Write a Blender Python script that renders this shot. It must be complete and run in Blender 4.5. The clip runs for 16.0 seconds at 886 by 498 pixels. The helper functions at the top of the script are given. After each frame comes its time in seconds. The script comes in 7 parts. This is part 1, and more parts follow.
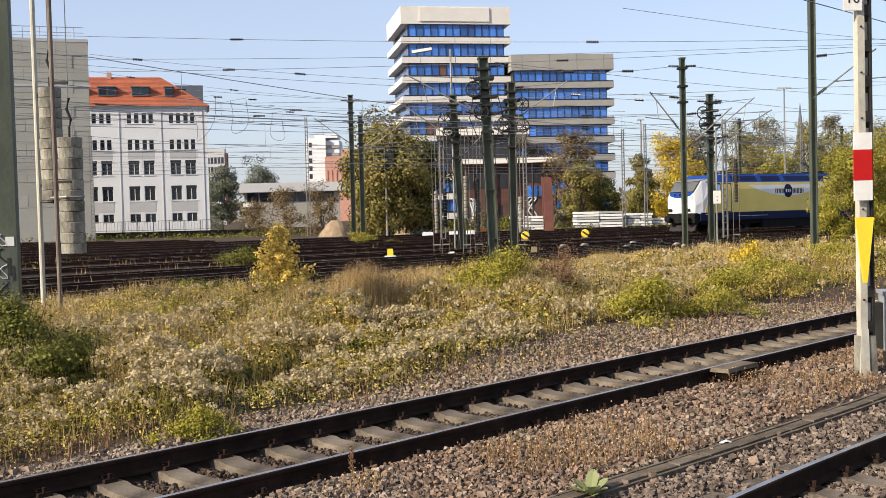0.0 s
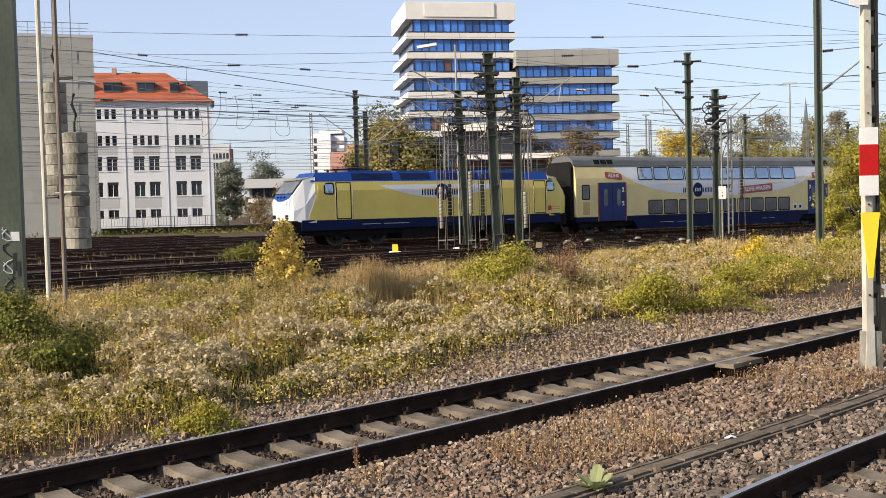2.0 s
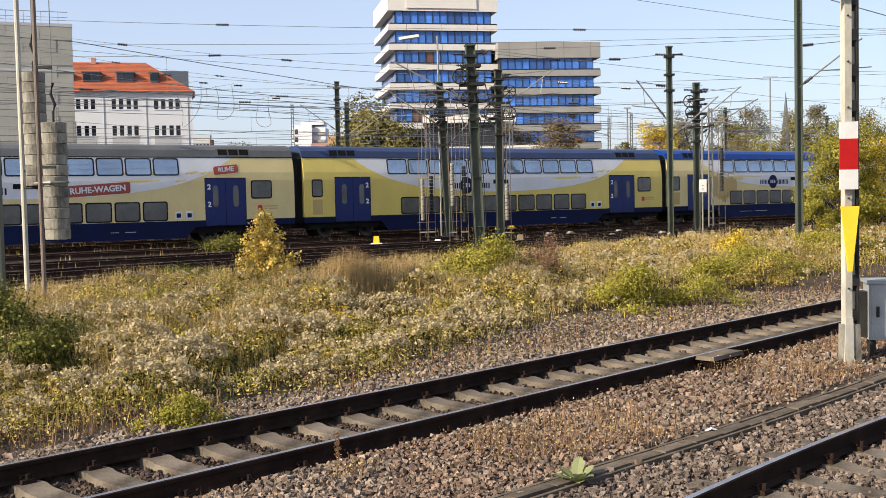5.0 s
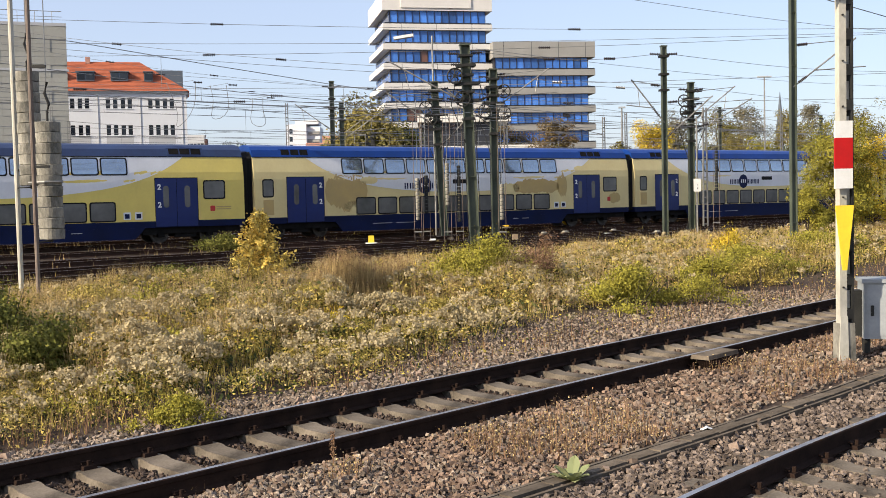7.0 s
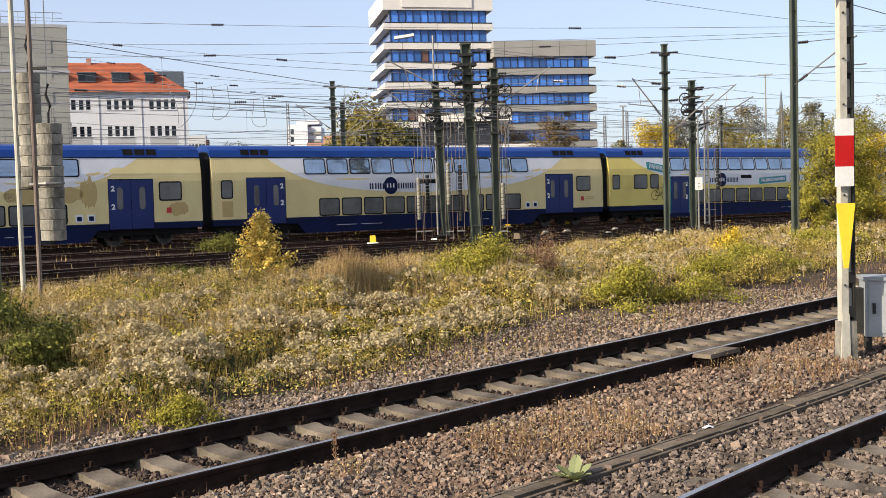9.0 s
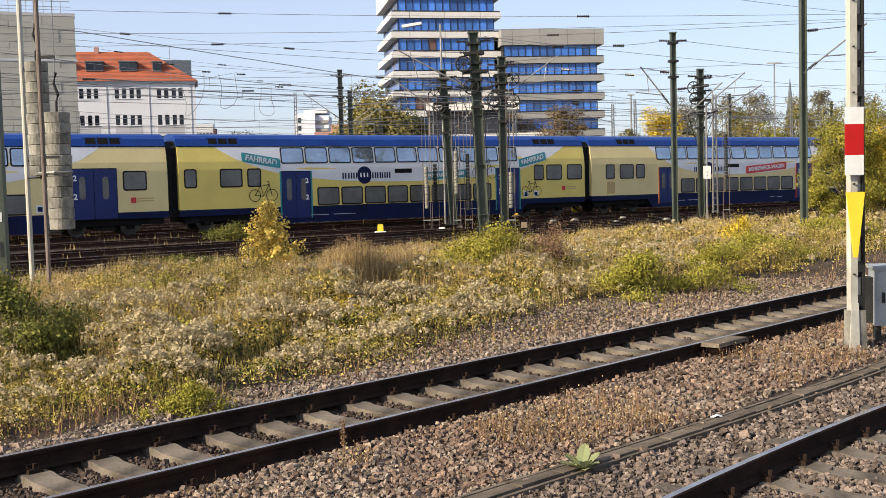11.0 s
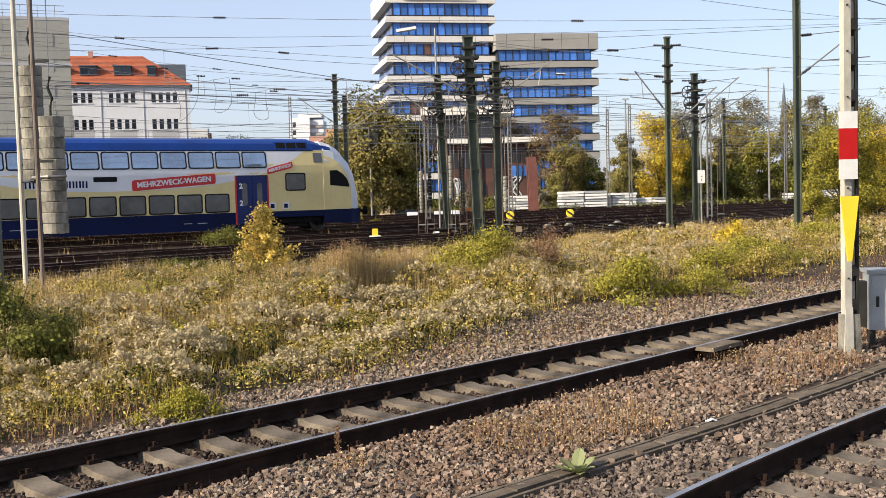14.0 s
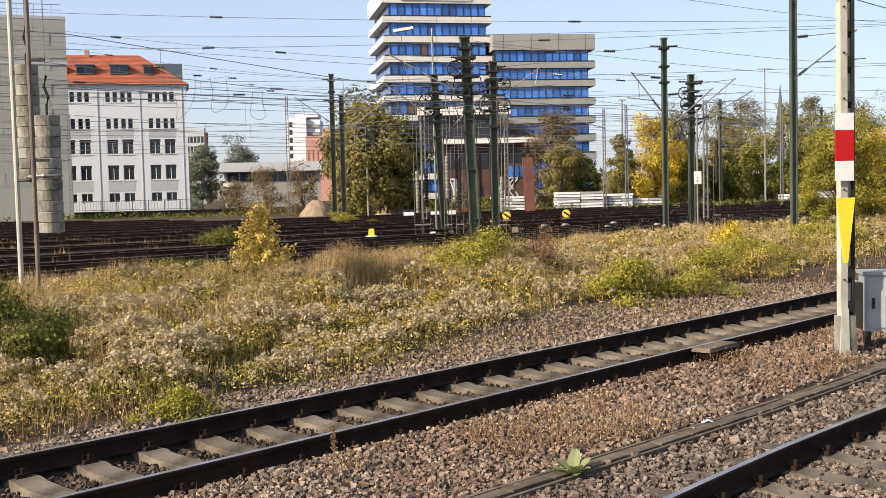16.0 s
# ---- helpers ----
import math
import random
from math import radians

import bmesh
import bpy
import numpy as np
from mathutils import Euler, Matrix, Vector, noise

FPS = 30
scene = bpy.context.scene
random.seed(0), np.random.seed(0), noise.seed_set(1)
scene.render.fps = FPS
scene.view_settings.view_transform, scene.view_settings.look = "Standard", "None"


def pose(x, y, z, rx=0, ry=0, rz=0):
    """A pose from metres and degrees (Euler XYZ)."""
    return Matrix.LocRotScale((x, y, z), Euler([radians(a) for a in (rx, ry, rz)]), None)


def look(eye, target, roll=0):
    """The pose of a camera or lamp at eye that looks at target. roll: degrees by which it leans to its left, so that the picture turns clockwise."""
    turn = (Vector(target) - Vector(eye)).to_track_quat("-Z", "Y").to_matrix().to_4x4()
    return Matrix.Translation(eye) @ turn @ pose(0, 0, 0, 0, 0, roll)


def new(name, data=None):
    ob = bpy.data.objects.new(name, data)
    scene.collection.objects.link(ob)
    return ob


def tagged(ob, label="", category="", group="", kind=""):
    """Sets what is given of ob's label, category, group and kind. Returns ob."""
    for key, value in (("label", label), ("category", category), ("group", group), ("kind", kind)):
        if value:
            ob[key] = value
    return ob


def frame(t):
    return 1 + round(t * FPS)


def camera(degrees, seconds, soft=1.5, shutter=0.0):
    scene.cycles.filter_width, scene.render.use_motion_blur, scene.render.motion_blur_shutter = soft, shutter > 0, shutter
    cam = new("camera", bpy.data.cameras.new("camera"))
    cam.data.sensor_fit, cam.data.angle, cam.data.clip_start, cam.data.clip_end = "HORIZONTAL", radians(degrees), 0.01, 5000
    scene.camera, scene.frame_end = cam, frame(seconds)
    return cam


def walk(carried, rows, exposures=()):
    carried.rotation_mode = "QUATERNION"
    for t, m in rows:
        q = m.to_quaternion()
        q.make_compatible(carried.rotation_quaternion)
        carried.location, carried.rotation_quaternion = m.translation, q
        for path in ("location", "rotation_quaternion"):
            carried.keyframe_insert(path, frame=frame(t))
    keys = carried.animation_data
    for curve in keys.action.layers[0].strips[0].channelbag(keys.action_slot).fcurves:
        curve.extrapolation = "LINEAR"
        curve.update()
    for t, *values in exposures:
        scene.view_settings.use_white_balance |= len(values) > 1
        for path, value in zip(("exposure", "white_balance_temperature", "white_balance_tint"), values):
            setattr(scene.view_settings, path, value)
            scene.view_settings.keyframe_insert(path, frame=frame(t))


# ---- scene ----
cam = camera(46.0, 16.0, soft=0.6)
PATH = [
    (0.0, pose(0.016, -0.056, 2.179, 88.014, 1.480, 0.542)),
    (0.5, pose(0.017, -0.055, 2.171, 87.869, 1.552, 0.436)),
    (1.0, pose(0.015, -0.051, 2.176, 87.829, 1.510, 0.612)),
    (1.5, pose(0.013, -0.045, 2.175, 87.833, 1.511, 0.670)),
    (2.0, pose(0.018, -0.046, 2.170, 87.784, 1.469, 0.810)),
    (2.5, pose(0.013, -0.044, 2.171, 87.866, 1.569, 0.662)),
    (3.0, pose(0.020, -0.037, 2.171, 87.544, 1.570, 0.351)),
    (3.5, pose(0.009, -0.035, 2.174, 87.434, 1.488, 0.019)),
    (4.0, pose(0.009, -0.033, 2.173, 87.329, 1.299, -0.126)),
    (6.5, pose(0.009, -0.024, 2.173, 87.313, 1.261, -0.356)),
    (7.0, pose(0.004, -0.020, 2.169, 87.287, 1.257, -0.501)),
    (7.5, pose(0.007, -0.018, 2.169, 87.199, 1.274, -0.651)),
    (8.0, pose(0.004, -0.022, 2.175, 87.457, 1.350, -0.433)),
    (8.5, pose(0.007, -0.027, 2.174, 87.502, 1.404, -0.402)),
    (9.0, pose(0.010, -0.025, 2.173, 87.260, 1.527, -0.419)),
    (11.5, pose(0.002, -0.012, 2.171, 86.654, 1.489, 0.050)),
    (12.0, pose(0.003, -0.015, 2.171, 86.709, 1.407, 0.007)),
    (12.5, pose(0.001, -0.012, 2.174, 86.771, 1.496, 0.074)),
    (13.0, pose(0.002, -0.008, 2.169, 86.858, 1.530, -0.065)),
    (13.5, pose(0.007, -0.012, 2.171, 86.958, 1.503, -0.036)),
    (14.0, pose(0.003, -0.003, 2.168, 86.894, 1.521, -0.303)),
    (14.5, pose(-0.001, -0.013, 2.172, 86.681, 1.379, -0.370)),
    (15.0, pose(0.001, -0.005, 2.171, 86.677, 1.357, -0.302)),
    (15.5, pose(0.001, -0.002, 2.173, 86.766, 1.288, -0.351)),
    (16.0, pose(-0.000, 0.000, 2.170, 86.900, 1.350, -0.500)),
]
walk(cam, PATH, exposures=[(0.0, 0.53, 6550, 12), (3.0, 0.57, 6550, 12), (11.0, 0.60, 6550, 12), (16.0, 0.59, 6550, 12)])

# world: low autumn sun from the side, clear sky
SUN_AZ = Vector((-0.84, -0.545, 0.0)).normalized()
SUN_EL = radians(29)
world = bpy.data.worlds.new("sky")
scene.world = world
world.use_nodes = True
wn = world.node_tree.nodes
sky = wn.new("ShaderNodeTexSky")
sky.sky_type, sky.sun_disc = "NISHITA", False
sky.sun_elevation = SUN_EL
sky.sun_rotation = math.atan2(SUN_AZ.x, SUN_AZ.y)
sky.air_density, sky.dust_density, sky.ozone_density = 1.0, 1.6, 2.5
haze = wn.new("ShaderNodeMix")
haze.data_type = "RGBA"
haze.inputs[0].default_value = 0.5
haze.inputs[7].default_value = (2.95, 3.15, 3.95, 1)
world.node_tree.links.new(sky.outputs[0], haze.inputs[6])
world.node_tree.links.new(haze.outputs[2], wn["Background"].inputs[0])
wn["Background"].inputs[1].default_value = 0.15
sun = new("sun", bpy.data.lights.new("sun", "SUN"))
sun.data.energy, sun.data.angle, sun.data.color = 5.0, radians(0.55), (1.0, 0.88, 0.69)
sun_to = Vector((SUN_AZ.x * math.cos(SUN_EL), SUN_AZ.y * math.cos(SUN_EL), math.sin(SUN_EL)))
sun.matrix_world = look(sun_to * 100, (0, 0, 0))


# ---- materials ----
def material(name, col, col2=None, rough=0.7, metal=0.0, scale=3.0, fine=40.0, bump=0.15, island=0.0, streak=0.0, spec=0.5, per_object=0.0, trans=0.0):
    """Two colours mixed by coarse and fine noise, with relief; island and per_object vary the value piece by piece."""
    m = bpy.data.materials.new(name)
    m.use_nodes = True
    nt = m.node_tree
    n, li = nt.nodes, nt.links
    bsdf = n["Principled BSDF"]
    col2 = col2 or tuple(c * 0.72 for c in col)
    coord = n.new("ShaderNodeTexCoord")
    mapping = n.new("ShaderNodeMapping")
    mapping.inputs["Scale"].default_value = (1, 1, 1 - 0.9 * streak)
    li.new(coord.outputs["Object"], mapping.inputs[0])
    big, small = n.new("ShaderNodeTexNoise"), n.new("ShaderNodeTexNoise")
    big.inputs["Scale"].default_value, small.inputs["Scale"].default_value = scale, fine
    big.inputs["Detail"].default_value, small.inputs["Detail"].default_value = 4, 3
    for t in (big, small):
        li.new(mapping.outputs[0], t.inputs["Vector"])
    add = n.new("ShaderNodeMath")
    add.operation = "MULTIPLY_ADD"
    add.inputs[1].default_value = 0.4
    li.new(small.outputs[0], add.inputs[0])
    li.new(big.outputs[0], add.inputs[2])
    ramp = n.new("ShaderNodeMapRange")
    ramp.inputs[1].default_value, ramp.inputs[2].default_value = 0.5, 0.9
    li.new(add.outputs[0], ramp.inputs[0])
    mix = n.new("ShaderNodeMix")
    mix.data_type = "RGBA"
    mix.inputs[6].default_value, mix.inputs[7].default_value = (*col, 1), (*col2, 1)
    li.new(ramp.outputs[0], mix.inputs[0])
    out = mix.outputs[2]
    if island or per_object:
        src = n.new("ShaderNodeNewGeometry") if island else n.new("ShaderNodeObjectInfo")
        amount = island or per_object
        rng = n.new("ShaderNodeMapRange")
        rng.inputs[3].default_value, rng.inputs[4].default_value = 1 - amount, 1 + amount
        li.new(src.outputs["Random Per Island" if island else "Random"], rng.inputs[0])
        hsv = n.new("ShaderNodeHueSaturation")
        li.new(rng.outputs[0], hsv.inputs["Value"])
        li.new(out, hsv.inputs["Color"])
        out = hsv.outputs[0]
    li.new(out, bsdf.inputs["Base Color"])
    bsdf.inputs["Roughness"].default_value = rough
    bsdf.inputs["Metallic"].default_value = metal
    bsdf.inputs["Specular IOR Level"].default_value = spec
    if bump:
        b = n.new("ShaderNodeBump")
        b.inputs["Strength"].default_value, b.inputs["Distance"].default_value = bump, 0.01
        li.new(small.outputs[0], b.inputs["Height"])
        li.new(b.outputs[0], bsdf.inputs["Normal"])
    if trans:
        tr = n.new("ShaderNodeBsdfTranslucent")
        li.new(out, tr.inputs[0])
        ms = n.new("ShaderNodeMixShader")
        ms.inputs[0].default_value = trans
        li.new(bsdf.outputs[0], ms.inputs[1])
        li.new(tr.outputs[0], ms.inputs[2])
        li.new(ms.outputs[0], n["Material Output"].inputs[0])
    return m


M = {}
M["soil"] = material("soil", (0.1, 0.074, 0.05), (0.05, 0.038, 0.027), 0.95, scale=0.6, fine=22, bump=0.6, spec=0.08)
M["ballast"] = material("ballast", (0.09, 0.064, 0.048), (0.04, 0.03, 0.024), 0.9, scale=9, fine=60, bump=0.6, spec=0.08)
M["stone"] = material("stone", (0.25, 0.172, 0.122), (0.1, 0.071, 0.054), 0.85, scale=7, fine=60, bump=0.3, island=0.55, spec=0.08)
M["stone_grey"] = material("stone_grey", (0.29, 0.23, 0.175), (0.12, 0.095, 0.074), 0.85, scale=7, fine=60, bump=0.3, island=0.55, spec=0.08)
M["stone_dark"] = material("stone_dark", (0.12, 0.088, 0.068), (0.05, 0.038, 0.031), 0.85, scale=7, fine=60, bump=0.3, island=0.55, spec=0.08)
M["stone_deep"] = material("stone_deep", (0.215, 0.168, 0.134), (0.09, 0.071, 0.058), 0.85, scale=7, fine=60, bump=0.3, island=0.55, spec=0.08)
M["stone_piece"] = material("stone_piece", (0.25, 0.19, 0.145), (0.14, 0.095, 0.072), 0.85, scale=9, fine=60, bump=0.3, per_object=0.5, spec=0.08)
M["rail_side"] = material("rail_side", (0.034, 0.02, 0.014), (0.016, 0.01, 0.008), 0.9, 0.0, spec=0.08, scale=4, fine=50, bump=0.2)
M["rail_rust"] = material("rail_rust", (0.06, 0.033, 0.023), (0.028, 0.018, 0.014), 0.8, 0.1, scale=3, fine=40, bump=0.2, spec=0.08)
M["rail_head"] = material("rail_head", (0.52, 0.49, 0.46), (0.32, 0.28, 0.25), 0.36, 0.9, scale=3, fine=90, bump=0.03)
M["concrete"] = material("concrete", (0.19, 0.16, 0.124), (0.065, 0.054, 0.042), 0.9, scale=3, fine=40, bump=0.3, per_object=0.15, spec=0.08)
M["concrete_weight"] = material("concrete_weight", (0.32, 0.3, 0.25), (0.11, 0.105, 0.085), 0.9, scale=5, fine=35, bump=0.35, per_object=0.2, streak=0.5)
M["sleeper_old"] = material("sleeper_old", (0.06, 0.045, 0.036), (0.03, 0.023, 0.019), 0.9, scale=3, fine=30, bump=0.3, spec=0.08)
M["steel_green"] = material("steel_green", (0.082, 0.098, 0.068), (0.042, 0.052, 0.038), 0.65, 0.1, scale=1.5, fine=25, bump=0.1, streak=0.6)
M["steel_dark"] = material("steel_dark", (0.03, 0.03, 0.027), (0.015, 0.015, 0.014), 0.6, 0.0, scale=4, fine=40, bump=0.1, spec=0.25)
M["galvanised"] = material("galvanised", (0.29, 0.285, 0.26), (0.18, 0.175, 0.16), 0.5, 0.4, scale=5, fine=50, bump=0.08)
M["mast_pale"] = material("mast_pale", (0.52, 0.50, 0.42), (0.36, 0.34, 0.28), 0.7, 0.0, scale=4, fine=30, bump=0.15, streak=0.5)
M["pole_rusty"] = material("pole_rusty", (0.20, 0.16, 0.13), (0.10, 0.07, 0.055), 0.8, 0.0, scale=3, fine=30, bump=0.15, streak=0.7)
M["wire"] = material("wire", (0.27, 0.28, 0.28), (0.19, 0.19, 0.19), 0.5, 0.5, bump=0)
M["insulator"] = material("insulator", (0.03, 0.022, 0.02), (0.02, 0.015, 0.015), 0.3, bump=0)
M["white_paint"] = material("white_paint", (0.7, 0.7, 0.68), (0.6, 0.6, 0.57), 0.55, scale=4, fine=30, bump=0.05)
M["red_paint"] = material("red_paint", (0.44, 0.010, 0.010), (0.36, 0.010, 0.010), 0.6, scale=4, fine=30, bump=0.05, spec=0.2)
M["yellow_paint"] = material("yellow_paint", (0.85, 0.60, 0.03), (0.75, 0.52, 0.03), 0.5, scale=4, fine=30, bump=0.05)
M["cabinet_grey"] = material("cabinet_grey", (0.33, 0.35, 0.355), (0.25, 0.27, 0.275), 0.6, scale=3, fine=30, bump=0.05)
M["duct"] = material("duct", (0.16, 0.13, 0.098), (0.085, 0.068, 0.05), 0.95, scale=4, fine=30, bump=0.4, per_object=0.2, spec=0.08)
M["bed_dark"] = material("bed_dark", (0.058, 0.045, 0.036), (0.027, 0.021, 0.018), 0.95, scale=1.2, fine=14, bump=0.7, spec=0.08)
M["bed_pale"] = material("bed_pale", (0.17, 0.135, 0.11), (0.085, 0.066, 0.054), 0.95, scale=0.8, fine=9, bump=0.7, spec=0.08)
M["black"] = material("black", (0.02, 0.02, 0.022), (0.012, 0.012, 0.013), 0.7, bump=0.1)
# train
M["t_yellow"] = material("t_yellow", (0.74, 0.59, 0.14), (0.66, 0.52, 0.13), 0.35, scale=0.9, fine=9, bump=0.01, streak=0.3)
M["t_cream"] = material("t_cream", (0.72, 0.60, 0.28), (0.66, 0.53, 0.24), 0.45, scale=0.9, fine=9, bump=0.02, streak=0.3)
M["t_ochre"] = material("t_ochre", (0.50, 0.36, 0.13), (0.44, 0.32, 0.13), 0.6, scale=1.5, fine=12, bump=0.03)
M["t_white"] = material("t_white", (0.72, 0.73, 0.74), (0.64, 0.65, 0.66), 0.35, scale=0.9, fine=9, bump=0.01, streak=0.3)
M["t_blue"] = material("t_blue", (0.005, 0.042, 0.23), (0.004, 0.033, 0.17), 0.4, scale=0.8, fine=8, bump=0.01, spec=0.3)
M["t_door"] = material("t_door", (0.008, 0.022, 0.125), (0.007, 0.018, 0.10), 0.4, scale=0.8, fine=8, bump=0.01, spec=0.35)
M["t_skirt"] = material("t_skirt", (0.006, 0.014, 0.066), (0.006, 0.011, 0.042), 0.55, scale=0.9, fine=10, bump=0.02, spec=0.15)
M["t_fadedblue"] = material("t_fadedblue", (0.035, 0.06, 0.14), (0.03, 0.045, 0.10), 0.55, scale=0.8, fine=8, bump=0.02, spec=0.2)
M["t_greyroof"] = material("t_greyroof", (0.105, 0.11, 0.11), (0.07, 0.073, 0.073), 0.6, scale=0.8, fine=8, bump=0.02)
M["t_under"] = material("t_under", (0.014, 0.013, 0.0125), (0.007, 0.007, 0.0065), 0.8, scale=3, fine=30, bump=0.2, spec=0.1)
# pale blue tint puts the sky's reflection into the glass colour
M["t_glass"] = material("t_glass", (0.4, 0.49, 0.58), (0.28, 0.35, 0.42), 0.06, 0.75, scale=0.5, fine=3, bump=0, spec=1.0)
M["t_tint"] = material("t_tint", (0.13, 0.135, 0.13), (0.07, 0.075, 0.075), 0.10, scale=0.7, fine=3, bump=0, spec=0.6)
M["t_rubber"] = material("t_rubber", (0.006, 0.006, 0.0065), (0.005, 0.005, 0.005), 0.7, bump=0, spec=0.2)
M["t_red"] = material("t_red", (0.56, 0.028, 0.024), (0.48, 0.025, 0.02), 0.45, scale=2, fine=10, bump=0)
M["t_rust_sign"] = material("t_rust_sign", (0.34, 0.06, 0.035), (0.28, 0.05, 0.03), 0.45, scale=2, fine=10, bump=0)
M["t_teal"] = material("t_teal", (0.02, 0.24, 0.27), (0.02, 0.2, 0.23), 0.45, scale=2, fine=10, bump=0)
M["t_orange"] = material("t_orange", (0.75, 0.22, 0.03), (0.65, 0.2, 0.03), 0.45, scale=2, fine=10, bump=0)
M["wheel_steel"] = material("wheel_steel", (0.05, 0.043, 0.038), (0.03, 0.026, 0.023), 0.5, 0.6, bump=0.1)
M["rim_bright"] = material("rim_bright", (0.1, 0.092, 0.085), (0.06, 0.055, 0.05), 0.4, 0.8, bump=0)
# buildings
M["plaster_white"] = material("plaster_white", (0.655, 0.675, 0.705), (0.6, 0.615, 0.64), 0.85, scale=0.25, fine=3, bump=0.05)
M["plaster_grey"] = material("plaster_grey", (0.44, 0.45, 0.465), (0.4, 0.41, 0.42), 0.85, scale=0.3, fine=3, bump=0.05)
M["block_grey"] = material("block_grey", (0.36, 0.36, 0.32), (0.31, 0.31, 0.275), 0.9, scale=0.3, fine=4, bump=0.05, per_object=0.06)
M["roof_tile"] = material("roof_tile", (0.42, 0.115, 0.05), (0.29, 0.08, 0.04), 0.8, scale=0.5, fine=5, bump=0.3)
M["slate"] = material("slate", (0.10, 0.12, 0.15), (0.08, 0.1, 0.12), 0.5, scale=0.5, fine=5, bump=0.1)
M["pane"] = material("pane", (0.018, 0.025, 0.035), (0.03, 0.037, 0.048), 0.08, scale=0.3, fine=2, bump=0, spec=0.4, per_object=0.5)
# on windows, reflected sky is put into the blue and its pane-by-pane tone
M["pane_blue"] = material("pane_blue", (0.06, 0.19, 0.57), (0.035, 0.12, 0.4), 0.10, scale=0.2, fine=2, bump=0, spec=0.5, per_object=0.5)
M["pane_brown"] = material("pane_brown", (0.16, 0.08, 0.06), (0.14, 0.07, 0.05), 0.3, scale=0.2, fine=2, bump=0)
M["panel_stone"] = material("panel_stone", (0.66, 0.64, 0.6), (0.59, 0.57, 0.53), 0.8, scale=0.3, fine=3, bump=0.05)
# darker grey also carries the grazing shade on the office wing's front
M["panel_grey"] = material("panel_grey", (0.29, 0.285, 0.265), (0.25, 0.245, 0.225), 0.8, scale=0.3, fine=3, bump=0.05)
M["mullion"] = material("mullion", (0.025, 0.028, 0.036), (0.018, 0.02, 0.026), 0.5, 0.3, bump=0)
M["brick_red"] = material("brick_red", (0.46, 0.25, 0.19), (0.4, 0.21, 0.16), 0.9, scale=0.6, fine=8, bump=0.2)
M["brick_dark"] = material("brick_dark", (0.1, 0.045, 0.035), (0.05, 0.026, 0.022), 0.9, scale=0.6, fine=8, bump=0.2)
M["girder"] = material("girder", (0.20, 0.075, 0.055), (0.13, 0.05, 0.04), 0.8, scale=1.5, fine=12, bump=0.2)
M["sand"] = material("sand", (0.32, 0.245, 0.165), (0.22, 0.165, 0.11), 0.95, scale=1.5, fine=14, bump=0.5, spec=0.08)
M["bark"] = material("bark", (0.10, 0.075, 0.055), (0.06, 0.045, 0.035), 0.95, scale=3, fine=20, bump=0.5)


def leafy(name, col, col2, island=0.5, trans=0.2):
    return material(name, col, col2, 0.75, scale=0.35, fine=3, bump=0, island=island, spec=0.12, trans=trans)


M["leaf_olive"] = leafy("leaf_olive", (0.175, 0.165, 0.05), (0.235, 0.185, 0.06))
M["leaf_green"] = leafy("leaf_green", (0.1, 0.115, 0.024), (0.16, 0.145, 0.032))
M["leaf_yellow"] = leafy("leaf_yellow", (0.68, 0.49, 0.05), (0.48, 0.38, 0.05))
M["leaf_gold"] = leafy("leaf_gold", (0.78, 0.6, 0.17), (0.6, 0.44, 0.09))
M["leaf_lime"] = leafy("leaf_lime", (0.31, 0.27, 0.04), (0.2, 0.19, 0.035))
M["leaf_russet"] = leafy("leaf_russet", (0.2, 0.135, 0.07), (0.17, 0.13, 0.06))
# greyed and lightened: haze over the far woods is put into the colour
M["leaf_grey"] = leafy("leaf_grey", (0.17, 0.165, 0.105), (0.21, 0.175, 0.105))
# dark leaf colour stands for shade under and between the weed cushions
M["leaf_shade"] = leafy("leaf_shade", (0.035, 0.05, 0.015), (0.06, 0.065, 0.02))
# distance haze is put into this paler grey-green leaf colour
M["leaf_haze"] = leafy("leaf_haze", (0.13, 0.155, 0.11), (0.17, 0.17, 0.12), 0.3)
M["leaf_sage"] = leafy("leaf_sage", (0.22, 0.25, 0.12), (0.28, 0.29, 0.14), 0.3)
M["straw"] = leafy("straw", (0.52, 0.385, 0.18), (0.34, 0.24, 0.105), 0.45, 0.25)
M["straw_red"] = leafy("straw_red", (0.27, 0.165, 0.095), (0.17, 0.1, 0.06), 0.4, 0.25)
M["fluff"] = leafy("fluff", (0.49, 0.405, 0.24), (0.37, 0.3, 0.165), 0.3, 0.3)
M["weed_green"] = leafy("weed_green", (0.31, 0.255, 0.058), (0.41, 0.31, 0.088), 0.6, 0.22)


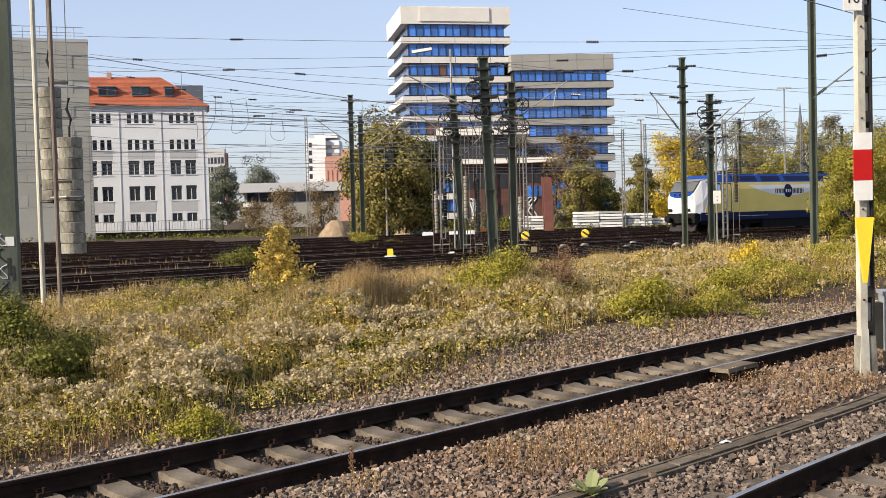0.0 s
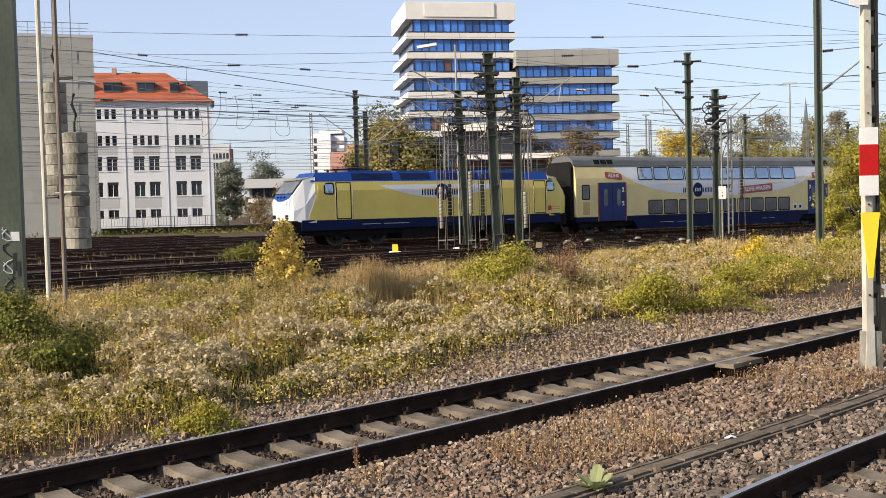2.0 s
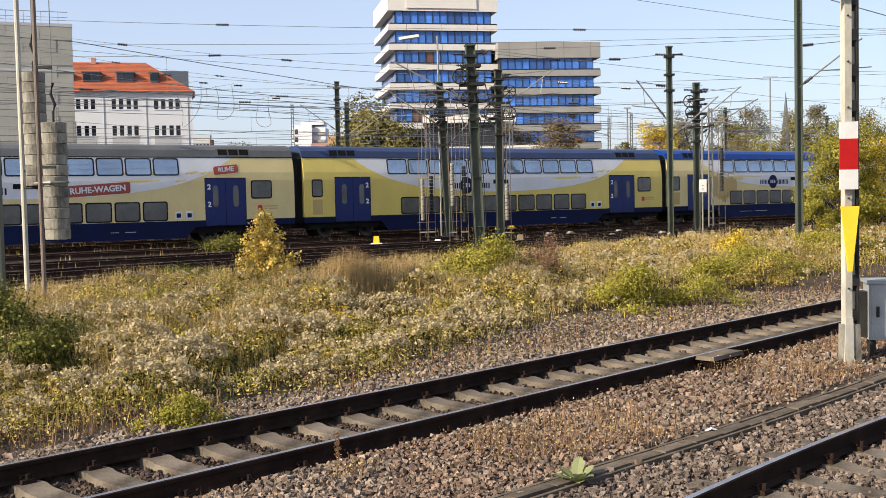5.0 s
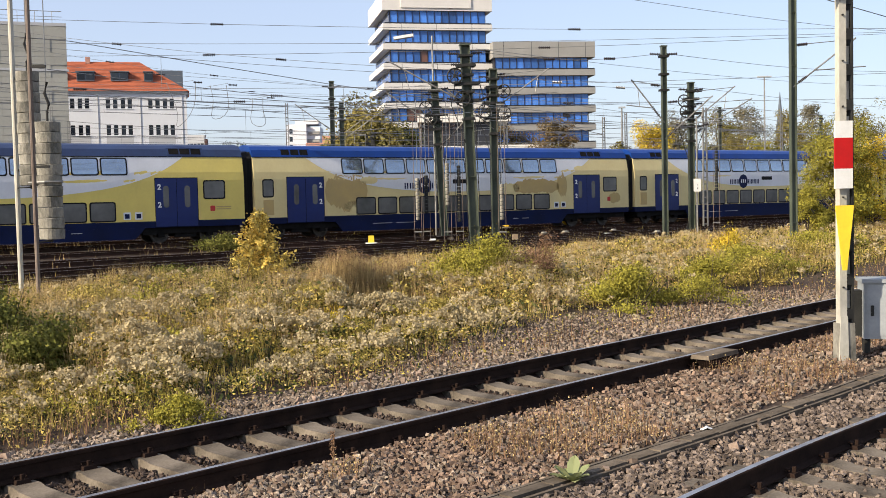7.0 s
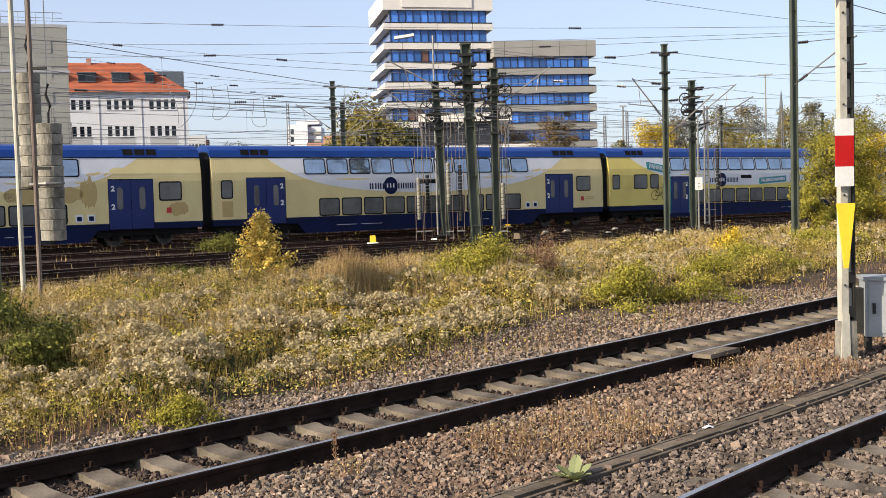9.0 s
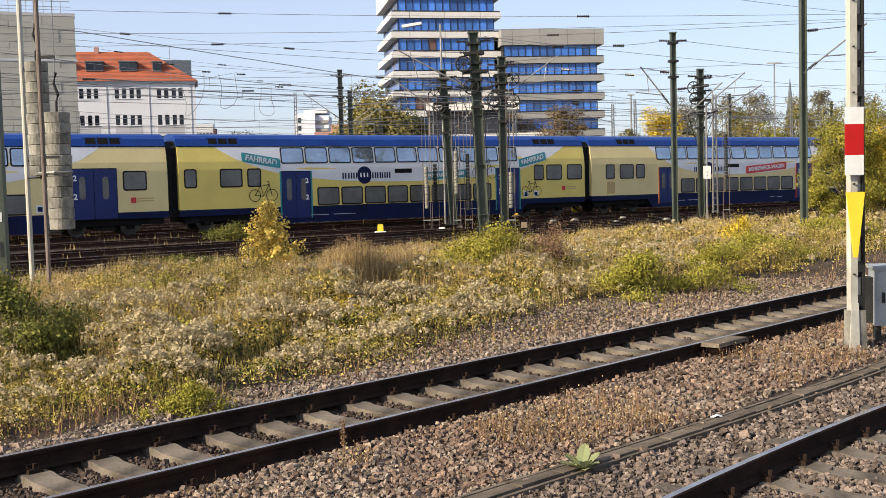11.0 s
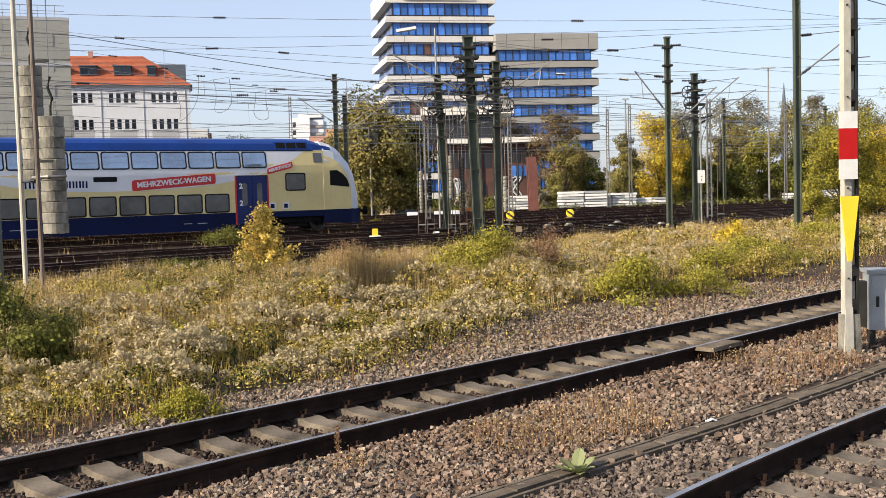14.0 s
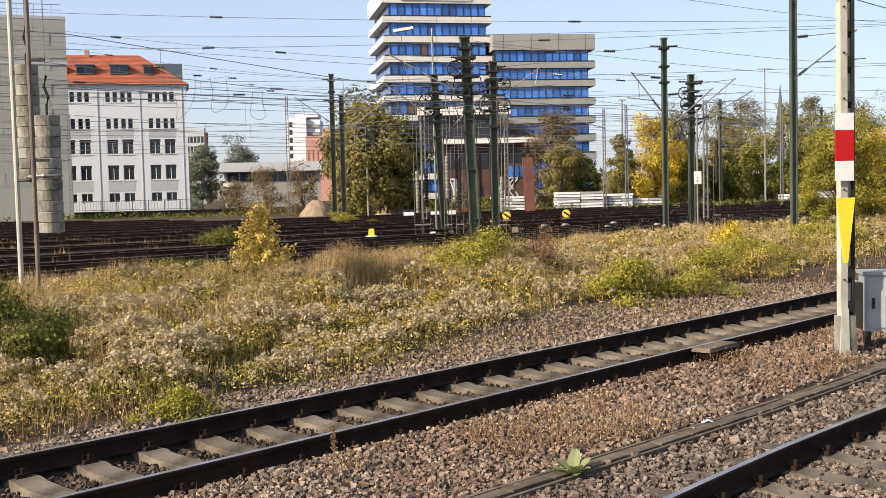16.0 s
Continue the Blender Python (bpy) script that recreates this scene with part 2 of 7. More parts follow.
# ---- mesh helpers ----
class MB:
    """Collects vertices and faces of one mesh."""

    def __init__(self):
        self.v, self.f = [], []

    def add(self, vs, fs):
        k = len(self.v)
        self.v += [tuple(p) for p in vs]
        self.f += [tuple(i + k for i in q) for q in fs]
        return self

    def box(self, x0, x1, y0, y1, z0, z1, m=None, taper=0.0):
        t = taper
        vs = [Vector(p) for p in ((x0, y0, z0), (x1, y0, z0), (x1, y1, z0), (x0, y1, z0), (x0 + t, y0 + t, z1), (x1 - t, y0 + t, z1), (x1 - t, y1 - t, z1), (x0 + t, y1 - t, z1))]
        if m is not None:
            vs = [m @ p for p in vs]
        return self.add(vs, ((3, 2, 1, 0), (4, 5, 6, 7), (0, 1, 5, 4), (1, 2, 6, 5), (2, 3, 7, 6), (3, 0, 4, 7)))

    def cyl(self, a, b, r, n=8, r2=None):
        a, b = Vector(a), Vector(b)
        r2 = r if r2 is None else r2
        q = (b - a).to_track_quat("Z", "Y")
        ring = [(math.cos(2 * math.pi * i / n), math.sin(2 * math.pi * i / n)) for i in range(n)]
        vs = [a + q @ Vector((c * r, s * r, 0)) for c, s in ring] + [b + q @ Vector((c * r2, s * r2, 0)) for c, s in ring]
        fs = [(i, (i + 1) % n, n + (i + 1) % n, n + i) for i in range(n)] + [tuple(range(n - 1, -1, -1)), tuple(range(n, 2 * n))]
        return self.add(vs, fs)

    def tube(self, pts, r, n=5):
        pts = [Vector(p) for p in pts]
        secs = []
        for i, p in enumerate(pts):
            d = pts[min(i + 1, len(pts) - 1)] - pts[max(i - 1, 0)]
            q = d.to_track_quat("Z", "Y")
            secs.append([p + q @ Vector((r * math.cos(2 * math.pi * k / n), r * math.sin(2 * math.pi * k / n), 0)) for k in range(n)])
        return self.loft(secs)

    def lathe(self, prof, n=16, m=None):
        """prof: (radius, z) rows turned round the z axis."""
        vs = [Vector((r * math.cos(2 * math.pi * i / n), r * math.sin(2 * math.pi * i / n), z)) for r, z in prof for i in range(n)]
        if m is not None:
            vs = [m @ p for p in vs]
        k = len(prof)
        fs = [(j * n + i, j * n + (i + 1) % n, (j + 1) * n + (i + 1) % n, (j + 1) * n + i) for j in range(k - 1) for i in range(n)]
        fs += [tuple(range(n - 1, -1, -1)), tuple((k - 1) * n + i for i in range(n))]
        return self.add(vs, fs)

    def loft(self, sections, caps=True):
        """Joins closed sections with the same number of points."""
        n = len(sections[0])
        vs = [p for s in sections for p in s]
        fs = [(j * n + i, j * n + (i + 1) % n, (j + 1) * n + (i + 1) % n, (j + 1) * n + i) for j in range(len(sections) - 1) for i in range(n)]
        if caps:
            fs += [tuple(range(n - 1, -1, -1)), tuple((len(sections) - 1) * n + i for i in range(n))]
        return self.add(vs, fs)

    def mesh(self, name, mat, smooth=False):
        me = bpy.data.meshes.new(name)
        me.from_pydata(self.v, [], self.f)
        me.materials.append(mat)
        if smooth:
            for p in me.polygons:
                p.use_smooth = True
        me.update()
        return me


def part(name, mb, mat, parent=None, label="", smooth=False):
    """Links the collected mesh as one object under its thing or part."""
    me = mb if isinstance(mb, bpy.types.Mesh) else mb.mesh(name, M[mat] if isinstance(mat, str) else mat, smooth)
    ob = new(name, me)
    if parent is not None:
        ob.parent = parent
    if label:
        ob["label"] = label
    return ob


def thing(name, label, category, m=None, group="", kind=""):
    ob = new(name)
    ob.empty_display_size = 0.1
    if m is not None:
        ob.matrix_basis = m
    return tagged(ob, label, category, group, kind)


def np_mesh(name, verts, faces, mat):
    """A mesh from arrays of vertices and of equal-sided faces."""
    me = bpy.data.meshes.new(name)
    k = faces.shape[1]
    me.vertices.add(len(verts))
    me.vertices.foreach_set("co", np.asarray(verts, np.float32).ravel())
    me.loops.add(faces.size)
    me.loops.foreach_set("vertex_index", faces.astype(np.int32).ravel())
    me.polygons.add(len(faces))
    me.polygons.foreach_set("loop_start", np.arange(0, faces.size, k, dtype=np.int32))
    me.polygons.foreach_set("loop_total", np.full(len(faces), k, np.int32))
    me.materials.append(mat)
    me.update(calc_edges=True)
    me.shade_flat()
    return me


rng = np.random.default_rng(7)


def leaf_quads(centres, size, flat=0.0, aspect=0.6, normal=None):
    """Arrays of small leaf quads at the centres, turned at random or roughly square to the normals."""
    n = len(centres)
    size = np.broadcast_to(size, n)[:, None]
    a = rng.normal(size=(n, 3))
    a[:, 2] *= 1 - flat
    a /= np.linalg.norm(a, axis=1)[:, None]
    b = np.cross(a, rng.normal(size=(n, 3)))
    if normal is not None:
        up = normal + rng.normal(size=(n, 3)) * 0.45
        a = np.cross(up, a)
        a /= np.linalg.norm(a, axis=1)[:, None] + 1e-9
        b = np.cross(up, a)
    b /= np.linalg.norm(b, axis=1)[:, None] + 1e-9
    a, b = a * size * 0.5, b * size * 0.5 * aspect
    v = np.stack([centres - a, centres + b, centres + a, centres - b], 1).reshape(-1, 3)
    return v, np.arange(4 * n).reshape(n, 4)


def blades(base, height, lean, width):
    """Grass stems: thin tapering triangles from each base point."""
    n = len(base)
    ang = rng.uniform(0, 2 * math.pi, n)
    side = np.stack([np.cos(ang), np.sin(ang), np.zeros(n)], 1) * np.broadcast_to(width, n)[:, None] * 0.5
    ang2 = rng.uniform(0, 2 * math.pi, n)
    tip = base + np.stack([np.cos(ang2) * lean * height, np.sin(ang2) * lean * height, height], 1)
    v = np.stack([base - side, base + side, tip], 1).reshape(-1, 3)
    return v, np.arange(3 * n).reshape(n, 3)


def stones(centres, radius, squash=0.95):
    """Angular broken stones: distorted blocks, open underneath."""
    base = np.array([(x, y, z) for z in (-1, 1) for y in (-1, 1) for x in (-1, 1)], float) * 0.72
    tri = np.array([(4, 5, 7), (4, 7, 6), (0, 1, 5), (0, 5, 4), (2, 7, 3), (2, 6, 7), (0, 4, 6), (0, 6, 2), (1, 3, 7), (1, 7, 5)])
    n, k = len(centres), len(base)
    v = np.broadcast_to(base, (n, k, 3)).copy()
    v *= rng.uniform(0.55, 1.35, (n, k, 3))
    v *= rng.uniform(0.65, 1.25, (n, 1, 3))
    ang = rng.uniform(0, 2 * math.pi, n)
    c, s = np.cos(ang)[:, None], np.sin(ang)[:, None]
    tip = rng.uniform(-0.9, 0.9, n)[:, None]
    yy, zz = v[..., 1] * np.cos(tip) - v[..., 2] * np.sin(tip), v[..., 1] * np.sin(tip) + v[..., 2] * np.cos(tip)
    v[..., 1], v[..., 2] = yy, zz
    x, y = v[..., 0] * c - v[..., 1] * s, v[..., 0] * s + v[..., 1] * c
    v[..., 0], v[..., 1] = x, y
    v[..., 2] *= squash
    v = v * np.broadcast_to(radius, n)[:, None, None] + centres[:, None, :]
    f = tri[None] + (np.arange(n) * k)[:, None, None]
    return v.reshape(-1, 3), f.reshape(-1, 3)


# ---- plan: levels and track lines ----
def rail_level(x, y):
    """Height of the railheads: the far tracks lie a little higher."""
    return np.interp(np.asarray(y) - 0.8 * np.asarray(x), (11.5, 39.0, 60.0), (0.0, 0.1, 0.3))


def ground_level(x, y):
    return rail_level(x, y) - 0.21


def heading(deg):
    a = radians(deg)
    return np.array((math.sin(a), math.cos(a)))


NEAR_DIR = heading(44.3)
NEAR_SIDE = np.array((-NEAR_DIR[1], NEAR_DIR[0]))
NEAR_AXIS = np.array((-2.50, 7.91)) + NEAR_SIDE * 0.755
TRAIN_DIR = np.array((0.8452, 0.5344))
TRAIN_SIDE = np.array((-TRAIN_DIR[1], TRAIN_DIR[0]))
TRAIN_AXIS = np.array((-9.80, 54.21)) + TRAIN_SIDE * 0.75


def near(u, w):
    """A point u metres along the near track and w metres beyond its axis."""
    return NEAR_AXIS + NEAR_DIR * u + NEAR_SIDE * w


# ground: one sheet to the horizon, finer near the camera
def grid_axis(marks):
    out = []
    for (a, b, step) in marks:
        out += list(np.arange(a, b, step))
    return np.array(out + [marks[-1][1]])


gx = grid_axis(((-3000, -200, 400), (-200, -40, 20), (-40, 60, 1.0), (60, 200, 20), (200, 3000, 400)))
gy = grid_axis(((-600, -20, 145), (-20, 90, 1.0), (90, 300, 15), (300, 4000, 370)))
GX, GY = np.meshgrid(gx, gy)
GW = (GX - NEAR_AXIS[0]) * NEAR_SIDE[0] + (GY - NEAR_AXIS[1]) * NEAR_SIDE[1]
GZ = ground_level(GX, GY) - 0.12 * np.clip((4.4 - GW) / 1.2, 0, 1) * (GY > -30)
gv = np.stack([GX, GY, GZ], -1).reshape(-1, 3)
ii, jj = np.meshgrid(np.arange(len(gx) - 1), np.arange(len(gy) - 1))
k0 = (jj * len(gx) + ii).ravel()
gf = np.stack([k0, k0 + 1, k0 + 1 + len(gx), k0 + len(gx)], 1)
ground = tagged(part("ground", np_mesh("ground", gv, gf, M["soil"]), None), "brown soil and gravel of the railway yard", "ground", kind="structure")

RAIL_HALF = ((0.070, -0.172), (0.070, -0.160), (0.012, -0.140), (0.010, -0.050), (0.034, -0.038), (0.036, -0.008), (0.026, 0.0))


def rail_mesh(pts, zs, side_mat, name):
    """One rail swept along plan points."""
    pts = np.asarray(pts, float)
    tan = np.gradient(pts, axis=0)
    tan /= np.linalg.norm(tan, axis=1)[:, None]
    prof = [(w, z) for w, z in RAIL_HALF] + [(-w, z) for w, z in reversed(RAIL_HALF)]
    sec = []
    for p, t, z in zip(pts, tan, zs):
        nrm = (-t[1], t[0])
        sec.append([(p[0] + nrm[0] * w, p[1] + nrm[1] * w, z + h) for w, h in prof])
    me = MB().loft(sec).mesh(name, M[side_mat])
    me.materials.append(M["rail_head"])
    n = len(prof)
    for i, p in enumerate(me.polygons):
        if i < (len(sec) - 1) * n and i % n == 6:
            p.material_index = 1
    return me


def make_track(name, label, pts, side_mat, sleeper_mat, spacing=0.6, lift=0.0, detail=False, singles=None):
    """Two rails and sleepers along plan points; singles: the stretch whose sleepers stand singly."""
    pts = np.asarray(pts, float)
    tan = np.gradient(pts, axis=0)
    tan /= np.linalg.norm(tan, axis=1)[:, None]
    nrm = np.stack([-tan[:, 1], tan[:, 0]], 1)
    z = rail_level(pts[:, 0], pts[:, 1]) + lift
    tr = thing(name, label, "railway track", kind="structure")
    for sgn in (-1, 1):
        part("rail", rail_mesh(pts + nrm * sgn * 0.755, z, side_mat, "rail"), None, tr)
    seg = np.linalg.norm(np.diff(pts, axis=0), axis=1)
    dist = np.concatenate([[0], np.cumsum(seg)])
    sl = MB()
    prof = ((-0.15, -0.36), (0.15, -0.36), (0.12, -0.172), (-0.12, -0.172))
    secs = []
    for v, dz in ((-1.3, -0.02), (-0.55, 0.0), (-0.45, -0.02), (0.45, -0.02), (0.55, 0.0), (1.3, -0.02)):
        secs.append([(a, v, h + (dz if h > -0.3 else 0)) for a, h in prof])
    sl.loft(secs)
    clip = MB()
    for sgn in (-1, 1):
        for o in (-1, 1):
            v = sgn * 0.755 + o * 0.105
            clip.box(-0.07, 0.07, v - 0.04, v + 0.04, -0.175, -0.14, taper=0.012)
            clip.cyl((-0.0, v, -0.14), (0.0, v, -0.095), 0.018, 6)
            clip.tube([(-0.05, v - o * 0.02, -0.13), (-0.055, v - o * 0.05, -0.115), (0.055, v - o * 0.05, -0.115), (0.05, v - o * 0.02, -0.13)], 0.010, 4)
    sme, cme = sl.mesh("sleeper", M[sleeper_mat]), clip.mesh("rail_clips", M["rail_side"])
    joined = MB()
    for d in np.arange(spacing, dist[-1], spacing):
        p = np.array([np.interp(d, dist, pts[:, 0]), np.interp(d, dist, pts[:, 1])])
        t = np.array([np.interp(d, dist, tan[:, 0]), np.interp(d, dist, tan[:, 1])])
        yaw = math.degrees(math.atan2(t[1], t[0])) + random.uniform(-0.6, 0.6)
        m = pose(p[0], p[1], float(rail_level(*p)) + lift, 0, 0, yaw)
        if singles and singles[0] <= d <= singles[1]:
            ob = part("sleeper", sme, None, tr)
            ob.matrix_basis = m
            if detail:
                part("rail_clips", cme, None, ob)
        else:
            joined.add([m @ Vector(p3) for p3 in sl.v], sl.f)
    if joined.v:
        tagged(part("sleepers", joined, sleeper_mat, tr), kind="stuff")
    return tr


near_pts = [near(u, 0) for u in np.arange(-14, 60, 2.0)]
make_track("track_1", "dark rusty rails on concrete sleepers in brown ballast", near_pts, "rail_side", "concrete", 0.605, detail=True, singles=(8, 40))
pts, ang, p = [], 40.4, np.array((1.50, 7.18)) - heading(40.0) * 6 + np.array((heading(40)[1], -heading(40)[0])) * 0.755
for i in range(60):
    pts.append(p.copy())
    p = p + heading(ang) * 0.5
    if i > 8:
        ang += 0.62 if i < 24 else 0.1
TRACK2 = np.array(pts)
make_track("track_2", "curving rails with shiny heads on concrete sleepers", pts, "rail_side", "concrete", 0.605, detail=True, singles=(2, 18))

# the fan of far tracks
BEDS = [0]


def far_bed(pts, mat="bed_dark"):
    """Dark sooty ballast under a far track, each run 4 mm above the one before."""
    pts = np.asarray(pts)
    t = pts[-1] - pts[0]
    t = t / np.linalg.norm(t)
    nrm = np.array((-t[1], t[0]))
    mb = MB()
    for p in pts:
        for w, dz in ((-2.3, -0.215), (-1.5, -0.195), (1.5, -0.195), (2.3, -0.215)):
            q = p + nrm * w
            mb.v.append((q[0], q[1], float(rail_level(*q)) + dz + 0.004 * BEDS[0]))
    mb.f = [(i * 4 + j, i * 4 + j + 1, i * 4 + 5 + j, i * 4 + 4 + j) for i in range(len(pts) - 1) for j in range(3)]
    tagged(part("ballast_far", mb, mat), "dark sooty ballast under a far track", "ballast", kind="structure")
    BEDS[0] += 1


FAN = ((29.6, 44.6, 0.0), (34.6, 47.5, 0.0), (40.0, 51.0, 0.0), (46.5, 54.5, 0.0))
for y0, deg, dz in FAN:
    d = heading(deg)
    pts = [np.array((-12.0, y0)) + d * u for u in np.arange(-30, 75, 3.0)]
    make_track("track_far", "rusty far railway track with dark sleepers", pts, "rail_rust", "sleeper_old", 0.65, lift=0.0)
    far_bed(pts)
for k in (0, 6.0, 11.0, 17.5, 23.0):
    pts = [TRAIN_AXIS + TRAIN_SIDE * k + TRAIN_DIR * u for u in np.arange(-60, 130, 5.0)]
    make_track("track_far", "rusty far railway track with dark sleepers", pts, "rail_rust", "sleeper_old", 0.65)
    far_bed(pts, "bed_pale" if k > 10 else "bed_dark")
for k, u_end in ((29.5, 95), (36.0, 12), (43.0, 12), (50.0, 8), (57.0, 4), (64.0, 0)):
    pts = [TRAIN_AXIS + TRAIN_SIDE * k + TRAIN_DIR * u for u in np.arange(-60, u_end, 5.0)]
    make_track("track_far", "rusty far railway track with dark sleepers", pts, "rail_rust", "sleeper_old", 1.3)
    far_bed(pts, "bed_pale")


# ---- train ----
SIDE = ((0.30, 1.36), (1.10, 1.40), (3.10, 1.40), (3.50, 1.37), (4.28, 1.21), (4.60, 1.02))
ROOF = ((1.21, 4.28), (1.06, 4.64), (0.76, 4.83), (0.38, 4.92), (0.0, 4.95))
LOCO_SIDE = ((0.80, 1.38), (1.44, 1.40), (3.00, 1.40), (3.47, 1.33), (3.98, 1.02))


def side_y(z, table):
    return float(np.interp(z, [a for a, _ in table], [b for _, b in table]))


def panel(cols, table, eps, mb=None, rows=None):
    """A thin plate lying on the bent body side. cols: (u, low, high) along the body; it follows the side's bend."""
    mb = mb or MB()
    breaks = [z for z, _ in table]
    k = 6
    n = len(cols)
    vs = []
    for e in (eps, -0.02):
        for u, a, b in cols:
            for i in range(k):
                z = a + (b - a) * i / (k - 1)
                vs.append((u, -side_y(z, table) - e, z))
    fs = []
    for c in range(n - 1):
        for i in range(k - 1):
            q = c * k + i
            fs.append((q, q + k, q + k + 1, q + 1))
    off = n * k
    rim = [c * k for c in range(n)] + [(n - 1) * k + i for i in range(1, k)] + [c * k + k - 1 for c in range(n - 2, -1, -1)] + [i for i in range(k - 2, 0, -1)]
    for a, b in zip(rim, rim[1:] + rim[:1]):
        fs.append((b, a, a + off, b + off))
    return mb.add(vs, fs)


def rounded(u0, u1, z0, z1, r, tilt=0.0):
    """Columns of a rectangle with rounded corners; tilt: rise per metre."""
    cols = []
    for i in range(5):
        a = math.pi / 2 * i / 4
        cols.append((u0 + r - r * math.cos(a), z0 + r - r * math.sin(a), z1 - r + r * math.sin(a)))
    right = [(u0 + u1 - u, a, b) for u, a, b in reversed(cols)]
    mid = (u0 + u1) / 2
    return [(u, a + tilt * (u - mid), b + tilt * (u - mid)) for u, a, b in cols + right]


def train_window(body, table, u0, u1, z0, z1, glass="t_glass", r=0.12):
    w = part("window", panel(rounded(u0, u1, z0, z1, r), table, 0.012), "t_rubber", body)
    part("pane", panel(rounded(u0 + 0.065, u1 - 0.065, z0 + 0.065, z1 - 0.065, r * 0.7), table, 0.018), glass, w)
    return w


def lettering(text, body, u, z, size, mat, tilt=0.0, table=SIDE, eps=0.03, name="lettering"):
    cu = bpy.data.curves.new(name, "FONT")
    cu.body, cu.size, cu.align_x, cu.align_y, cu.extrude = text, size, "CENTER", "CENTER", 0.003
    cu.offset = 0.012
    cu.materials.append(M[mat])
    ob = new(name, cu)
    ob.parent = body
    ob.matrix_basis = pose(u, -side_y(z, table) - eps, z, 90, 0, 0) @ pose(0, 0, 0, 0, 0, math.degrees(math.atan(tilt)))
    return ob


def sign_plate(body, u0, u1, z0, z1, mat, text, tilt):
    """A slanting coloured word plate on the body side."""
    s = part("word_plate", panel(rounded(u0, u1, z0, z1, 0.10, tilt), SIDE, 0.014), mat, body, "coloured plate with white capitals")
    lettering(text, s, (u0 + u1) / 2, (z0 + z1) / 2, min((z1 - z0) * 0.80, 0.86 * (u1 - u0) / (0.66 * len(text))), "t_white", tilt)


def double_door(body, u0, u1, z0, z1, inner=1, edge=None):
    mid = (u0 + u1) / 2
    d = part("door", panel([(u0, z0, z1), (u1, z0, z1)], SIDE, 0.010), "t_rubber", body, "blue double sliding door")
    if edge:
        for a in (u0 - 0.09, u1):
            part("door_edge", panel([(a, z0, z1), (a + 0.09, z0, z1)], SIDE, 0.012), edge, d)
    for a, b in ((u0 + 0.03, mid - 0.012), (mid + 0.012, u1 - 0.03)):
        leaf = part("door_leaf", panel([(a, z0 + 0.02, z1 - 0.04), (b, z0 + 0.02, z1 - 0.04)], SIDE, 0.020), "t_door", d)
        c = (a + b) / 2
        part("door_pane", panel(rounded(c - 0.14, c + 0.14, z0 + 0.95, z1 - 0.40, 0.13), SIDE, 0.028), "t_tint", leaf)
    for z in (z0 + 1.95, z0 + 1.08):
        lettering("2", d, u1 - 0.22 if inner > 0 else u0 + 0.22, z, 0.36, "t_white", name="class_digit", eps=0.035)


def emblem(body, u, z, table):
    """The operator's mark as plain shapes: a disc between rows of short bars."""
    e = part("emblem", panel(rounded(u - 0.43, u + 0.43, z - 0.50, z + 0.46, 0.42), table, 0.013), "t_skirt", body, "dark blue disc mark between short bars")
    for k, x in enumerate((-1.32, -0.97, -0.66, 0.50, 0.80, 1.10, 1.40)):
        bars = MB()
        for s in (0.0, 0.16):
            panel([(u + x + s - 0.02, z - 0.20, z + 0.12), (u + x + s + 0.06, z - 0.20, z + 0.12)], table, 0.012, bars)
        part("mark_bar", bars, "t_skirt", e)
    wb = MB()
    for s in (-0.2, 0.0, 0.2):
        panel([(u + s - 0.06, z - 0.13, z + 0.10), (u + s + 0.03, z - 0.13, z + 0.10)], table, 0.017, wb)
    part("mark_bar", wb, "t_white", e)


def wheelset(parent, u, r):
    w = MB()
    w.cyl((0, -0.75, 0), (0, 0.75, 0), 0.09, 10)
    for s in (-1, 1):
        m = pose(0, s * 0.75, 0, 90, 0, 0)
        w.lathe([(0.12, -0.07), (r - 0.12, -0.045), (r - 0.10, -0.065), (r, -0.065), (r, 0.065), (r - 0.10, 0.065), (r - 0.12, 0.045), (0.12, 0.07)], 22, m)
    ob = part("wheelset", w, "wheel_steel", parent)
    ob.matrix_basis = pose(u, 0, r)
    rim = MB()
    m = pose(0, -0.75, 0, 90, 0, 0)
    rim.lathe([(r - 0.10, 0.060), (r - 0.10, 0.072), (r - 0.03, 0.072), (r - 0.03, 0.060)], 22, m)
    part("wheel_rim", rim, "rim_bright", ob)
    return ob


WHEELS = []


def bogie(veh, u, r=0.46, base=2.5):
    b = MB()
    for s in (-1, 1):
        b.box(u - base / 2 - 0.5, u + base / 2 + 0.5, s * 1.0 - 0.07, s * 1.0 + 0.07, 0.48, 0.72)
        b.box(u - 0.55, u + 0.55, s * 1.0 - 0.1, s * 1.0 + 0.1, 0.30, 0.50, taper=0.05)
        for x in (-base / 2, base / 2):
            b.box(u + x - 0.17, u + x + 0.17, s * 1.02 - 0.12, s * 1.02 + 0.12, 0.32, 0.68, taper=0.03)
            b.cyl((u + x - 0.3, s * 1.05, 0.66), (u + x - 0.3, s * 1.05, 0.90), 0.10, 10)
            b.cyl((u + x + 0.3, s * 1.05, 0.66), (u + x + 0.3, s * 1.05, 0.90), 0.10, 10)
    b.box(u - 0.3, u + 0.3, -1.0, 1.0, 0.45, 0.75)
    bo = part("bogie", b, "t_under", veh)
    for x in (-base / 2, base / 2):
        WHEELS.append((wheelset(bo, u + x, r), u + x, r))


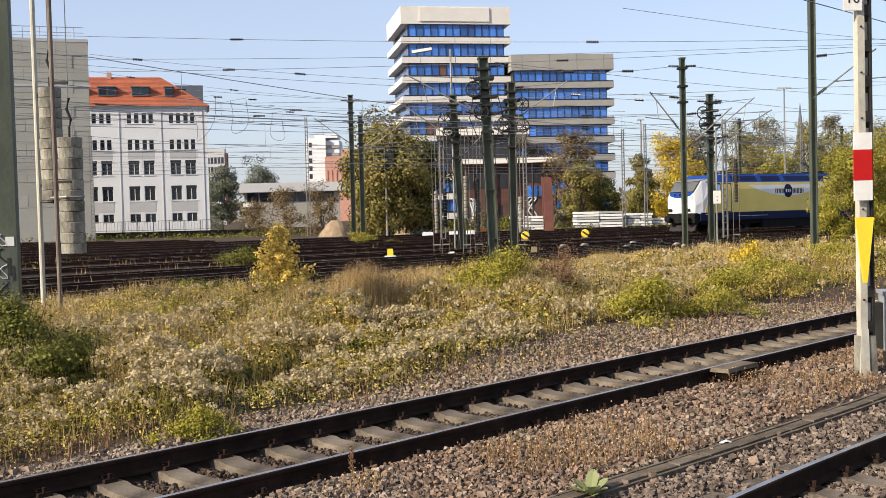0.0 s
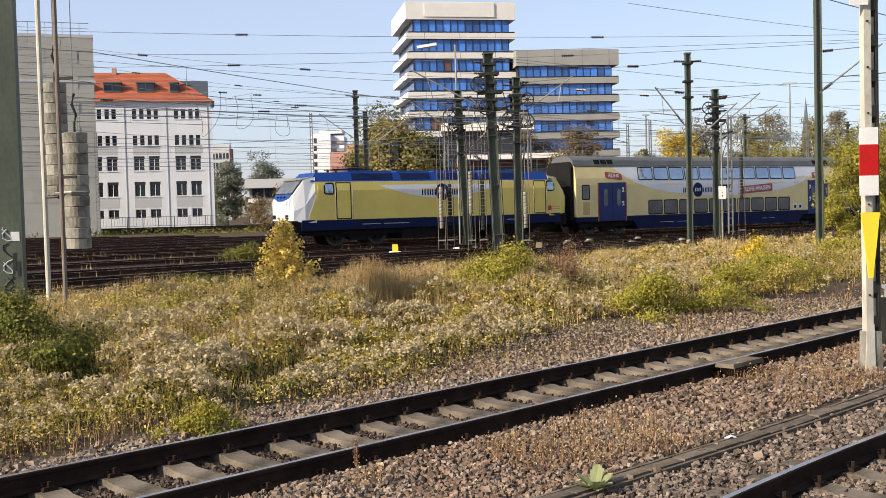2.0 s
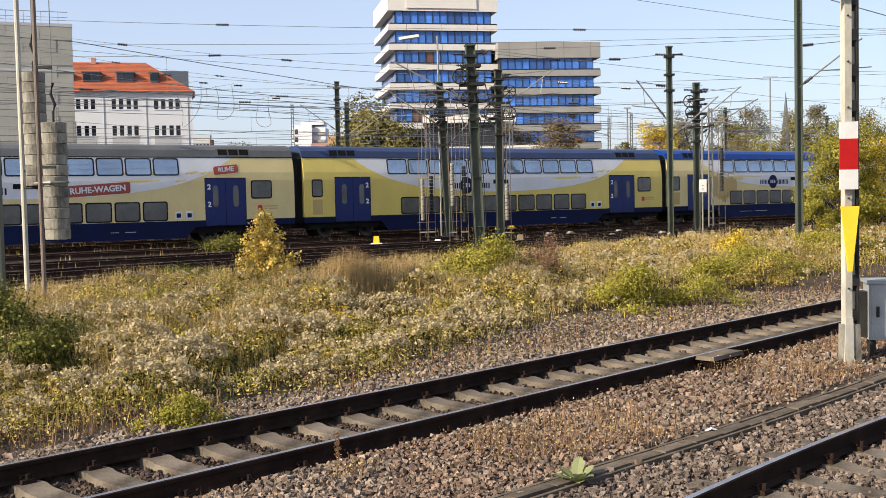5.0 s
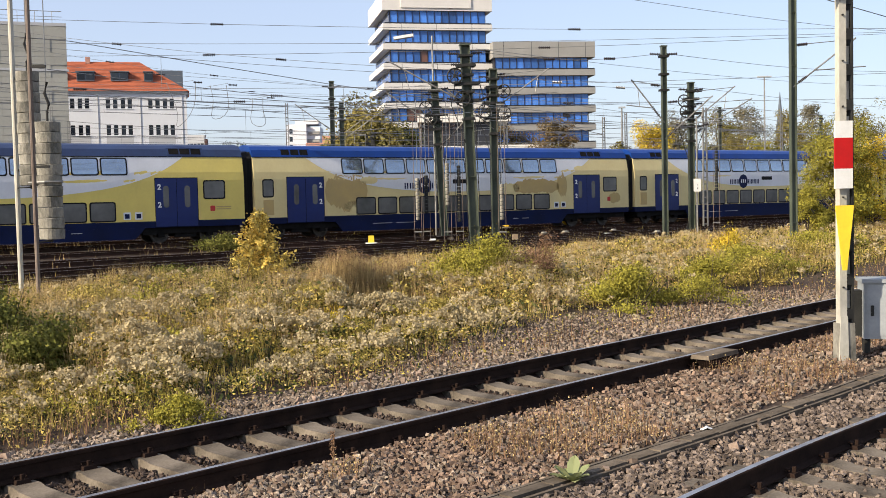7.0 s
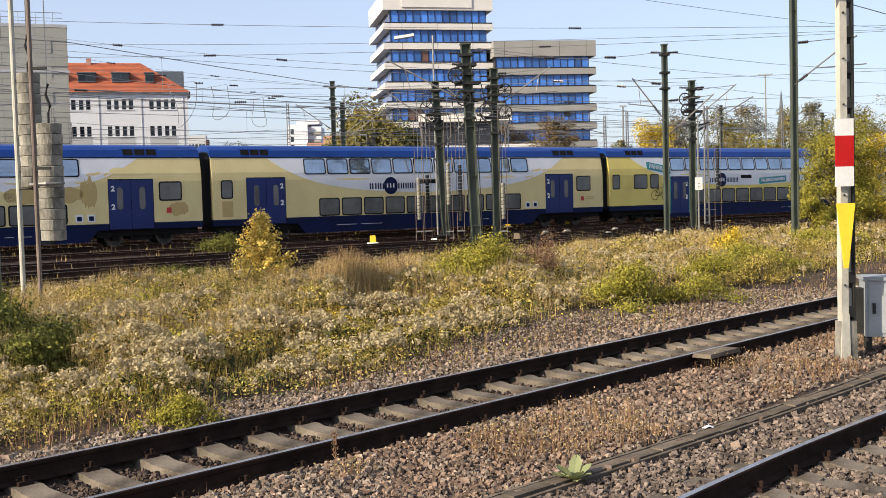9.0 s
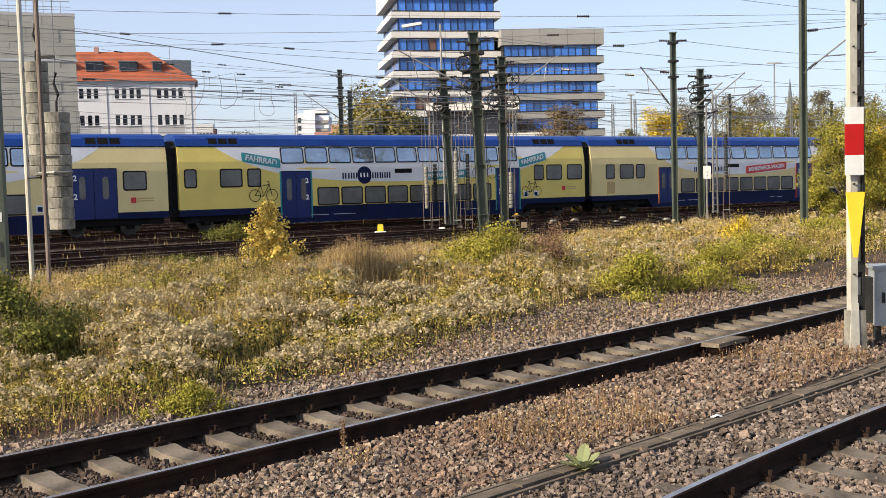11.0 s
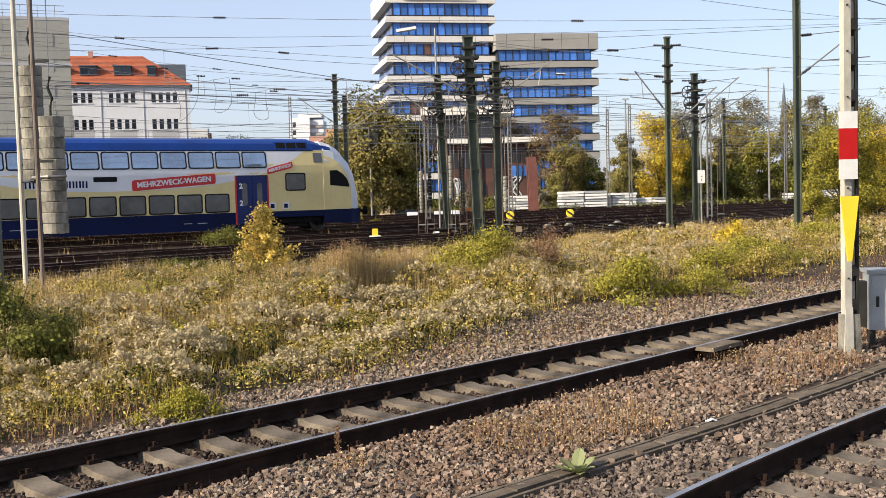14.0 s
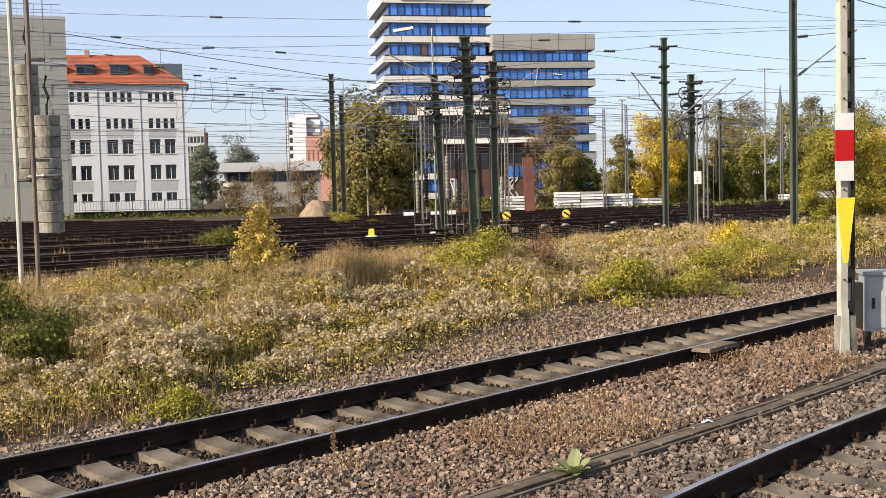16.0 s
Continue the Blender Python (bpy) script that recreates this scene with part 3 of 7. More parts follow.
def body_shell(u0, u1, low, ends=0.0):
    """Closed yellow body from the sill to the roof's edge; ends: how far the end walls pull in at the top."""
    half = [(1.40, low), (1.40, 3.10), (1.37, 3.50), (1.21, 4.28)]
    sec = [(-y, z) for y, z in half] + [(y, z) for y, z in reversed(half)]
    return MB().loft([[(u, y, z) for y, z in sec] for u in (u0, u1)])


def coach(label, roof="t_blue", main="t_yellow", plates=(), kind="mid", ac_light="t_skirt", peel=False, L=26.4):
    """A double-deck coach; x runs along it from its leading end, the near side is -y."""
    v = thing("double_deck_coach", label, "train coach", group="coaches of the train")
    u0, u1 = 0.28, L - 0.28
    if kind == "control":
        u1 = L - 2.0
    body = part("body", body_shell(u0, u1, 1.12), main, v)
    skirt = MB().loft([[(u, -1.365, 0.80), (u, -1.40, 1.13), (u, 1.40, 1.13), (u, 1.365, 0.80)] for u in (u0, u1)])
    lo, hi = 4.9, 21.0
    if kind in ("bike", "control"):
        lo, hi = 5.0, 21.6
    skirt.loft([[(lo + (0.5 if z < 0.8 else 0), y, z) for y, z in sec] for sec in ([(-1.34, 0.26), (-1.385, 0.81), (1.385, 0.81), (1.34, 0.26)],)] + [[(hi - (0.5 if z < 0.8 else 0), y, z) for y, z in ((-1.34, 0.26), (-1.385, 0.81), (1.385, 0.81), (1.34, 0.26))]])
    part("skirt", skirt, "t_skirt", v)
    rp = [(-y, z) for y, z in ROOF[:-1]] + [ROOF[-1]] + [(y, z) for y, z in reversed(ROOF[:-1])]
    ru0, ru1 = u0, u1 + (0.9 if kind == "control" else 0)
    rsec = [(ru0, 1), (ru1, 1)] if kind != "control" else [(ru0, 1), (u1 - 0.6, 1)]
    rf = MB().loft([[(u, y, z + 0.002) for y, z in rp] for u, _ in rsec])
    part("roof", rf, roof, v, smooth=False)
    # drip edge between side and roof
    part("roof_gutter", MB().box(u0, u1 - (0.6 if kind == "control" else 0), -1.235, -1.20, 4.25, 4.29), "t_rubber", v)
    # roof vents
    for a in ((1.9, 3.5), (22.3, 24.0)) if kind != "control" else ((2.6, 4.2), (21.9, 23.7)):
        vent = MB()
        m = pose(0, -1.10, 4.52, 66, 0, 0)
        w = (a[1] - a[0]) / 3
        vent.box(a[0] - 0.08, a[1] + 0.08, -0.20, 0.21, -0.02, 0.015, m=m)
        ob = part("roof_vent", vent, roof, v)
        for i in range(3):
            part("vent_grille", MB().box(a[0] + i * w + 0.04, a[0] + (i + 1) * w - 0.04, -0.15, 0.16, 0.0, 0.024, m=m), "t_under", ob)
    # white wave along the side
    top = 4.25
    cols = []
    a0, a1 = (3.3, 23.0) if kind not in ("bike", "control") else (2.2, 24.6) if kind == "bike" else (6.0, 23.5)
    if kind == "control":
        a0 = 5.2
    mid = 13.2
    N = 44
    for i in range(N + 1):
        u = a0 + (a1 - a0) * i / N
        q = abs(u - mid) / ((mid - a0) if u < mid else (a1 - mid))
        zl = 2.32 + (top - 2.32) * (q ** 2.2 * 0.55 + q ** 6 * 0.45)
        cols.append((u, min(zl, top - 0.01), top))
    part("white_wave", panel(cols, SIDE, 0.004), "t_white", v)
    # windows
    up0, upn = 5.37, 11
    step = (20.23 - 5.37 + 0.08) / upn
    if kind == "bike":
        up0 = 5.74
        upn, step = 11, (20.95 - 5.74 + 0.08) / 11
    if kind == "control":
        up0 = 5.85
        upn, step = 11, (21.3 - 5.85 + 0.08) / 11
    for i in range(upn):
        train_window(v, SIDE, up0 + i * step, up0 + (i + 1) * step - 0.08, 3.36, 4.22)
    l0, ln = (6.17, 10) if kind == "mid" else (7.75, 8) if kind == "bike" else (8.0, 8)
    l1 = 19.60 if kind == "mid" else 19.0 if kind == "bike" else 19.2
    ls = (l1 - l0 + 0.12) / ln
    for i in range(ln):
        train_window(v, SIDE, l0 + i * ls, l0 + (i + 1) * ls - 0.12, 1.14, 2.10, "t_tint")
    # doors
    if kind == "mid":
        double_door(v, 2.08, 4.26, 0.82, 3.24, edge="t_rust_sign" if roof == "t_greyroof" else None)
        double_door(v, 21.5, 23.68, 0.82, 3.24, inner=-1)
        train_window(v, SIDE, 0.72, 1.36, 2.17, 3.12, "t_tint")
        part("louvre", panel(rounded(0.76, 1.34, 1.25, 2.05, 0.02), SIDE, 0.008), "t_ochre", v)
        train_window(v, SIDE, 23.95, 25.1, 2.15, 3.10, "t_tint")
    elif kind == "bike":
        double_door(v, 5.72, 7.38, 0.50, 2.98, edge="t_teal")
        double_door(v, 19.4, 21.04, 0.50, 2.98, inner=-1, edge="t_teal")
        for a, b, k in ((18.55, 2.72, 1.0), (21.95, 1.55, 0.85), (4.7, 1.75, 0.9)):
            bicycle(v, a, b, k)
        for a, b in ((0.55, 1.2), (2.39, 3.59), (3.85, 4.6), (22.17, 22.9), (23.1, 24.32), (24.7, 25.9)):
            train_window(v, SIDE, a, b, 2.19, 3.14, "t_tint")
    else:
        double_door(v, 6.05, 7.48, 0.50, 2.86, edge="t_orange")
        double_door(v, 19.6, 21.26, 0.50, 3.00, inner=-1, edge="t_red")
        for a, b in ((1.45, 2.2), (2.63, 3.83), (4.03, 4.78), (22.29, 23.45)):
            train_window(v, SIDE, a, b, 2.16, 3.10, "t_tint")
        part("louvre", panel(rounded(1.5, 2.2, 1.25, 2.0, 0.02), SIDE, 0.008), "t_ochre", v)
    emblem(v, 10.6, 2.72, SIDE)
    dest = part("destination_display", panel(rounded(12.5, 13.6, 2.78, 3.02, 0.03), SIDE, 0.010), "t_rubber", v)
    # small notices
    for a in (19.95, 20.5) if kind == "mid" else (21.35, 22.1):
        n = part("notice", panel(rounded(a, a + 0.36, 1.22, 1.58, 0.02), SIDE, 0.008), "t_white", v)
        part("pictogram", panel(rounded(a + 0.07, a + 0.29, 1.28, 1.50, 0.02), SIDE, 0.012), "t_skirt", n)
    if kind != "control":
        cst = part("crest", panel(rounded(24.3, 24.55, 1.55, 1.82, 0.05), SIDE, 0.010), "t_red", v)
        for i in range(2):
            part("text_bar", panel([(24.62, 1.62 + i * 0.12, 1.67 + i * 0.12), (25.4, 1.62 + i * 0.12, 1.67 + i * 0.12)], SIDE, 0.010), "t_ochre", cst)
    for a, b in ((7.2, 8.4), (8.7, 10.0), (16.8, 17.2), (17.5, 18.0)):
        part("text_bar", panel([(a, 0.63, 0.66), (b, 0.63, 0.66)], SIDE, 0.012), "plaster_grey", v)
    for args in plates:
        sign_plate(v, *args)
    if peel:
        for (c, w, zc, h, mt, seed) in ((5.6, 2.6, 2.45, 1.9, "t_ochre", 1), (3.2, 1.6, 3.55, 0.35, "t_cream", 2), (7.0, 1.1, 3.0, 0.4, "t_cream", 3), (18.6, 3.6, 2.55, 0.9, "t_ochre", 4), (20.6, 0.8, 2.6, 1.3, "t_ochre", 5), (22.6, 2.0, 3.62, 0.35, "t_cream", 6), (0.9, 1.1, 2.5, 1.5, "t_cream", 7), (24.9, 1.0, 1.75, 0.6, "t_ochre", 8), (5.9, 0.9, 1.65, 0.5, "t_cream", 9), (16.5, 1.6, 2.5, 0.5, "t_cream", 10)):
            rr = random.Random(seed)
            cols = []
            lo_n, hi_n = 0.0, 0.0
            for i in range(31):
                x = -1 + 2 * i / 30
                env = (1 - x * x) ** 0.35
                lo_n = lo_n * 0.6 + rr.uniform(-1, 1) * 0.09 * h
                hi_n = hi_n * 0.6 + rr.uniform(-1, 1) * 0.09 * h
                u = c + w / 2 * x
                cols.append((u, max(1.14, zc - h / 2 * env + lo_n * env), max(1.16, min(4.2, zc + h / 2 * env + hi_n * env))))
            part("peeled_patch", panel(cols, SIDE, 0.006), mt, v, "patch where the film has peeled")
    # ends: black bellows and buffers
    bel = MB()
    for k in range(3):
        a = 0.0 + k * 0.09
        bel.loft([[(a, -1.15, 0.95), (a, -1.15, 4.2), (a, -0.9, 4.5), (a, 0.9, 4.5), (a, 1.15, 4.2), (a, 1.15, 0.95)], [(a + 0.07, -1.2, 0.92), (a + 0.07, -1.2, 4.22), (a + 0.07, -0.92, 4.55), (a + 0.07, 0.92, 4.55), (a + 0.07, 1.2, 4.22), (a + 0.07, 1.2, 0.92)]])
    part("bellows", bel, "t_rubber", v)
    if kind != "control":
        bel2 = MB()
        bel2.loft([[(L - 0.28 + a, -1.18 + 0.03 * (k % 2), 0.95), (L - 0.28 + a, -1.18, 4.2), (L - 0.28 + a, -0.9, 4.5), (L - 0.28 + a, 0.9, 4.5), (L - 0.28 + a, 1.18, 4.2), (L - 0.28 + a, 1.18, 0.95)] for k, a in enumerate((0.0, 0.09, 0.18, 0.27))])
        part("bellows", bel2, "t_rubber", v)
    under = MB().box(u0 + 0.3, u1 - 0.2, -1.18, 1.18, 0.50, 0.85)
    for a in (0.6, 5.0, L - 5.5):
        under.box(a, a + 0.7, -1.25, -0.8, 0.45, 0.8, taper=0.04)
    part("underframe", under, "t_under", v)
    bogie(v, 3.0)
    bogie(v, 23.1)
    if kind == "control":
        cab(v, u1, main)
    return v


def bicycle(body, u, z, k):
    """A bicycle drawn in thin dark lines on the side."""
    b = MB()
    y = -1.412
    r = 0.34 * k
    for c in (u - 0.52 * k, u + 0.52 * k):
        b.tube([(c + r * math.cos(a), y, z + r * math.sin(a)) for a in np.linspace(0, 2 * math.pi, 19)], 0.016, 4)
    for p, q in (((-0.52, 0), (-0.15, 0.55)), ((-0.52, 0), (0.0, -0.05)), ((0.0, -0.05), (-0.2, 0.68)), ((-0.15, 0.52), (0.36, 0.62)), ((0.0, -0.05), (0.36, 0.62)), ((0.52, 0), (0.33, 0.78)), ((0.33, 0.78), (0.22, 0.80)), ((-0.32, 0.69), (-0.1, 0.70))):
        b.cyl((u + p[0] * k, y, z + p[1] * k), (u + q[0] * k, y, z + q[1] * k), 0.016, 4)
    part("bicycle_drawing", b, "t_under", body, "bicycle drawn in thin dark lines")


def cab(v, u1, main):
    """The rounded driving end of the control coach."""
    rows = ((0.0, 1.40, 4.28, 4.92), (0.6, 1.39, 4.22, 4.74), (1.1, 1.36, 4.02, 4.45), (1.55, 1.28, 3.6, 3.95), (1.9, 1.15, 3.0, 3.25), (2.1, 1.02, 2.2, 2.4), (2.2, 0.92, 1.6, 1.7))
    secs, roofs = [], []
    for du, w, ze, zt in rows:
        u = u1 + du
        k = 0.86 if du < 1 else 0.80
        zs = [1.12 + (ze - 1.12) * f for f in (0, 0.4, 0.65, 0.82, 1.0)]
        ws = [w, w, w * 0.985, w * 0.96, w * k]
        half = list(zip(ws, zs)) + [(w * k * 0.55, zt - (zt - ze) * 0.2)]
        secs.append([(u, -y, z) for y, z in half] + [(u, y, z) for y, z in reversed(half)])
    c = part("cab", MB().loft(secs), "t_white", v, "white rounded driving cab", smooth=False)
    part("cab_side", panel([(u1 - 0.1, 1.14, 4.0), (u1 + 0.4, 1.14, 3.9), (u1 + 0.9, 1.14, 3.55), (u1 + 1.3, 1.14, 3.0), (u1 + 1.5, 1.14, 2.4), (u1 + 1.52, 1.14, 1.2)], SIDE, 0.012), main, c)
    part("cab_window", panel([(u1 + 0.28, 2.42, 3.20), (u1 + 0.7, 2.38, 3.22), (u1 + 1.05, 2.34, 3.02), (u1 + 1.3, 2.32, 2.75), (u1 + 1.42, 2.31, 2.4)], SIDE, 0.022), "t_rubber", c)
    part("cab_window", panel(rounded(u1 - 0.62, u1 - 0.12, 3.63, 4.15, 0.05), SIDE, 0.02), "t_tint", c)
    part("roof_front", MB().loft([[(u1 - 0.6, -y, z + 0.004) for y, z in ROOF] + [(u1 - 0.6, y, z + 0.004) for y, z in reversed(ROOF[:-1])], [(u1 + 0.5, -y * 0.93, z * 0.4 + 2.60) for y, z in ROOF] + [(u1 + 0.5, y * 0.93, z * 0.4 + 2.60) for y, z in reversed(ROOF[:-1])]]), "t_blue", c)
    part("windscreen", MB().loft([[(u1 + 1.62, -0.9, 3.42), (u1 + 1.62, 0.9, 3.42), (u1 + 2.10, 0.82, 2.25), (u1 + 2.10, -0.82, 2.25)], [(u1 + 1.67, -0.9, 3.44), (u1 + 1.67, 0.9, 3.44), (u1 + 2.15, 0.82, 2.27), (u1 + 2.15, -0.82, 2.27)]]), "t_glass", c)
    ap = MB().loft([[(u1 - 0.1, -1.38, 0.45), (u1 - 0.1, -1.40, 1.13), (u1 - 0.1, 1.40, 1.13), (u1 - 0.1, 1.38, 0.45)], [(u1 + 1.6, -1.22, 0.35), (u1 + 1.6, -1.28, 1.13), (u1 + 1.6, 1.28, 1.13), (u1 + 1.6, 1.22, 0.35)], [(u1 + 2.3, -0.9, 0.35), (u1 + 2.3, -0.95, 1.16), (u1 + 2.3, 0.95, 1.16), (u1 + 2.3, 0.9, 0.35)]])
    part("apron", ap, "t_skirt", c)
    for s in (-1, 1):
        part("buffer", MB().cyl((u1 + 2.2, s * 0.88, 1.0), (u1 + 2.6, s * 0.88, 1.0), 0.09, 12).cyl((u1 + 2.6, s * 0.88, 1.0), (u1 + 2.68, s * 0.88, 1.0), 0.24, 16), "t_under", c)


def locomotive():
    v = thing("electric_locomotive", "yellow, white and blue electric locomotive with raised pantograph", "locomotive")
    T = LOCO_SIDE

    def sec(u, w, zt, wt, low=1.42):
        half = [(w, low), (w, 3.0), (w * 0.96, min(3.47, zt - 0.05)), (wt, zt)]
        return [(u, -y, z) for y, z in half] + [(u, y, z) for y, z in reversed(half)]
    # long body side and sloping ends
    part("body", MB().loft([sec(1.75, 1.40, 3.47, 1.33), sec(17.2, 1.40, 3.47, 1.33)]), "t_yellow", v)
    roof = MB().loft([[(u, -1.34, 3.46), (u + k, -1.04, 3.96), (u + k, 1.04, 3.96), (u, 1.34, 3.46)] for u, k in ((1.5, 0.45), (17.45, -0.45))])
    part("roof", roof, "t_blue", v)
    for e, s in ((0.0, 1), (18.93, -1)):
        cabm = MB().loft([[(e + s * du, y, z) for y, z in prof] for du, prof in (
            (0.35, [(-1.05, 1.42), (-1.12, 1.9), (-1.10, 2.45), (1.10, 2.45), (1.12, 1.9), (1.05, 1.42)]),
            (0.55, [(-1.25, 1.42), (-1.28, 1.9), (-1.16, 2.80), (1.16, 2.80), (1.28, 1.9), (1.25, 1.42)]),
            (1.15, [(-1.39, 1.30), (-1.40, 2.2), (-1.26, 3.55), (1.26, 3.55), (1.40, 2.2), (1.39, 1.30)]),
            (1.80, [(-1.40, 1.30), (-1.40, 3.0), (-1.28, 3.70), (1.28, 3.70), (1.40, 3.0), (1.40, 1.30)]))])
        cb = part("cab", cabm, "t_white" if s > 0 else "t_yellow", v, "white sloping driving cab" if s > 0 else "yellow sloping driving cab")
        if s > 0:
            part("side_wedge", panel([(1.35, 1.44, 1.6), (1.75, 1.44, 2.6), (1.9, 1.44, 3.44), (2.2, 1.44, 3.44)], T, 0.010), "t_yellow", cb)
        else:
            part("side_wedge", panel([(16.9, 1.44, 3.44), (17.2, 1.44, 3.44), (17.6, 1.44, 3.1), (17.95, 1.44, 2.3), (18.1, 1.44, 1.6)], T, 0.010), "t_yellow", cb)
        ws = MB().loft([[(e + s * a, -w, z), (e + s * a, w, z), (e + s * (a - 0.03), w, z + 0.02), (e + s * (a - 0.03), -w, z + 0.02)] for a, w, z in ((0.56, 1.08, 2.86), (1.10, 1.14, 3.52))])
        part("windscreen", ws, "t_tint", cb)
        band = MB().loft([[(e + s * (a - 0.03), -w, z), (e + s * (a - 0.03), w, z), (e + s * (a + 0.02), w, z), (e + s * (a + 0.02), -w, z)] for a, w, z in ((0.36, 0.35, 2.46), (0.40, 0.95, 2.62), (0.555, 1.13, 2.83))])
        part("blue_band", band, "t_blue", cb)
        part("windscreen_frame", MB().loft([[(e + s * (a + 0.012), -w, z), (e + s * (a + 0.012), w, z), (e + s * (a - 0.012), w, z + 0.012), (e + s * (a - 0.012), -w, z + 0.012)] for a, w, z in ((0.545, 1.14, 2.80), (1.12, 1.19, 3.57))]), "t_rubber", cb)
        part("visor", MB().loft([[(e + s * a, -1.2, z), (e + s * a, 1.2, z), (e + s * a, 1.15, z + 0.06), (e + s * a, -1.15, z + 0.06)] for a, z in ((1.02, 3.56), (1.9, 3.70))]), "galvanised", cb)
        for y in (-0.45, 0.0, 0.45):
            part("lamp", MB().cyl((e + s * 0.45, y, 2.66), (e + s * 0.36, y, 2.66), 0.075, 10), "t_rubber", cb)
        for y in (-0.85, 0.85):
            part("headlight", MB().box(e + s * 0.32 - 0.04, e + s * 0.32 + 0.04, y - 0.17, y + 0.17, 1.52, 1.74, taper=0.01), "t_rubber", cb, "dark square lamp cluster")
            part("buffer", MB().cyl((e + s * 0.42, y, 1.05), (e + s * 0.02, y, 1.05), 0.10, 12).cyl((e + s * 0.02, y, 1.05), (e - s * 0.04, y, 1.05), 0.25, 16), "t_under", cb)
        part("buffer_beam", MB().box(min(e + s * 0.42, e + s * 1.4), max(e + s * 0.42, e + s * 1.4), -1.3, 1.3, 0.75, 1.42), "t_under", cb)
        part("plough", MB().loft([[(e + s * 0.45, -1.2, 0.22), (e + s * 0.45, 1.2, 0.22), (e + s * 0.75, 1.2, 0.75), (e + s * 0.75, -1.2, 0.75)], [(e + s * 0.55, -1.2, 0.22), (e + s * 0.55, 1.2, 0.22), (e + s * 0.85, 1.2, 0.75), (e + s * 0.85, -1.2, 0.75)]]), "wheel_steel", cb)
        # side window and cab door
        a = 2.25 if s > 0 else 16.95
        w = part("side_window", panel([(a, 2.84, 3.2), (a + 0.12, 2.77, 3.40), (a + 0.5, 2.76, 3.42), (a + 0.6, 2.84, 3.36)] if s > 0 else [(a, 2.84, 3.36), (a + 0.1, 2.76, 3.42), (a + 0.48, 2.77, 3.40), (a + 0.6, 2.84, 3.15)], T, 0.016), "t_rubber", cb)
        part("pane", panel(rounded(a + 0.07, a + 0.53, 2.84, 3.33, 0.06), T, 0.022), "t_glass", w)
        a = 2.95 if s > 0 else 16.0
        door = part("cab_door", panel([(a, 1.44, 3.42), (a + 0.90, 1.44, 3.42)], T, 0.010), "t_rubber", cb)
        part("door_leaf", panel([(a + 0.06, 1.5, 3.36), (a + 0.84, 1.5, 3.36)], T, 0.018), "t_yellow", door)
        for x in (a - 0.05, a + 0.95):
            part("handrail", MB().cyl((x, -1.47, 1.5), (x, -1.47, 3.1), 0.02, 6), "galvanised", door)
    sk = MB().loft([[(u, -1.37, 0.88), (u, -1.40, 1.44), (u, 1.40, 1.44), (u, 1.37, 0.88)] for u in (0.95, 18.0)])
    part("skirt", sk, "t_skirt", v)
    for a, b in ((4.5, 5.6), (5.8, 7.4), (14.0, 14.8)):
        part("text_bar", panel([(a, 1.13, 1.165), (b, 1.13, 1.165)], T, 0.012), "plaster_grey", v)
    cols = []
    for i in range(31):
        u = 5.2 + 9.3 * i / 30
        q = abs(u - 9.6) / 4.7
        cols.append((u, min(3.45, 2.48 + 0.99 * min(1, q) ** 1.8), 3.46))
    part("white_wave", panel(cols, T, 0.004), "t_white", v)
    emblem(v, 9.6, 2.85, T)
    cst = part("crest", panel(rounded(17.05, 17.3, 1.62, 1.9, 0.05), T, 0.016), "t_red", v)
    for i in range(2):
        part("text_bar", panel([(17.36, 1.68 + i * 0.12, 1.73 + i * 0.12), (17.95, 1.68 + i * 0.12, 1.73 + i * 0.12)], T, 0.012), "t_ochre", cst)
    # roof gear
    for a, b in ((3.9, 6.6), (6.9, 9.0), (9.3, 12.2), (12.6, 15.0)):
        part("roof_hatch", MB().box(a, b, -0.95, 0.95, 3.95, 4.05, taper=0.04), "t_blue", v)
        m = pose(0, -1.19, 3.72, 60, 0, 0)
        part("roof_grille", MB().box(a + 0.1, b - 0.1, -0.19, 0.19, -0.01, 0.018, m=m), "t_skirt", v)
    for a, up in ((3.4, False), (12.35, True)):
        pan = MB()
        for y in (-0.5, 0.5):
            pan.box(a - 0.2, a + 2.2, y - 0.04, y + 0.04, 4.12, 4.18)
            for x in (a, a + 1.8):
                pan.lathe([(0.05, 3.95), (0.10, 3.98), (0.05, 4.02), (0.10, 4.06), (0.05, 4.12)], 8, pose(x, y, 0))
        pg = part("pantograph", pan, "steel_dark", v)
        if up:
            arm = MB().tube([(a + 1.9, 0, 4.2), (a + 0.4, 0, 4.95), (a + 1.7, 0, 5.95)], 0.045, 8).cyl((a + 1.9, -0.4, 4.2), (a + 0.4, -0.15, 4.95), 0.02).cyl((a + 1.9, 0.4, 4.2), (a + 0.4, 0.15, 4.95), 0.02)
            arm.tube([(a + 0.4, -0.2, 4.95), (a + 1.7, -0.45, 5.93)], 0.02).tube([(a + 0.4, 0.2, 4.95), (a + 1.7, 0.45, 5.93)], 0.02)
            arm.tube([(a + 1.55, -0.95, 5.80), (a + 1.6, -0.7, 5.97), (a + 1.6, 0.7, 5.97), (a + 1.55, 0.95, 5.80)], 0.025, 6)
            arm.tube([(a + 1.85, -0.95, 5.80), (a + 1.85, -0.7, 5.97), (a + 1.85, 0.7, 5.97), (a + 1.85, 0.95, 5.80)], 0.025, 6)
        else:
            arm = MB().tube([(a + 1.9, 0, 4.2), (a + 0.1, 0, 4.26), (a + 1.9, 0, 4.34)], 0.04, 6)
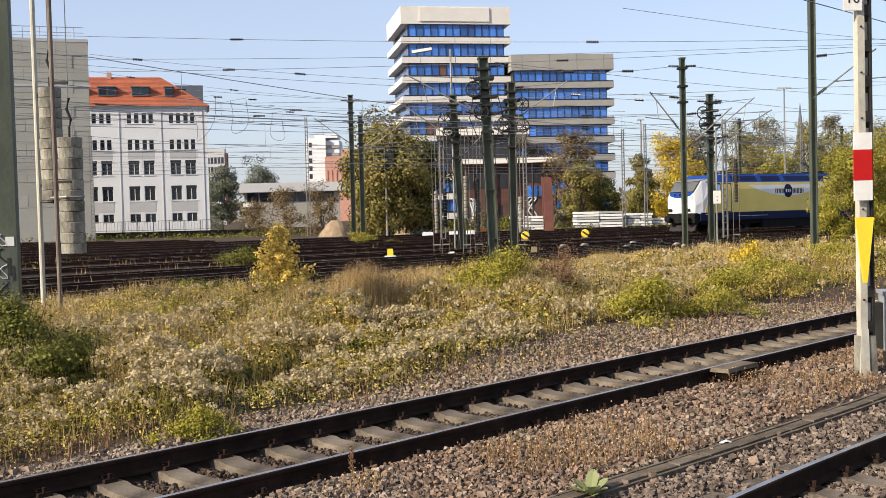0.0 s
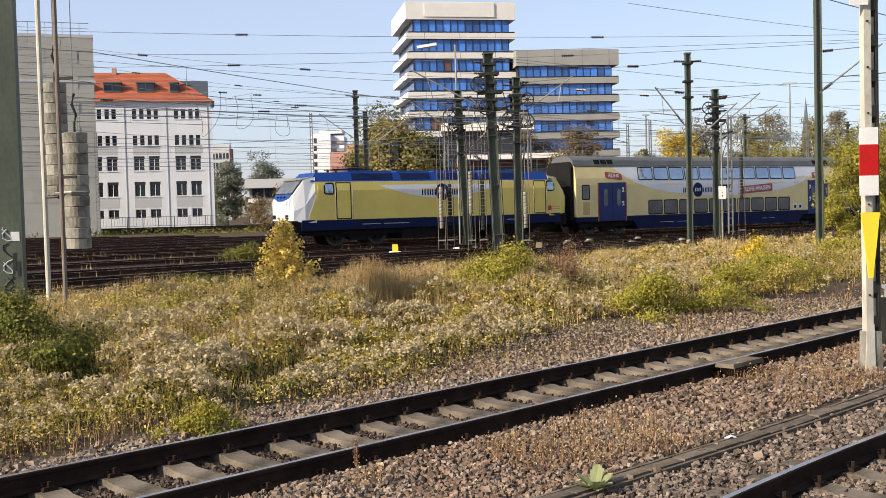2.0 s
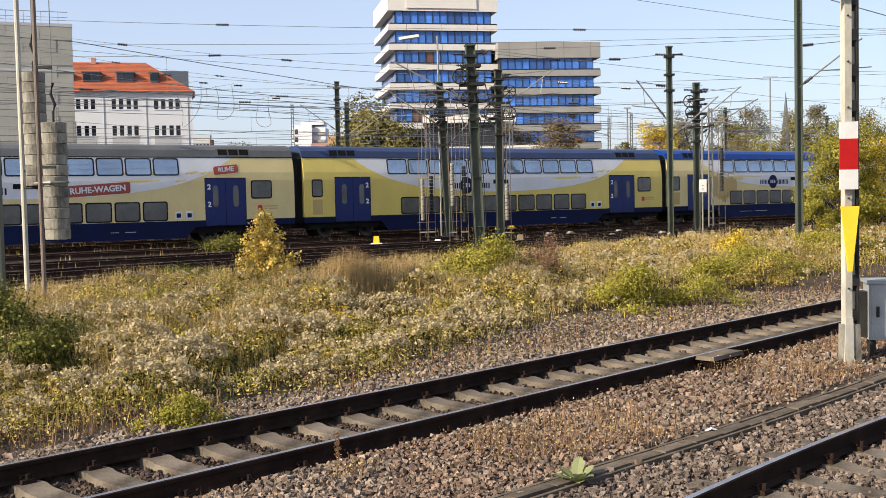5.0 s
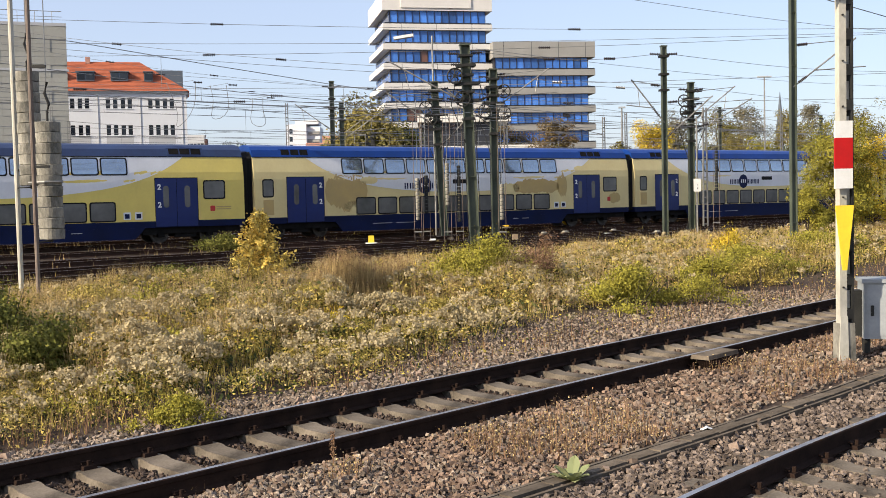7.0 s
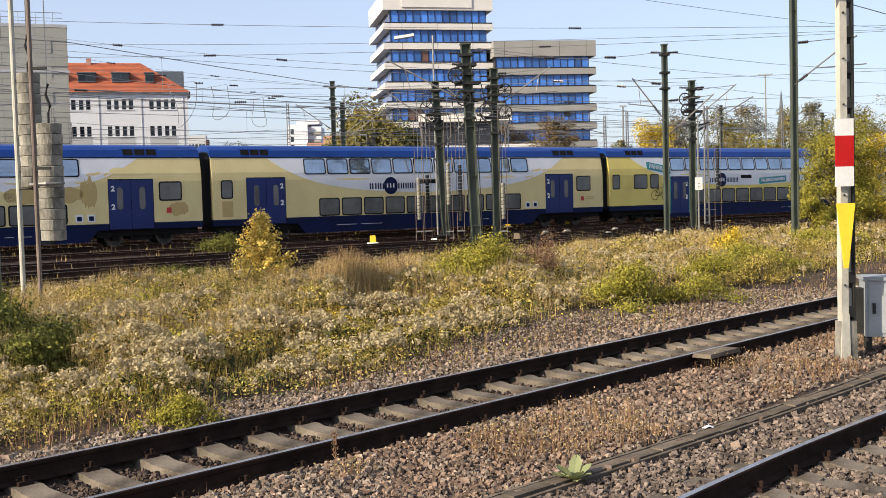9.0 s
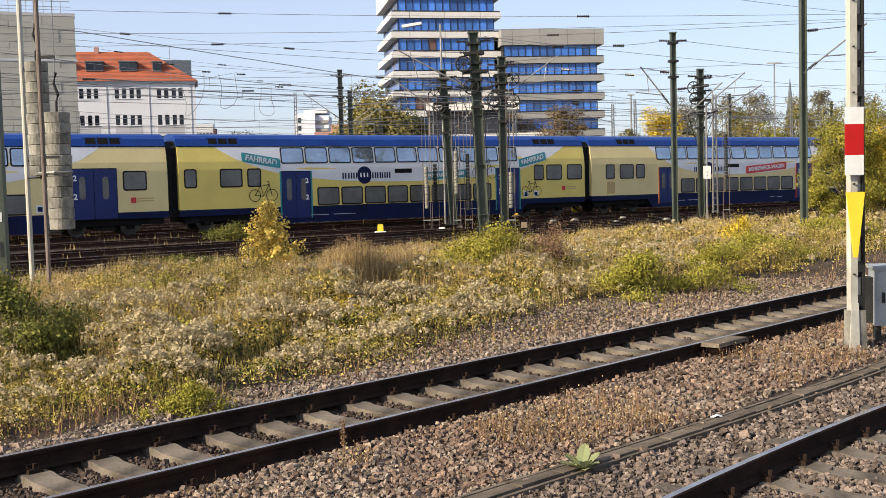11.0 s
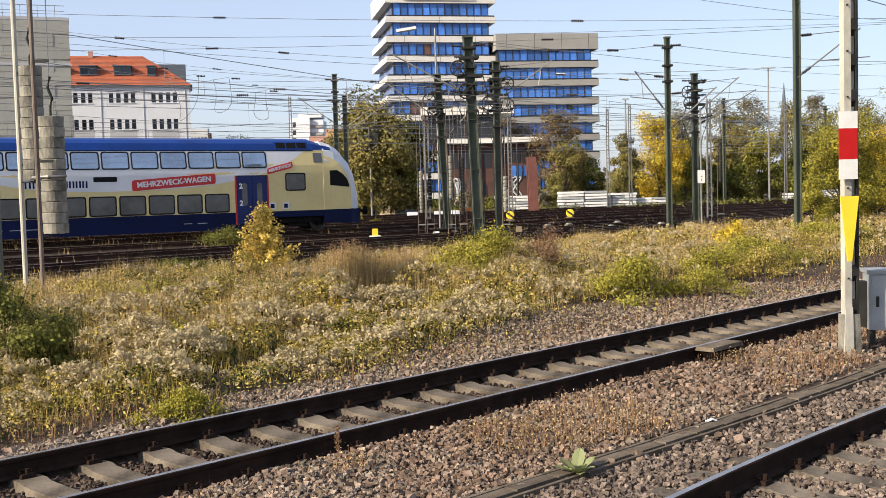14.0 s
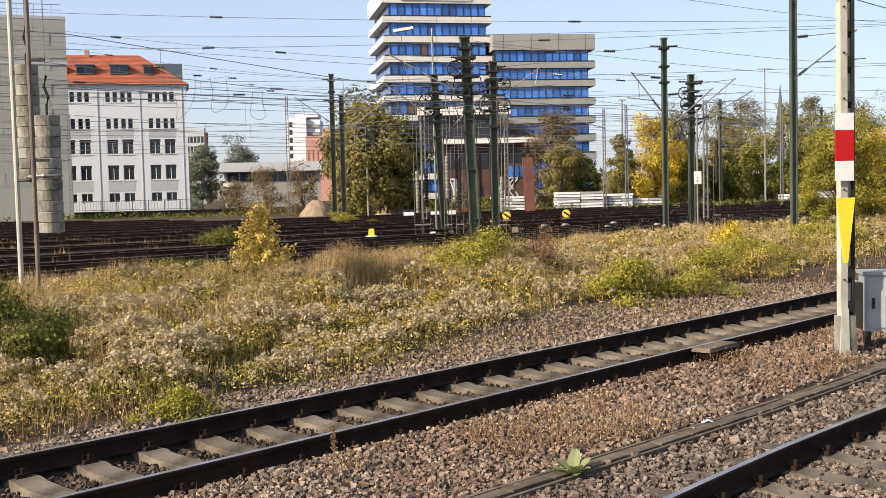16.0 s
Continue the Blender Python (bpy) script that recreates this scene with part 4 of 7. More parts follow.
            arm.cyl((a + 1.7, -0.9, 4.30), (a + 1.7, 0.9, 4.30), 0.03).cyl((a + 1.95, -0.9, 4.30), (a + 1.95, 0.9, 4.30), 0.03)
        part("pantograph_arm", arm, "steel_dark", pg)
    part("underframe", MB().box(1.2, 17.8, -1.15, 1.15, 0.60, 0.92).box(7.0, 12.0, -1.3, 1.3, 0.28, 0.9, taper=0.05), "t_under", v)
    for u in (4.38, 14.7):
        bogie(v, u, 0.60, 2.5)
    return v


TRAIN_Z = 0.30
loco = locomotive()
coaches = [
    (18.95, 26.65, coach("double-deck coach with grey roof and red word plates", "t_greyroof", "t_cream", (
        (2.66, 4.0, 3.44, 3.86, "t_rust_sign", "RUHE", -0.10), (14.75, 17.8, 2.44, 2.98, "t_rust_sign", "RUHE-WAGEN", 0.06), (22.0, 23.3, 3.44, 3.86, "t_rust_sign", "RUHE", 0.10)), L=26.65)),
    (45.6, 26.4, coach("bright yellow and white double-deck coach with faded blue roof", "t_fadedblue")),
    (72.0, 26.4, coach("double-deck coach with peeling faded yellow film", main="t_cream", peel=True)),
    (98.4, 26.4, coach("faded yellow and white double-deck coach, blue roof", main="t_cream")),
    (124.8, 26.4, coach("yellow bicycle coach with teal word plates", kind="bike", plates=(
        (3.6, 5.7, 3.30, 3.80, "t_teal", "FAHRRAD", -0.17), (14.4, 17.3, 2.42, 2.86, "t_teal", "FAHRRAD-WAGEN", 0.05), (21.05, 23.1, 3.2, 3.70, "t_teal", "FAHRRAD", 0.22)))),
    (151.2, 27.0, coach("yellow double-deck control coach with white driving cab", kind="control", main="t_cream", L=26.6, plates=(
        (14.3, 18.5, 2.46, 2.98, "t_red", "MEHRZWECK-WAGEN", 0.07), (21.3, 22.75, 3.2, 3.52, "t_red", "MEHRZWECK", 0.24)))),
]


def train_place(t):
    """Distance of the train's front along its track: a slight slowing from 53 km/h."""
    return 29.97 - 14.73 * t + 0.0233 * t * t


def motions():
    yaw = math.degrees(math.atan2(TRAIN_DIR[1], TRAIN_DIR[0]))
    for off, veh in [(0.0, loco)] + [(o, c) for o, _, c in coaches]:
        rows = []
        for i in range(17):
            p = TRAIN_AXIS + TRAIN_DIR * (train_place(i) + off)
            rows.append((float(i), pose(p[0], p[1], TRAIN_Z, 0, 0, yaw)))
        walk(veh, rows)
    for w, u, r in WHEELS:
        rows = []
        for k in range(16 * FPS // 1 + 1):
            t = k / FPS
            rows.append((t, pose(u, 0, r, 0, math.degrees((train_place(t) - train_place(0)) / r), 0)))
        walk(w, rows)


# ---- buildings ----
def window_grid(parent, name, cells, y, depth, mat, bar=True, frame_mat="white_paint", mullions=1):
    """Windows set into a wall: recess frame, panes and a bar. cells: (x0, x1, z0, z1)."""
    for x0, x1, z0, z1 in cells:
        fr = MB()
        t = 0.07
        fr.box(x0, x1, y - 0.05, y + depth, z0, z0 + t).box(x0, x1, y - 0.05, y + depth, z1 - t, z1)
        fr.box(x0, x0 + t, y - 0.05, y + depth, z0 + t, z1 - t).box(x1 - t, x1, y - 0.05, y + depth, z0 + t, z1 - t)
        for i in range(1, mullions + 1):
            xm = x0 + (x1 - x0) * i / (mullions + 1)
            fr.box(xm - 0.04, xm + 0.04, y - 0.02, y + depth, z0 + t, z1 - t)
        w = part(name, fr, frame_mat, parent)
        part("pane", MB().box(x0 + t, x1 - t, y + 0.04, y + 0.07, z0 + t, z1 - t), mat, w)


def wall_with_holes(x0, x1, z0, z1, y, thick, holes):
    """A front wall cut into bands and piers round its openings."""
    mb = MB()
    zs = sorted({z0, z1, *[h[2] for h in holes], *[h[3] for h in holes]})
    for a, b in zip(zs, zs[1:]):
        if b - a < 1e-6:
            continue
        cut = sorted((h[0], h[1]) for h in holes if h[2] < b - 1e-6 and h[3] > a + 1e-6)
        x = x0
        for c0, c1 in cut:
            if c0 > x + 1e-6:
                mb.box(x, c0, y, y + thick, a, b)
            x = max(x, c1)
        if x < x1 - 1e-6:
            mb.box(x, x1, y, y + thick, a, b)
    return mb


def white_house():
    h = thing("office_house", "white plastered five-storey building with red tiled hip roof", "building", pose(-34.0, 145.0, 0, 0, 0, 13.2))
    X0, X1, Z0, Z1 = -20.5, 0.2, -0.3, 17.7
    groups = (-16.0, -10.45, -4.9)
    small, wide = [], []
    for g in groups:
        for k in range(4):
            x = g + (0.0, 0.95, 1.95, 2.85)[k]
            for za in (15.5, 11.88):
                small.append((x, x + 0.57, za, za + 1.36))
        for k in (0.0, 2.0):
            for za, zb in ((8.4, 10.4), (4.88, 6.9), (1.87, 3.13)):
                wide.append((g + k, g + k + 1.45, za, zb))
    part("wall", wall_with_holes(X0, X1, Z0, Z1, 0, 0.4, small + wide), "plaster_white", h)
    part("wall", MB().box(X0, X1, 0.42, 7.6, Z0, Z1), "plaster_white", h)
    window_grid(h, "window", small, 0.12, 0.25, "pane", mullions=0, frame_mat="mullion")
    window_grid(h, "window", wide, 0.12, 0.25, "pane", mullions=1, frame_mat="white_paint")
    for g in groups:
        for za, zb in ((10.6, 11.75), (3.35, 4.7)):
            part("spandrel", MB().box(g - 0.05, g + 3.5, -0.02, 0.0, za, zb), "plaster_grey", h, "grey spandrel panel")
        for z in (15.38, 11.76):
            part("sill", MB().box(g - 0.08, g + 3.5, -0.08, 0.0, z, z + 0.1), "plaster_white", h)
        part("downpipe", MB().cyl((g + 4.5, -0.05, 0.3), (g + 4.5, -0.05, 17.3), 0.035, 8), "plaster_grey", h)
        for k in (0.0, 2.0):
            for za, zb in ((8.4, 10.4), (4.88, 6.9)):
                # added dark box stands for the window's dark upper transom
                part("dark_transom", MB().box(g + k, g + k + 1.45, 0.03, 0.12, zb - 0.40, zb), "mullion", h)
                part("sill", MB().box(g + k - 0.08, g + k + 1.53, -0.08, 0.1, za - 0.1, za), "plaster_white", h)
    part("cornice", MB().box(X0, X1 + 0.22, -0.28, 8.0, 17.72, 17.85).box(X0, X1 + 0.1, -0.12, 7.8, 17.55, 17.72), "plaster_white", h)
    # hip roof
    zr, ze = 22.3, 17.85
    roof = MB().add([(X0, -0.5, ze), (X1 + 0.4, -0.5, ze), (X1 + 0.4, 8.2, ze), (X0, 8.2, ze), (X0, 4, zr), (X1 - 6.2, 4, zr)], [(0, 1, 5, 4), (1, 2, 5), (2, 3, 4, 5), (3, 0, 4), (0, 3, 2, 1)])
    rf = part("roof", roof, "roof_tile", h, "red clay tile hip roof")
    slope = (zr - ze) / 4.5
    for i in range(1, 22):
        y = -0.5 + 4.5 * i / 22
        z = ze + (y + 0.5) * slope
        part("tile_course", MB().box(X0, X1 + 0.4 - 6.6 * i / 22 - 0.1, y - 0.03, y + 0.05, z - 0.02, z + 0.06), "roof_tile", rf)
    for x, n in ((-16.9, 2), (-13.0, 2), (-8.6, 2), (-3.6 - 1.2, 1)):
        w = 1.15 * n
        d = part("dormer", MB().box(x - w / 2, x + w / 2, 0.75, 3.0, 19.3, 20.5).box(x - w / 2 - 0.12, x + w / 2 + 0.12, 0.6, 3.2, 20.5, 20.62), "slate", rf)
        for i in range(n):
            a = x - w / 2 + i * 1.15
            part("pane", MB().box(a + 0.1, a + 1.05, 0.69, 0.75, 19.5, 20.4), "pane", d)
    part("rear_attic", MB().box(-5.0, -0.2, 5, 7.5, 17.9, 21.3), "slate", h)
    for x in (-12.9,):
        part("chimney", MB().box(x - 0.3, x + 0.3, 3.6, 4.3, 22.0, 22.9), "brick_red", h)


def grey_house():
    h = thing("grey_block", "windowless grey block-faced building", "building", pose(-40.7, 118.0, 0, 0, 0, 20))
    part("wall", MB().box(-24, 0, 0, 8, -0.3, 22.4), "block_grey", h)
    part("parapet", MB().box(-24.05, 0.06, -0.06, 8, 22.4, 22.75), "plaster_grey", h)
    slabs = 0
    for r in range(13):
        z0 = 3.9 + r * 1.42
        x = -0.02 - (1.7 if r % 2 else 0.0)
        while x > -13:
            x1 = min(0.0, x)
            part("block", MB().box(max(x - 3.38, -13), x1, -0.035 - 0.012 * ((r * 7 + slabs) % 3), 0.0, z0 + 0.02, z0 + 1.40), "block_grey", h)
            x -= 3.42
            slabs += 1
    part("plinth", MB().box(-24, 0.12, -0.12, 0, -0.3, 3.85), "block_grey", h)
    part("band", MB().box(-24, 0.15, -0.1, 0.0, 17.4, 17.65), "plaster_grey", h)
    rail = MB().cyl((-24, 0.4, 24.1), (-0.4, 0.4, 24.1), 0.04, 5).cyl((-24, 0.4, 23.5), (-0.4, 0.4, 23.5), 0.03, 5)
    for x in np.arange(-23, 0, 1.8):
        rail.cyl((x, 0.4, 22.7), (x, 0.4, 24.1), 0.03, 5)
    part("roof_railing", rail, "galvanised", h)


def strip_storey(parent, x0, x1, z0, z1, n, y=0.0, brown=()):
    """A band of dark blue office windows with mullions."""
    w = (x1 - x0) / n
    st = part("window_band", MB().box(x0, x1, y + 0.30, y + 0.34, z0, z1), "mullion", parent)
    for i in range(n):
        a = x0 + i * w
        mat = "pane_brown" if i in brown else "pane_blue"
        part("pane", MB().box(a + 0.05, a + w - 0.05, y + 0.22, y + 0.29, z0 + 0.06, z1 - 0.04), mat, st)
    for i in range(n + 1):
        a = x0 + i * w
        part("mullion", MB().box(a - 0.045, a + 0.045, y + 0.12, y + 0.30, z0, z1), "mullion", st)


def office_tower():
    t = thing("office_tower", "tall office tower with stone bands and blue window strips", "building", pose(-8.4, 190.0, 0, 0, 0, 11.0))
    W, D, TOP = 20.0, 19.0, 39.7
    part("core", MB().box(1.2, W - 1.0, 0.36, D, -0.3, TOP - 1), "mullion", t)
    par = part("parapet", MB().box(-0.2, W + 0.15, -0.35, D, TOP - 3.2, TOP), "panel_stone", t, "pale stone parapet")
    part("sign_panel", MB().box(3.2, 16.2, -0.55, -0.36, TOP - 2.75, TOP - 0.25), "panel_stone", par)
    for i in range(10):
        z = TOP - 3.2 - i * 3.55
        if z < 4:
            break
        strip_storey(t, 1.25, W - 1.05, z - 2.15, z, 13, brown=(4,) if i == 2 else (2, 3) if i == 5 else (5, 6) if i == 7 else ())
        band = part("band", MB().box(-0.2, W + 0.15, -0.35, D, z - 3.50, z - 2.42), "panel_stone", t)
        part("ledge", MB().box(0.2, W + 0.05, -0.15, D, z - 2.42, z - 2.15), "mullion", t)
        for x in (3.2, 9.7, 16.3):
            part("joint", MB().box(x - 0.03, x + 0.03, -0.354, -0.35, z - 3.5, z - 2.42), "mullion", band)
        sg = part("side_glass", MB().box(1.10, 1.19, 0.5, D, z - 2.1, z - 0.1), "pane_blue", t)
        for k in range(16):
            y = 0.9 + k * 1.12
            part("side_mullion", MB().box(1.05, 1.2, y, y + 0.14, z - 2.15, z), "panel_grey", sg)
    b = thing("office_wing", "lower office wing with grey parapet and blue window strips", "building", pose(11.35, 191.0, 0, 0, 0, 7.0) @ Matrix.Scale(0.952, 4))
    W, TOP = 19.9, 32.1
    part("core", MB().box(0.3, W - 1.3, 0.36, 16, -0.3, TOP - 1), "mullion", b)
    # grazing shade on parapet and bands is put into their grey
    par = part("parapet", MB().box(-0.1, W, -0.4, 16, TOP - 3.0, TOP), "panel_grey", b, "weathered grey parapet toned down for its grazing shade")
    for x in (2.0, 7.4, 12.7, 18.0):
        part("joint", MB().box(x - 0.035, x + 0.035, -0.405, -0.4, TOP - 3.0, TOP), "mullion", par)
    for i in range(8):
        z = TOP - 3.0 - i * 3.5
        if z < 4:
            break
        strip_storey(b, 0.4, W - 1.35, z - 2.05, z, 13)
        part("band", MB().box(-0.1, W, -0.4, 16, z - 3.45, z - 2.3), "panel_grey", b)
        part("ledge", MB().box(0.1, W - 0.05, -0.2, 16, z - 2.3, z - 2.05), "mullion", b)
    part("open_window", MB().box(13.5, 14.8, 0.05, 0.2, 18.6 - 0.9, 18.6 + 0.9), "black", b)


def far_blocks():
    # slab with a grid of windows, far beyond the white house
    a = thing("far_block", "distant grey block with rows of windows", "building", pose(-83.6, 350.0, 0))
    part("wall", MB().box(0, 7.6, 0, 2, 0, 25.5), "plaster_grey", a)
    part("side_wall", MB().box(7.6, 8.4, -0.3, 2, 0, 24.0), "brick_dark", a)
    for r in range(6):
        for c in range(6):
            part("window", MB().box(0.5 + c * 1.18, 1.35 + c * 1.18, -0.06, 0.0, 20.6 - r * 3.2, 22.6 - r * 3.2), "pane", a)
    b = thing("far_tower", "distant white high-rise with balconies", "building", pose(-55.5, 400.0, 0))
    part("wall", MB().box(0, 7.5, 0, 12, 0, 32.0).box(7.5, 12.5, 2, 14, 0, 31.0).box(3.2, 12, 1, 12, 32.0, 33.5), "plaster_white", b)
    for r in range(9):
        part("window", MB().box(1.0, 2.2, -0.1, 0.0, 28.5 - r * 3.0, 30.3 - r * 3.0), "pane", b)
        part("balcony", MB().box(7.8, 12.3, 1.4, 2.0, 28.2 - r * 3.0, 29.3 - r * 3.0), "panel_grey", b)
    c = thing("far_brick_house", "distant red brick block", "building", pose(-46.6, 385.0, 0))
    part("wall", MB().box(0, 16, 0, 10, 0, 24.0).box(6, 16, 1, 10, 24, 26.5), "brick_red", c)
    for k in range(9):
        part("pilaster", MB().box(0.5 + k * 1.7, 0.9 + k * 1.7, -0.25, 0.0, 8.0, 19.0), "brick_red", c)
    # low flat-roofed hall
    d = thing("low_hall", "low flat-roofed hall with dark glazing", "building", pose(-43.6, 208.0, 0, 0, 0, 6))
    part("wall", MB().box(2.0, 21, 0.8, 12, -0.3, 7.2), "panel_grey", d)
    part("roof_slab", MB().box(0, 23.0, -1.0, 13, 7.2, 9.0), "plaster_grey", d)
    for k in range(7):
        part("pane", MB().box(2.6 + k * 2.5, 4.8 + k * 2.5, 0.66, 0.82, 5.3, 7.1), "pane", d)
    part("entrance_sign", MB().box(1.8, 3.8, 0.3, 0.7, 4.3, 5.1), "white_paint", d)
    # brick annex and canopy under the tower
    e = thing("brick_annex", "dark red brick annex with flat canopy and graffiti", "building", pose(1.2, 128.0, 0))
    part("wall", MB().box(0, 11.5, 0, 9, -0.3, 8.0), "brick_dark", e)
    part("canopy", MB().box(-0.6, 12.2, -1.2, 9, 8.0, 8.6), "panel_stone", e)
    for k in range(5):
        part("window", MB().box(0.6 + k * 1.35, 1.5 + k * 1.35, -0.05, 0, 5.0, 7.2), "mullion", e)
    for k in range(5):
        part("canopy_post", MB().cyl((0.2 + k * 2.8, -1.0, -0.3), (0.2 + k * 2.8, -1.0, 8.0), 0.12, 8), "mullion", e)
    part("upper_storey", MB().box(-2.5, 6.8, 1.0, 9, 8.6, 11.6), "mullion", e)
    part("upper_canopy", MB().box(-3.0, 8.4, 0.0, 9, 11.6, 12.6), "panel_stone", e)
    for k in range(4):
        part("window", MB().box(7.3 + k * 0.95, 8.1 + k * 0.95, -0.06, 0, 5.6, 7.3), "mullion", e)
    for k, (gx0, gz0, gw, gh, gm) in enumerate(((0.9, 0.6, 0.8, 3.2, "white_paint"), (3.2, 1.6, 0.9, 2.6, "white_paint"), (0.1, 1.0, 0.6, 1.4, "pane_blue"), (8.0, 1.4, 1.1, 2.4, "plaster_grey"), (6.6, 1.2, 0.9, 1.6, "white_paint"))):
        pts = [(gx0 + gw * (0.5 + 0.5 * math.sin(2.1 * a + k)), -0.05, gz0 + gh * (0.5 + 0.5 * math.cos(1.3 * a + 2 * k))) for a in np.linspace(0, 6.5, 30)]
        part("graffiti", MB().tube(pts, 0.10, 5), gm, e)
    for k in range(5):
        part("graffiti", MB().box(8.0 + k * 0.72, 8.5 + k * 0.72, -0.09, -0.06, 3.9, 5.2).box(8.1 + k * 0.72, 8.62 + k * 0.72, -0.10, -0.06, 4.5, 4.75), "pane_blue", e)
    for k, (x, z, w, hh) in enumerate(((0.3, 1.0, 0.5, 2.4), (1.1, 1.2, 0.4, 2.2), (1.9, 0.9, 0.5, 2.4), (3.2, 1.0, 0.4, 2.0), (4.4, 1.1, 0.5, 1.8), (6.0, 1.6, 0.9, 1.2), (8.3, 3.6, 1.4, 1.0))):
        part("graffiti", MB().box(x, x + w, -0.03, 0, z, z + hh), "plaster_grey" if k % 2 else "mullion", e)


white_house()
grey_house()
office_tower()
far_blocks()


# ---- masts ----
def tension_wheel(parent, p, r=0.33):
    x, y, z = p
    mb = MB()
    ring = [(x + r * math.cos(a), y, z + r * math.sin(a)) for a in np.linspace(0, 2 * math.pi, 17)]
    mb.tube(ring, 0.035, 5)
    for k in range(4):
        a = k * math.pi / 4
        mb.cyl((x - r * math.cos(a), y, z - r * math.sin(a)), (x + r * math.cos(a), y, z + r * math.sin(a)), 0.018, 4)
    mb.cyl((x, y - 0.08, z), (x, y + 0.08, z), 0.08, 8)
    return part("tension_wheel", mb, "steel_dark", parent)


def insulator(parent, a, b, r=0.075):
    a, b = Vector(a), Vector(b)
    ln = (b - a).length
    prof = [(r * 0.4, 0.0)]
    for i in range(6):
        z = ln * (i + 0.2) / 6
        prof += [(r * 0.4, z), (r, z + ln * 0.05), (r * 0.9, z + ln * 0.08), (r * 0.4, z + ln * 0.1)]
    prof.append((r * 0.4, ln))
    m = Matrix.Translation(a) @ (b - a).to_track_quat("Z", "Y").to_matrix().to_4x4()
    return part("insulator", MB().lathe(prof, 8, m), "insulator", parent)


def beam_mast(x, y, h, w=0.30, d=0.26, wheels=(), arms=(), lean=0.0, yaw=6.0, mat="steel_green", label="green-grey steel beam mast for overhead wires", band=None):
    """A wide-flange mast with base, fittings, arms (height, reach) and tensioning wheels."""
    z0 = float(ground_level(x, y))
    m = thing("catenary_mast", label, "mast", pose(x, y, z0, 0, lean, yaw), group="catenary masts")
    H = h - z0
    col = MB()
    t = 0.035
    col.box(-w / 2, -w / 2 + t, -d / 2, d / 2, 0.1, H).box(w / 2 - t, w / 2, -d / 2, d / 2, 0.1, H).box(-w / 2 + t, w / 2 - t, -0.02, 0.02, 0.1, H)
    for z in np.arange(1.0, H, 2.2):
        col.box(-w / 2 + t, w / 2 - t, -d / 2 + 0.01, d / 2 - 0.01, z, z + 0.02)
    part("column", col, mat, m)
    part("foundation", MB().box(-0.45, 0.45, -0.45, 0.45, -0.3, 0.14, taper=0.04), "concrete", m)
    part("cap", MB().box(-w / 2 - 0.03, w / 2 + 0.03, -d / 2 - 0.03, d / 2 + 0.03, H, H + 0.06), mat, m)
    for z in (H - 0.5, H - 1.35, H - 2.1):
        part("clamp", MB().box(-w / 2 - 0.10, w / 2 + 0.10, -d / 2 - 0.05, d / 2 + 0.05, z, z + 0.10), "steel_dark", m)
    for sx in (-1, 1):
        insulator(m, (sx * (w / 2 + 0.05), 0, H - 0.35), (sx * (w / 2 + 0.55), 0, H - 0.33), 0.07)
    if wheels:
        for z, half in ((H - 0.95, 0.42), (H - 1.75, 0.55), (H - 2.5, 0.48), (H - 3.3, 0.24)):
            part("crossarm", MB().box(-half, half, -d / 2 - 0.10, -d / 2 - 0.03, z, z + 0.13).box(-half, half, d / 2 + 0.03, d / 2 + 0.10, z, z + 0.13).box(-half, -half + 0.05, -d / 2 - 0.03, d / 2 + 0.03, z, z + 0.1).box(half - 0.05, half, -d / 2 - 0.03, d / 2 + 0.03, z, z + 0.1), "steel_dark", m)
        for sx in (-1, 1):
            part("stay_cable", MB().tube([(sx * 0.55, -d / 2 - 0.06, H - 1.7), (sx * 0.75, -0.1, H - 2.6), (sx * 0.45, 0, H - 3.4), (sx * 0.22, -d / 2 - 0.03, H - 4.3)], 0.022, 5), "steel_dark", m)
            insulator(m, (sx * 0.42, -d / 2 - 0.06, H - 2.45), (sx * 0.95, -d / 2 - 0.06, H - 2.30), 0.08)
            part("switch_rod", MB().cyl((sx * (w / 2 + 0.06), -d / 2 - 0.02, 0.4), (sx * (w / 2 + 0.06), -d / 2 - 0.02, H - 3.2), 0.02, 5), "steel_dark", m)
        part("base_bracket", MB().box(-w / 2 - 0.22, w / 2 + 0.22, -d / 2 - 0.12, d / 2 + 0.12, 0.14, 0.24).add([(-w / 2 - 0.2, -0.03, 0.24), (-w / 2, -0.03, 0.24), (-w / 2, -0.03, 0.75), (-w / 2 - 0.2, 0.03, 0.24), (-w / 2, 0.03, 0.24), (-w / 2, 0.03, 0.75)], [(0, 1, 2), (5, 4, 3), (0, 2, 5, 3)]), "steel_dark", m)
    for dx, dz in wheels:
        tension_wheel(m, (dx, -d / 2 - 0.15, H + dz))
    for zz, reach in arms:
        a = MB().cyl((0, 0, zz - 1.5), (reach, 0, zz + 0.55), 0.035, 6).cyl((0, 0, zz + 0.25), (reach, 0, zz + 0.5), 0.018, 6)
        a.cyl((reach * 0.35, 0, zz - 0.8), (reach * 1.15, 0, zz - 0.65), 0.026, 6).cyl((reach * 0.8, 0, zz + 0.1), (reach * 0.75, 0, zz - 0.7), 0.016, 5)
        arm = part("cantilever", a, "galvanised", m)
        s = 1 if reach > 0 else -1
        insulator(arm, (s * 0.2, 0, zz + 0.26), (s * 0.65, 0, zz + 0.30))
        insulator(arm, (s * 0.25, 0, zz - 1.5 + 0.5125 / abs(reach)), (s * 0.60, 0, zz - 1.5 + 1.23 / abs(reach)))
    return m


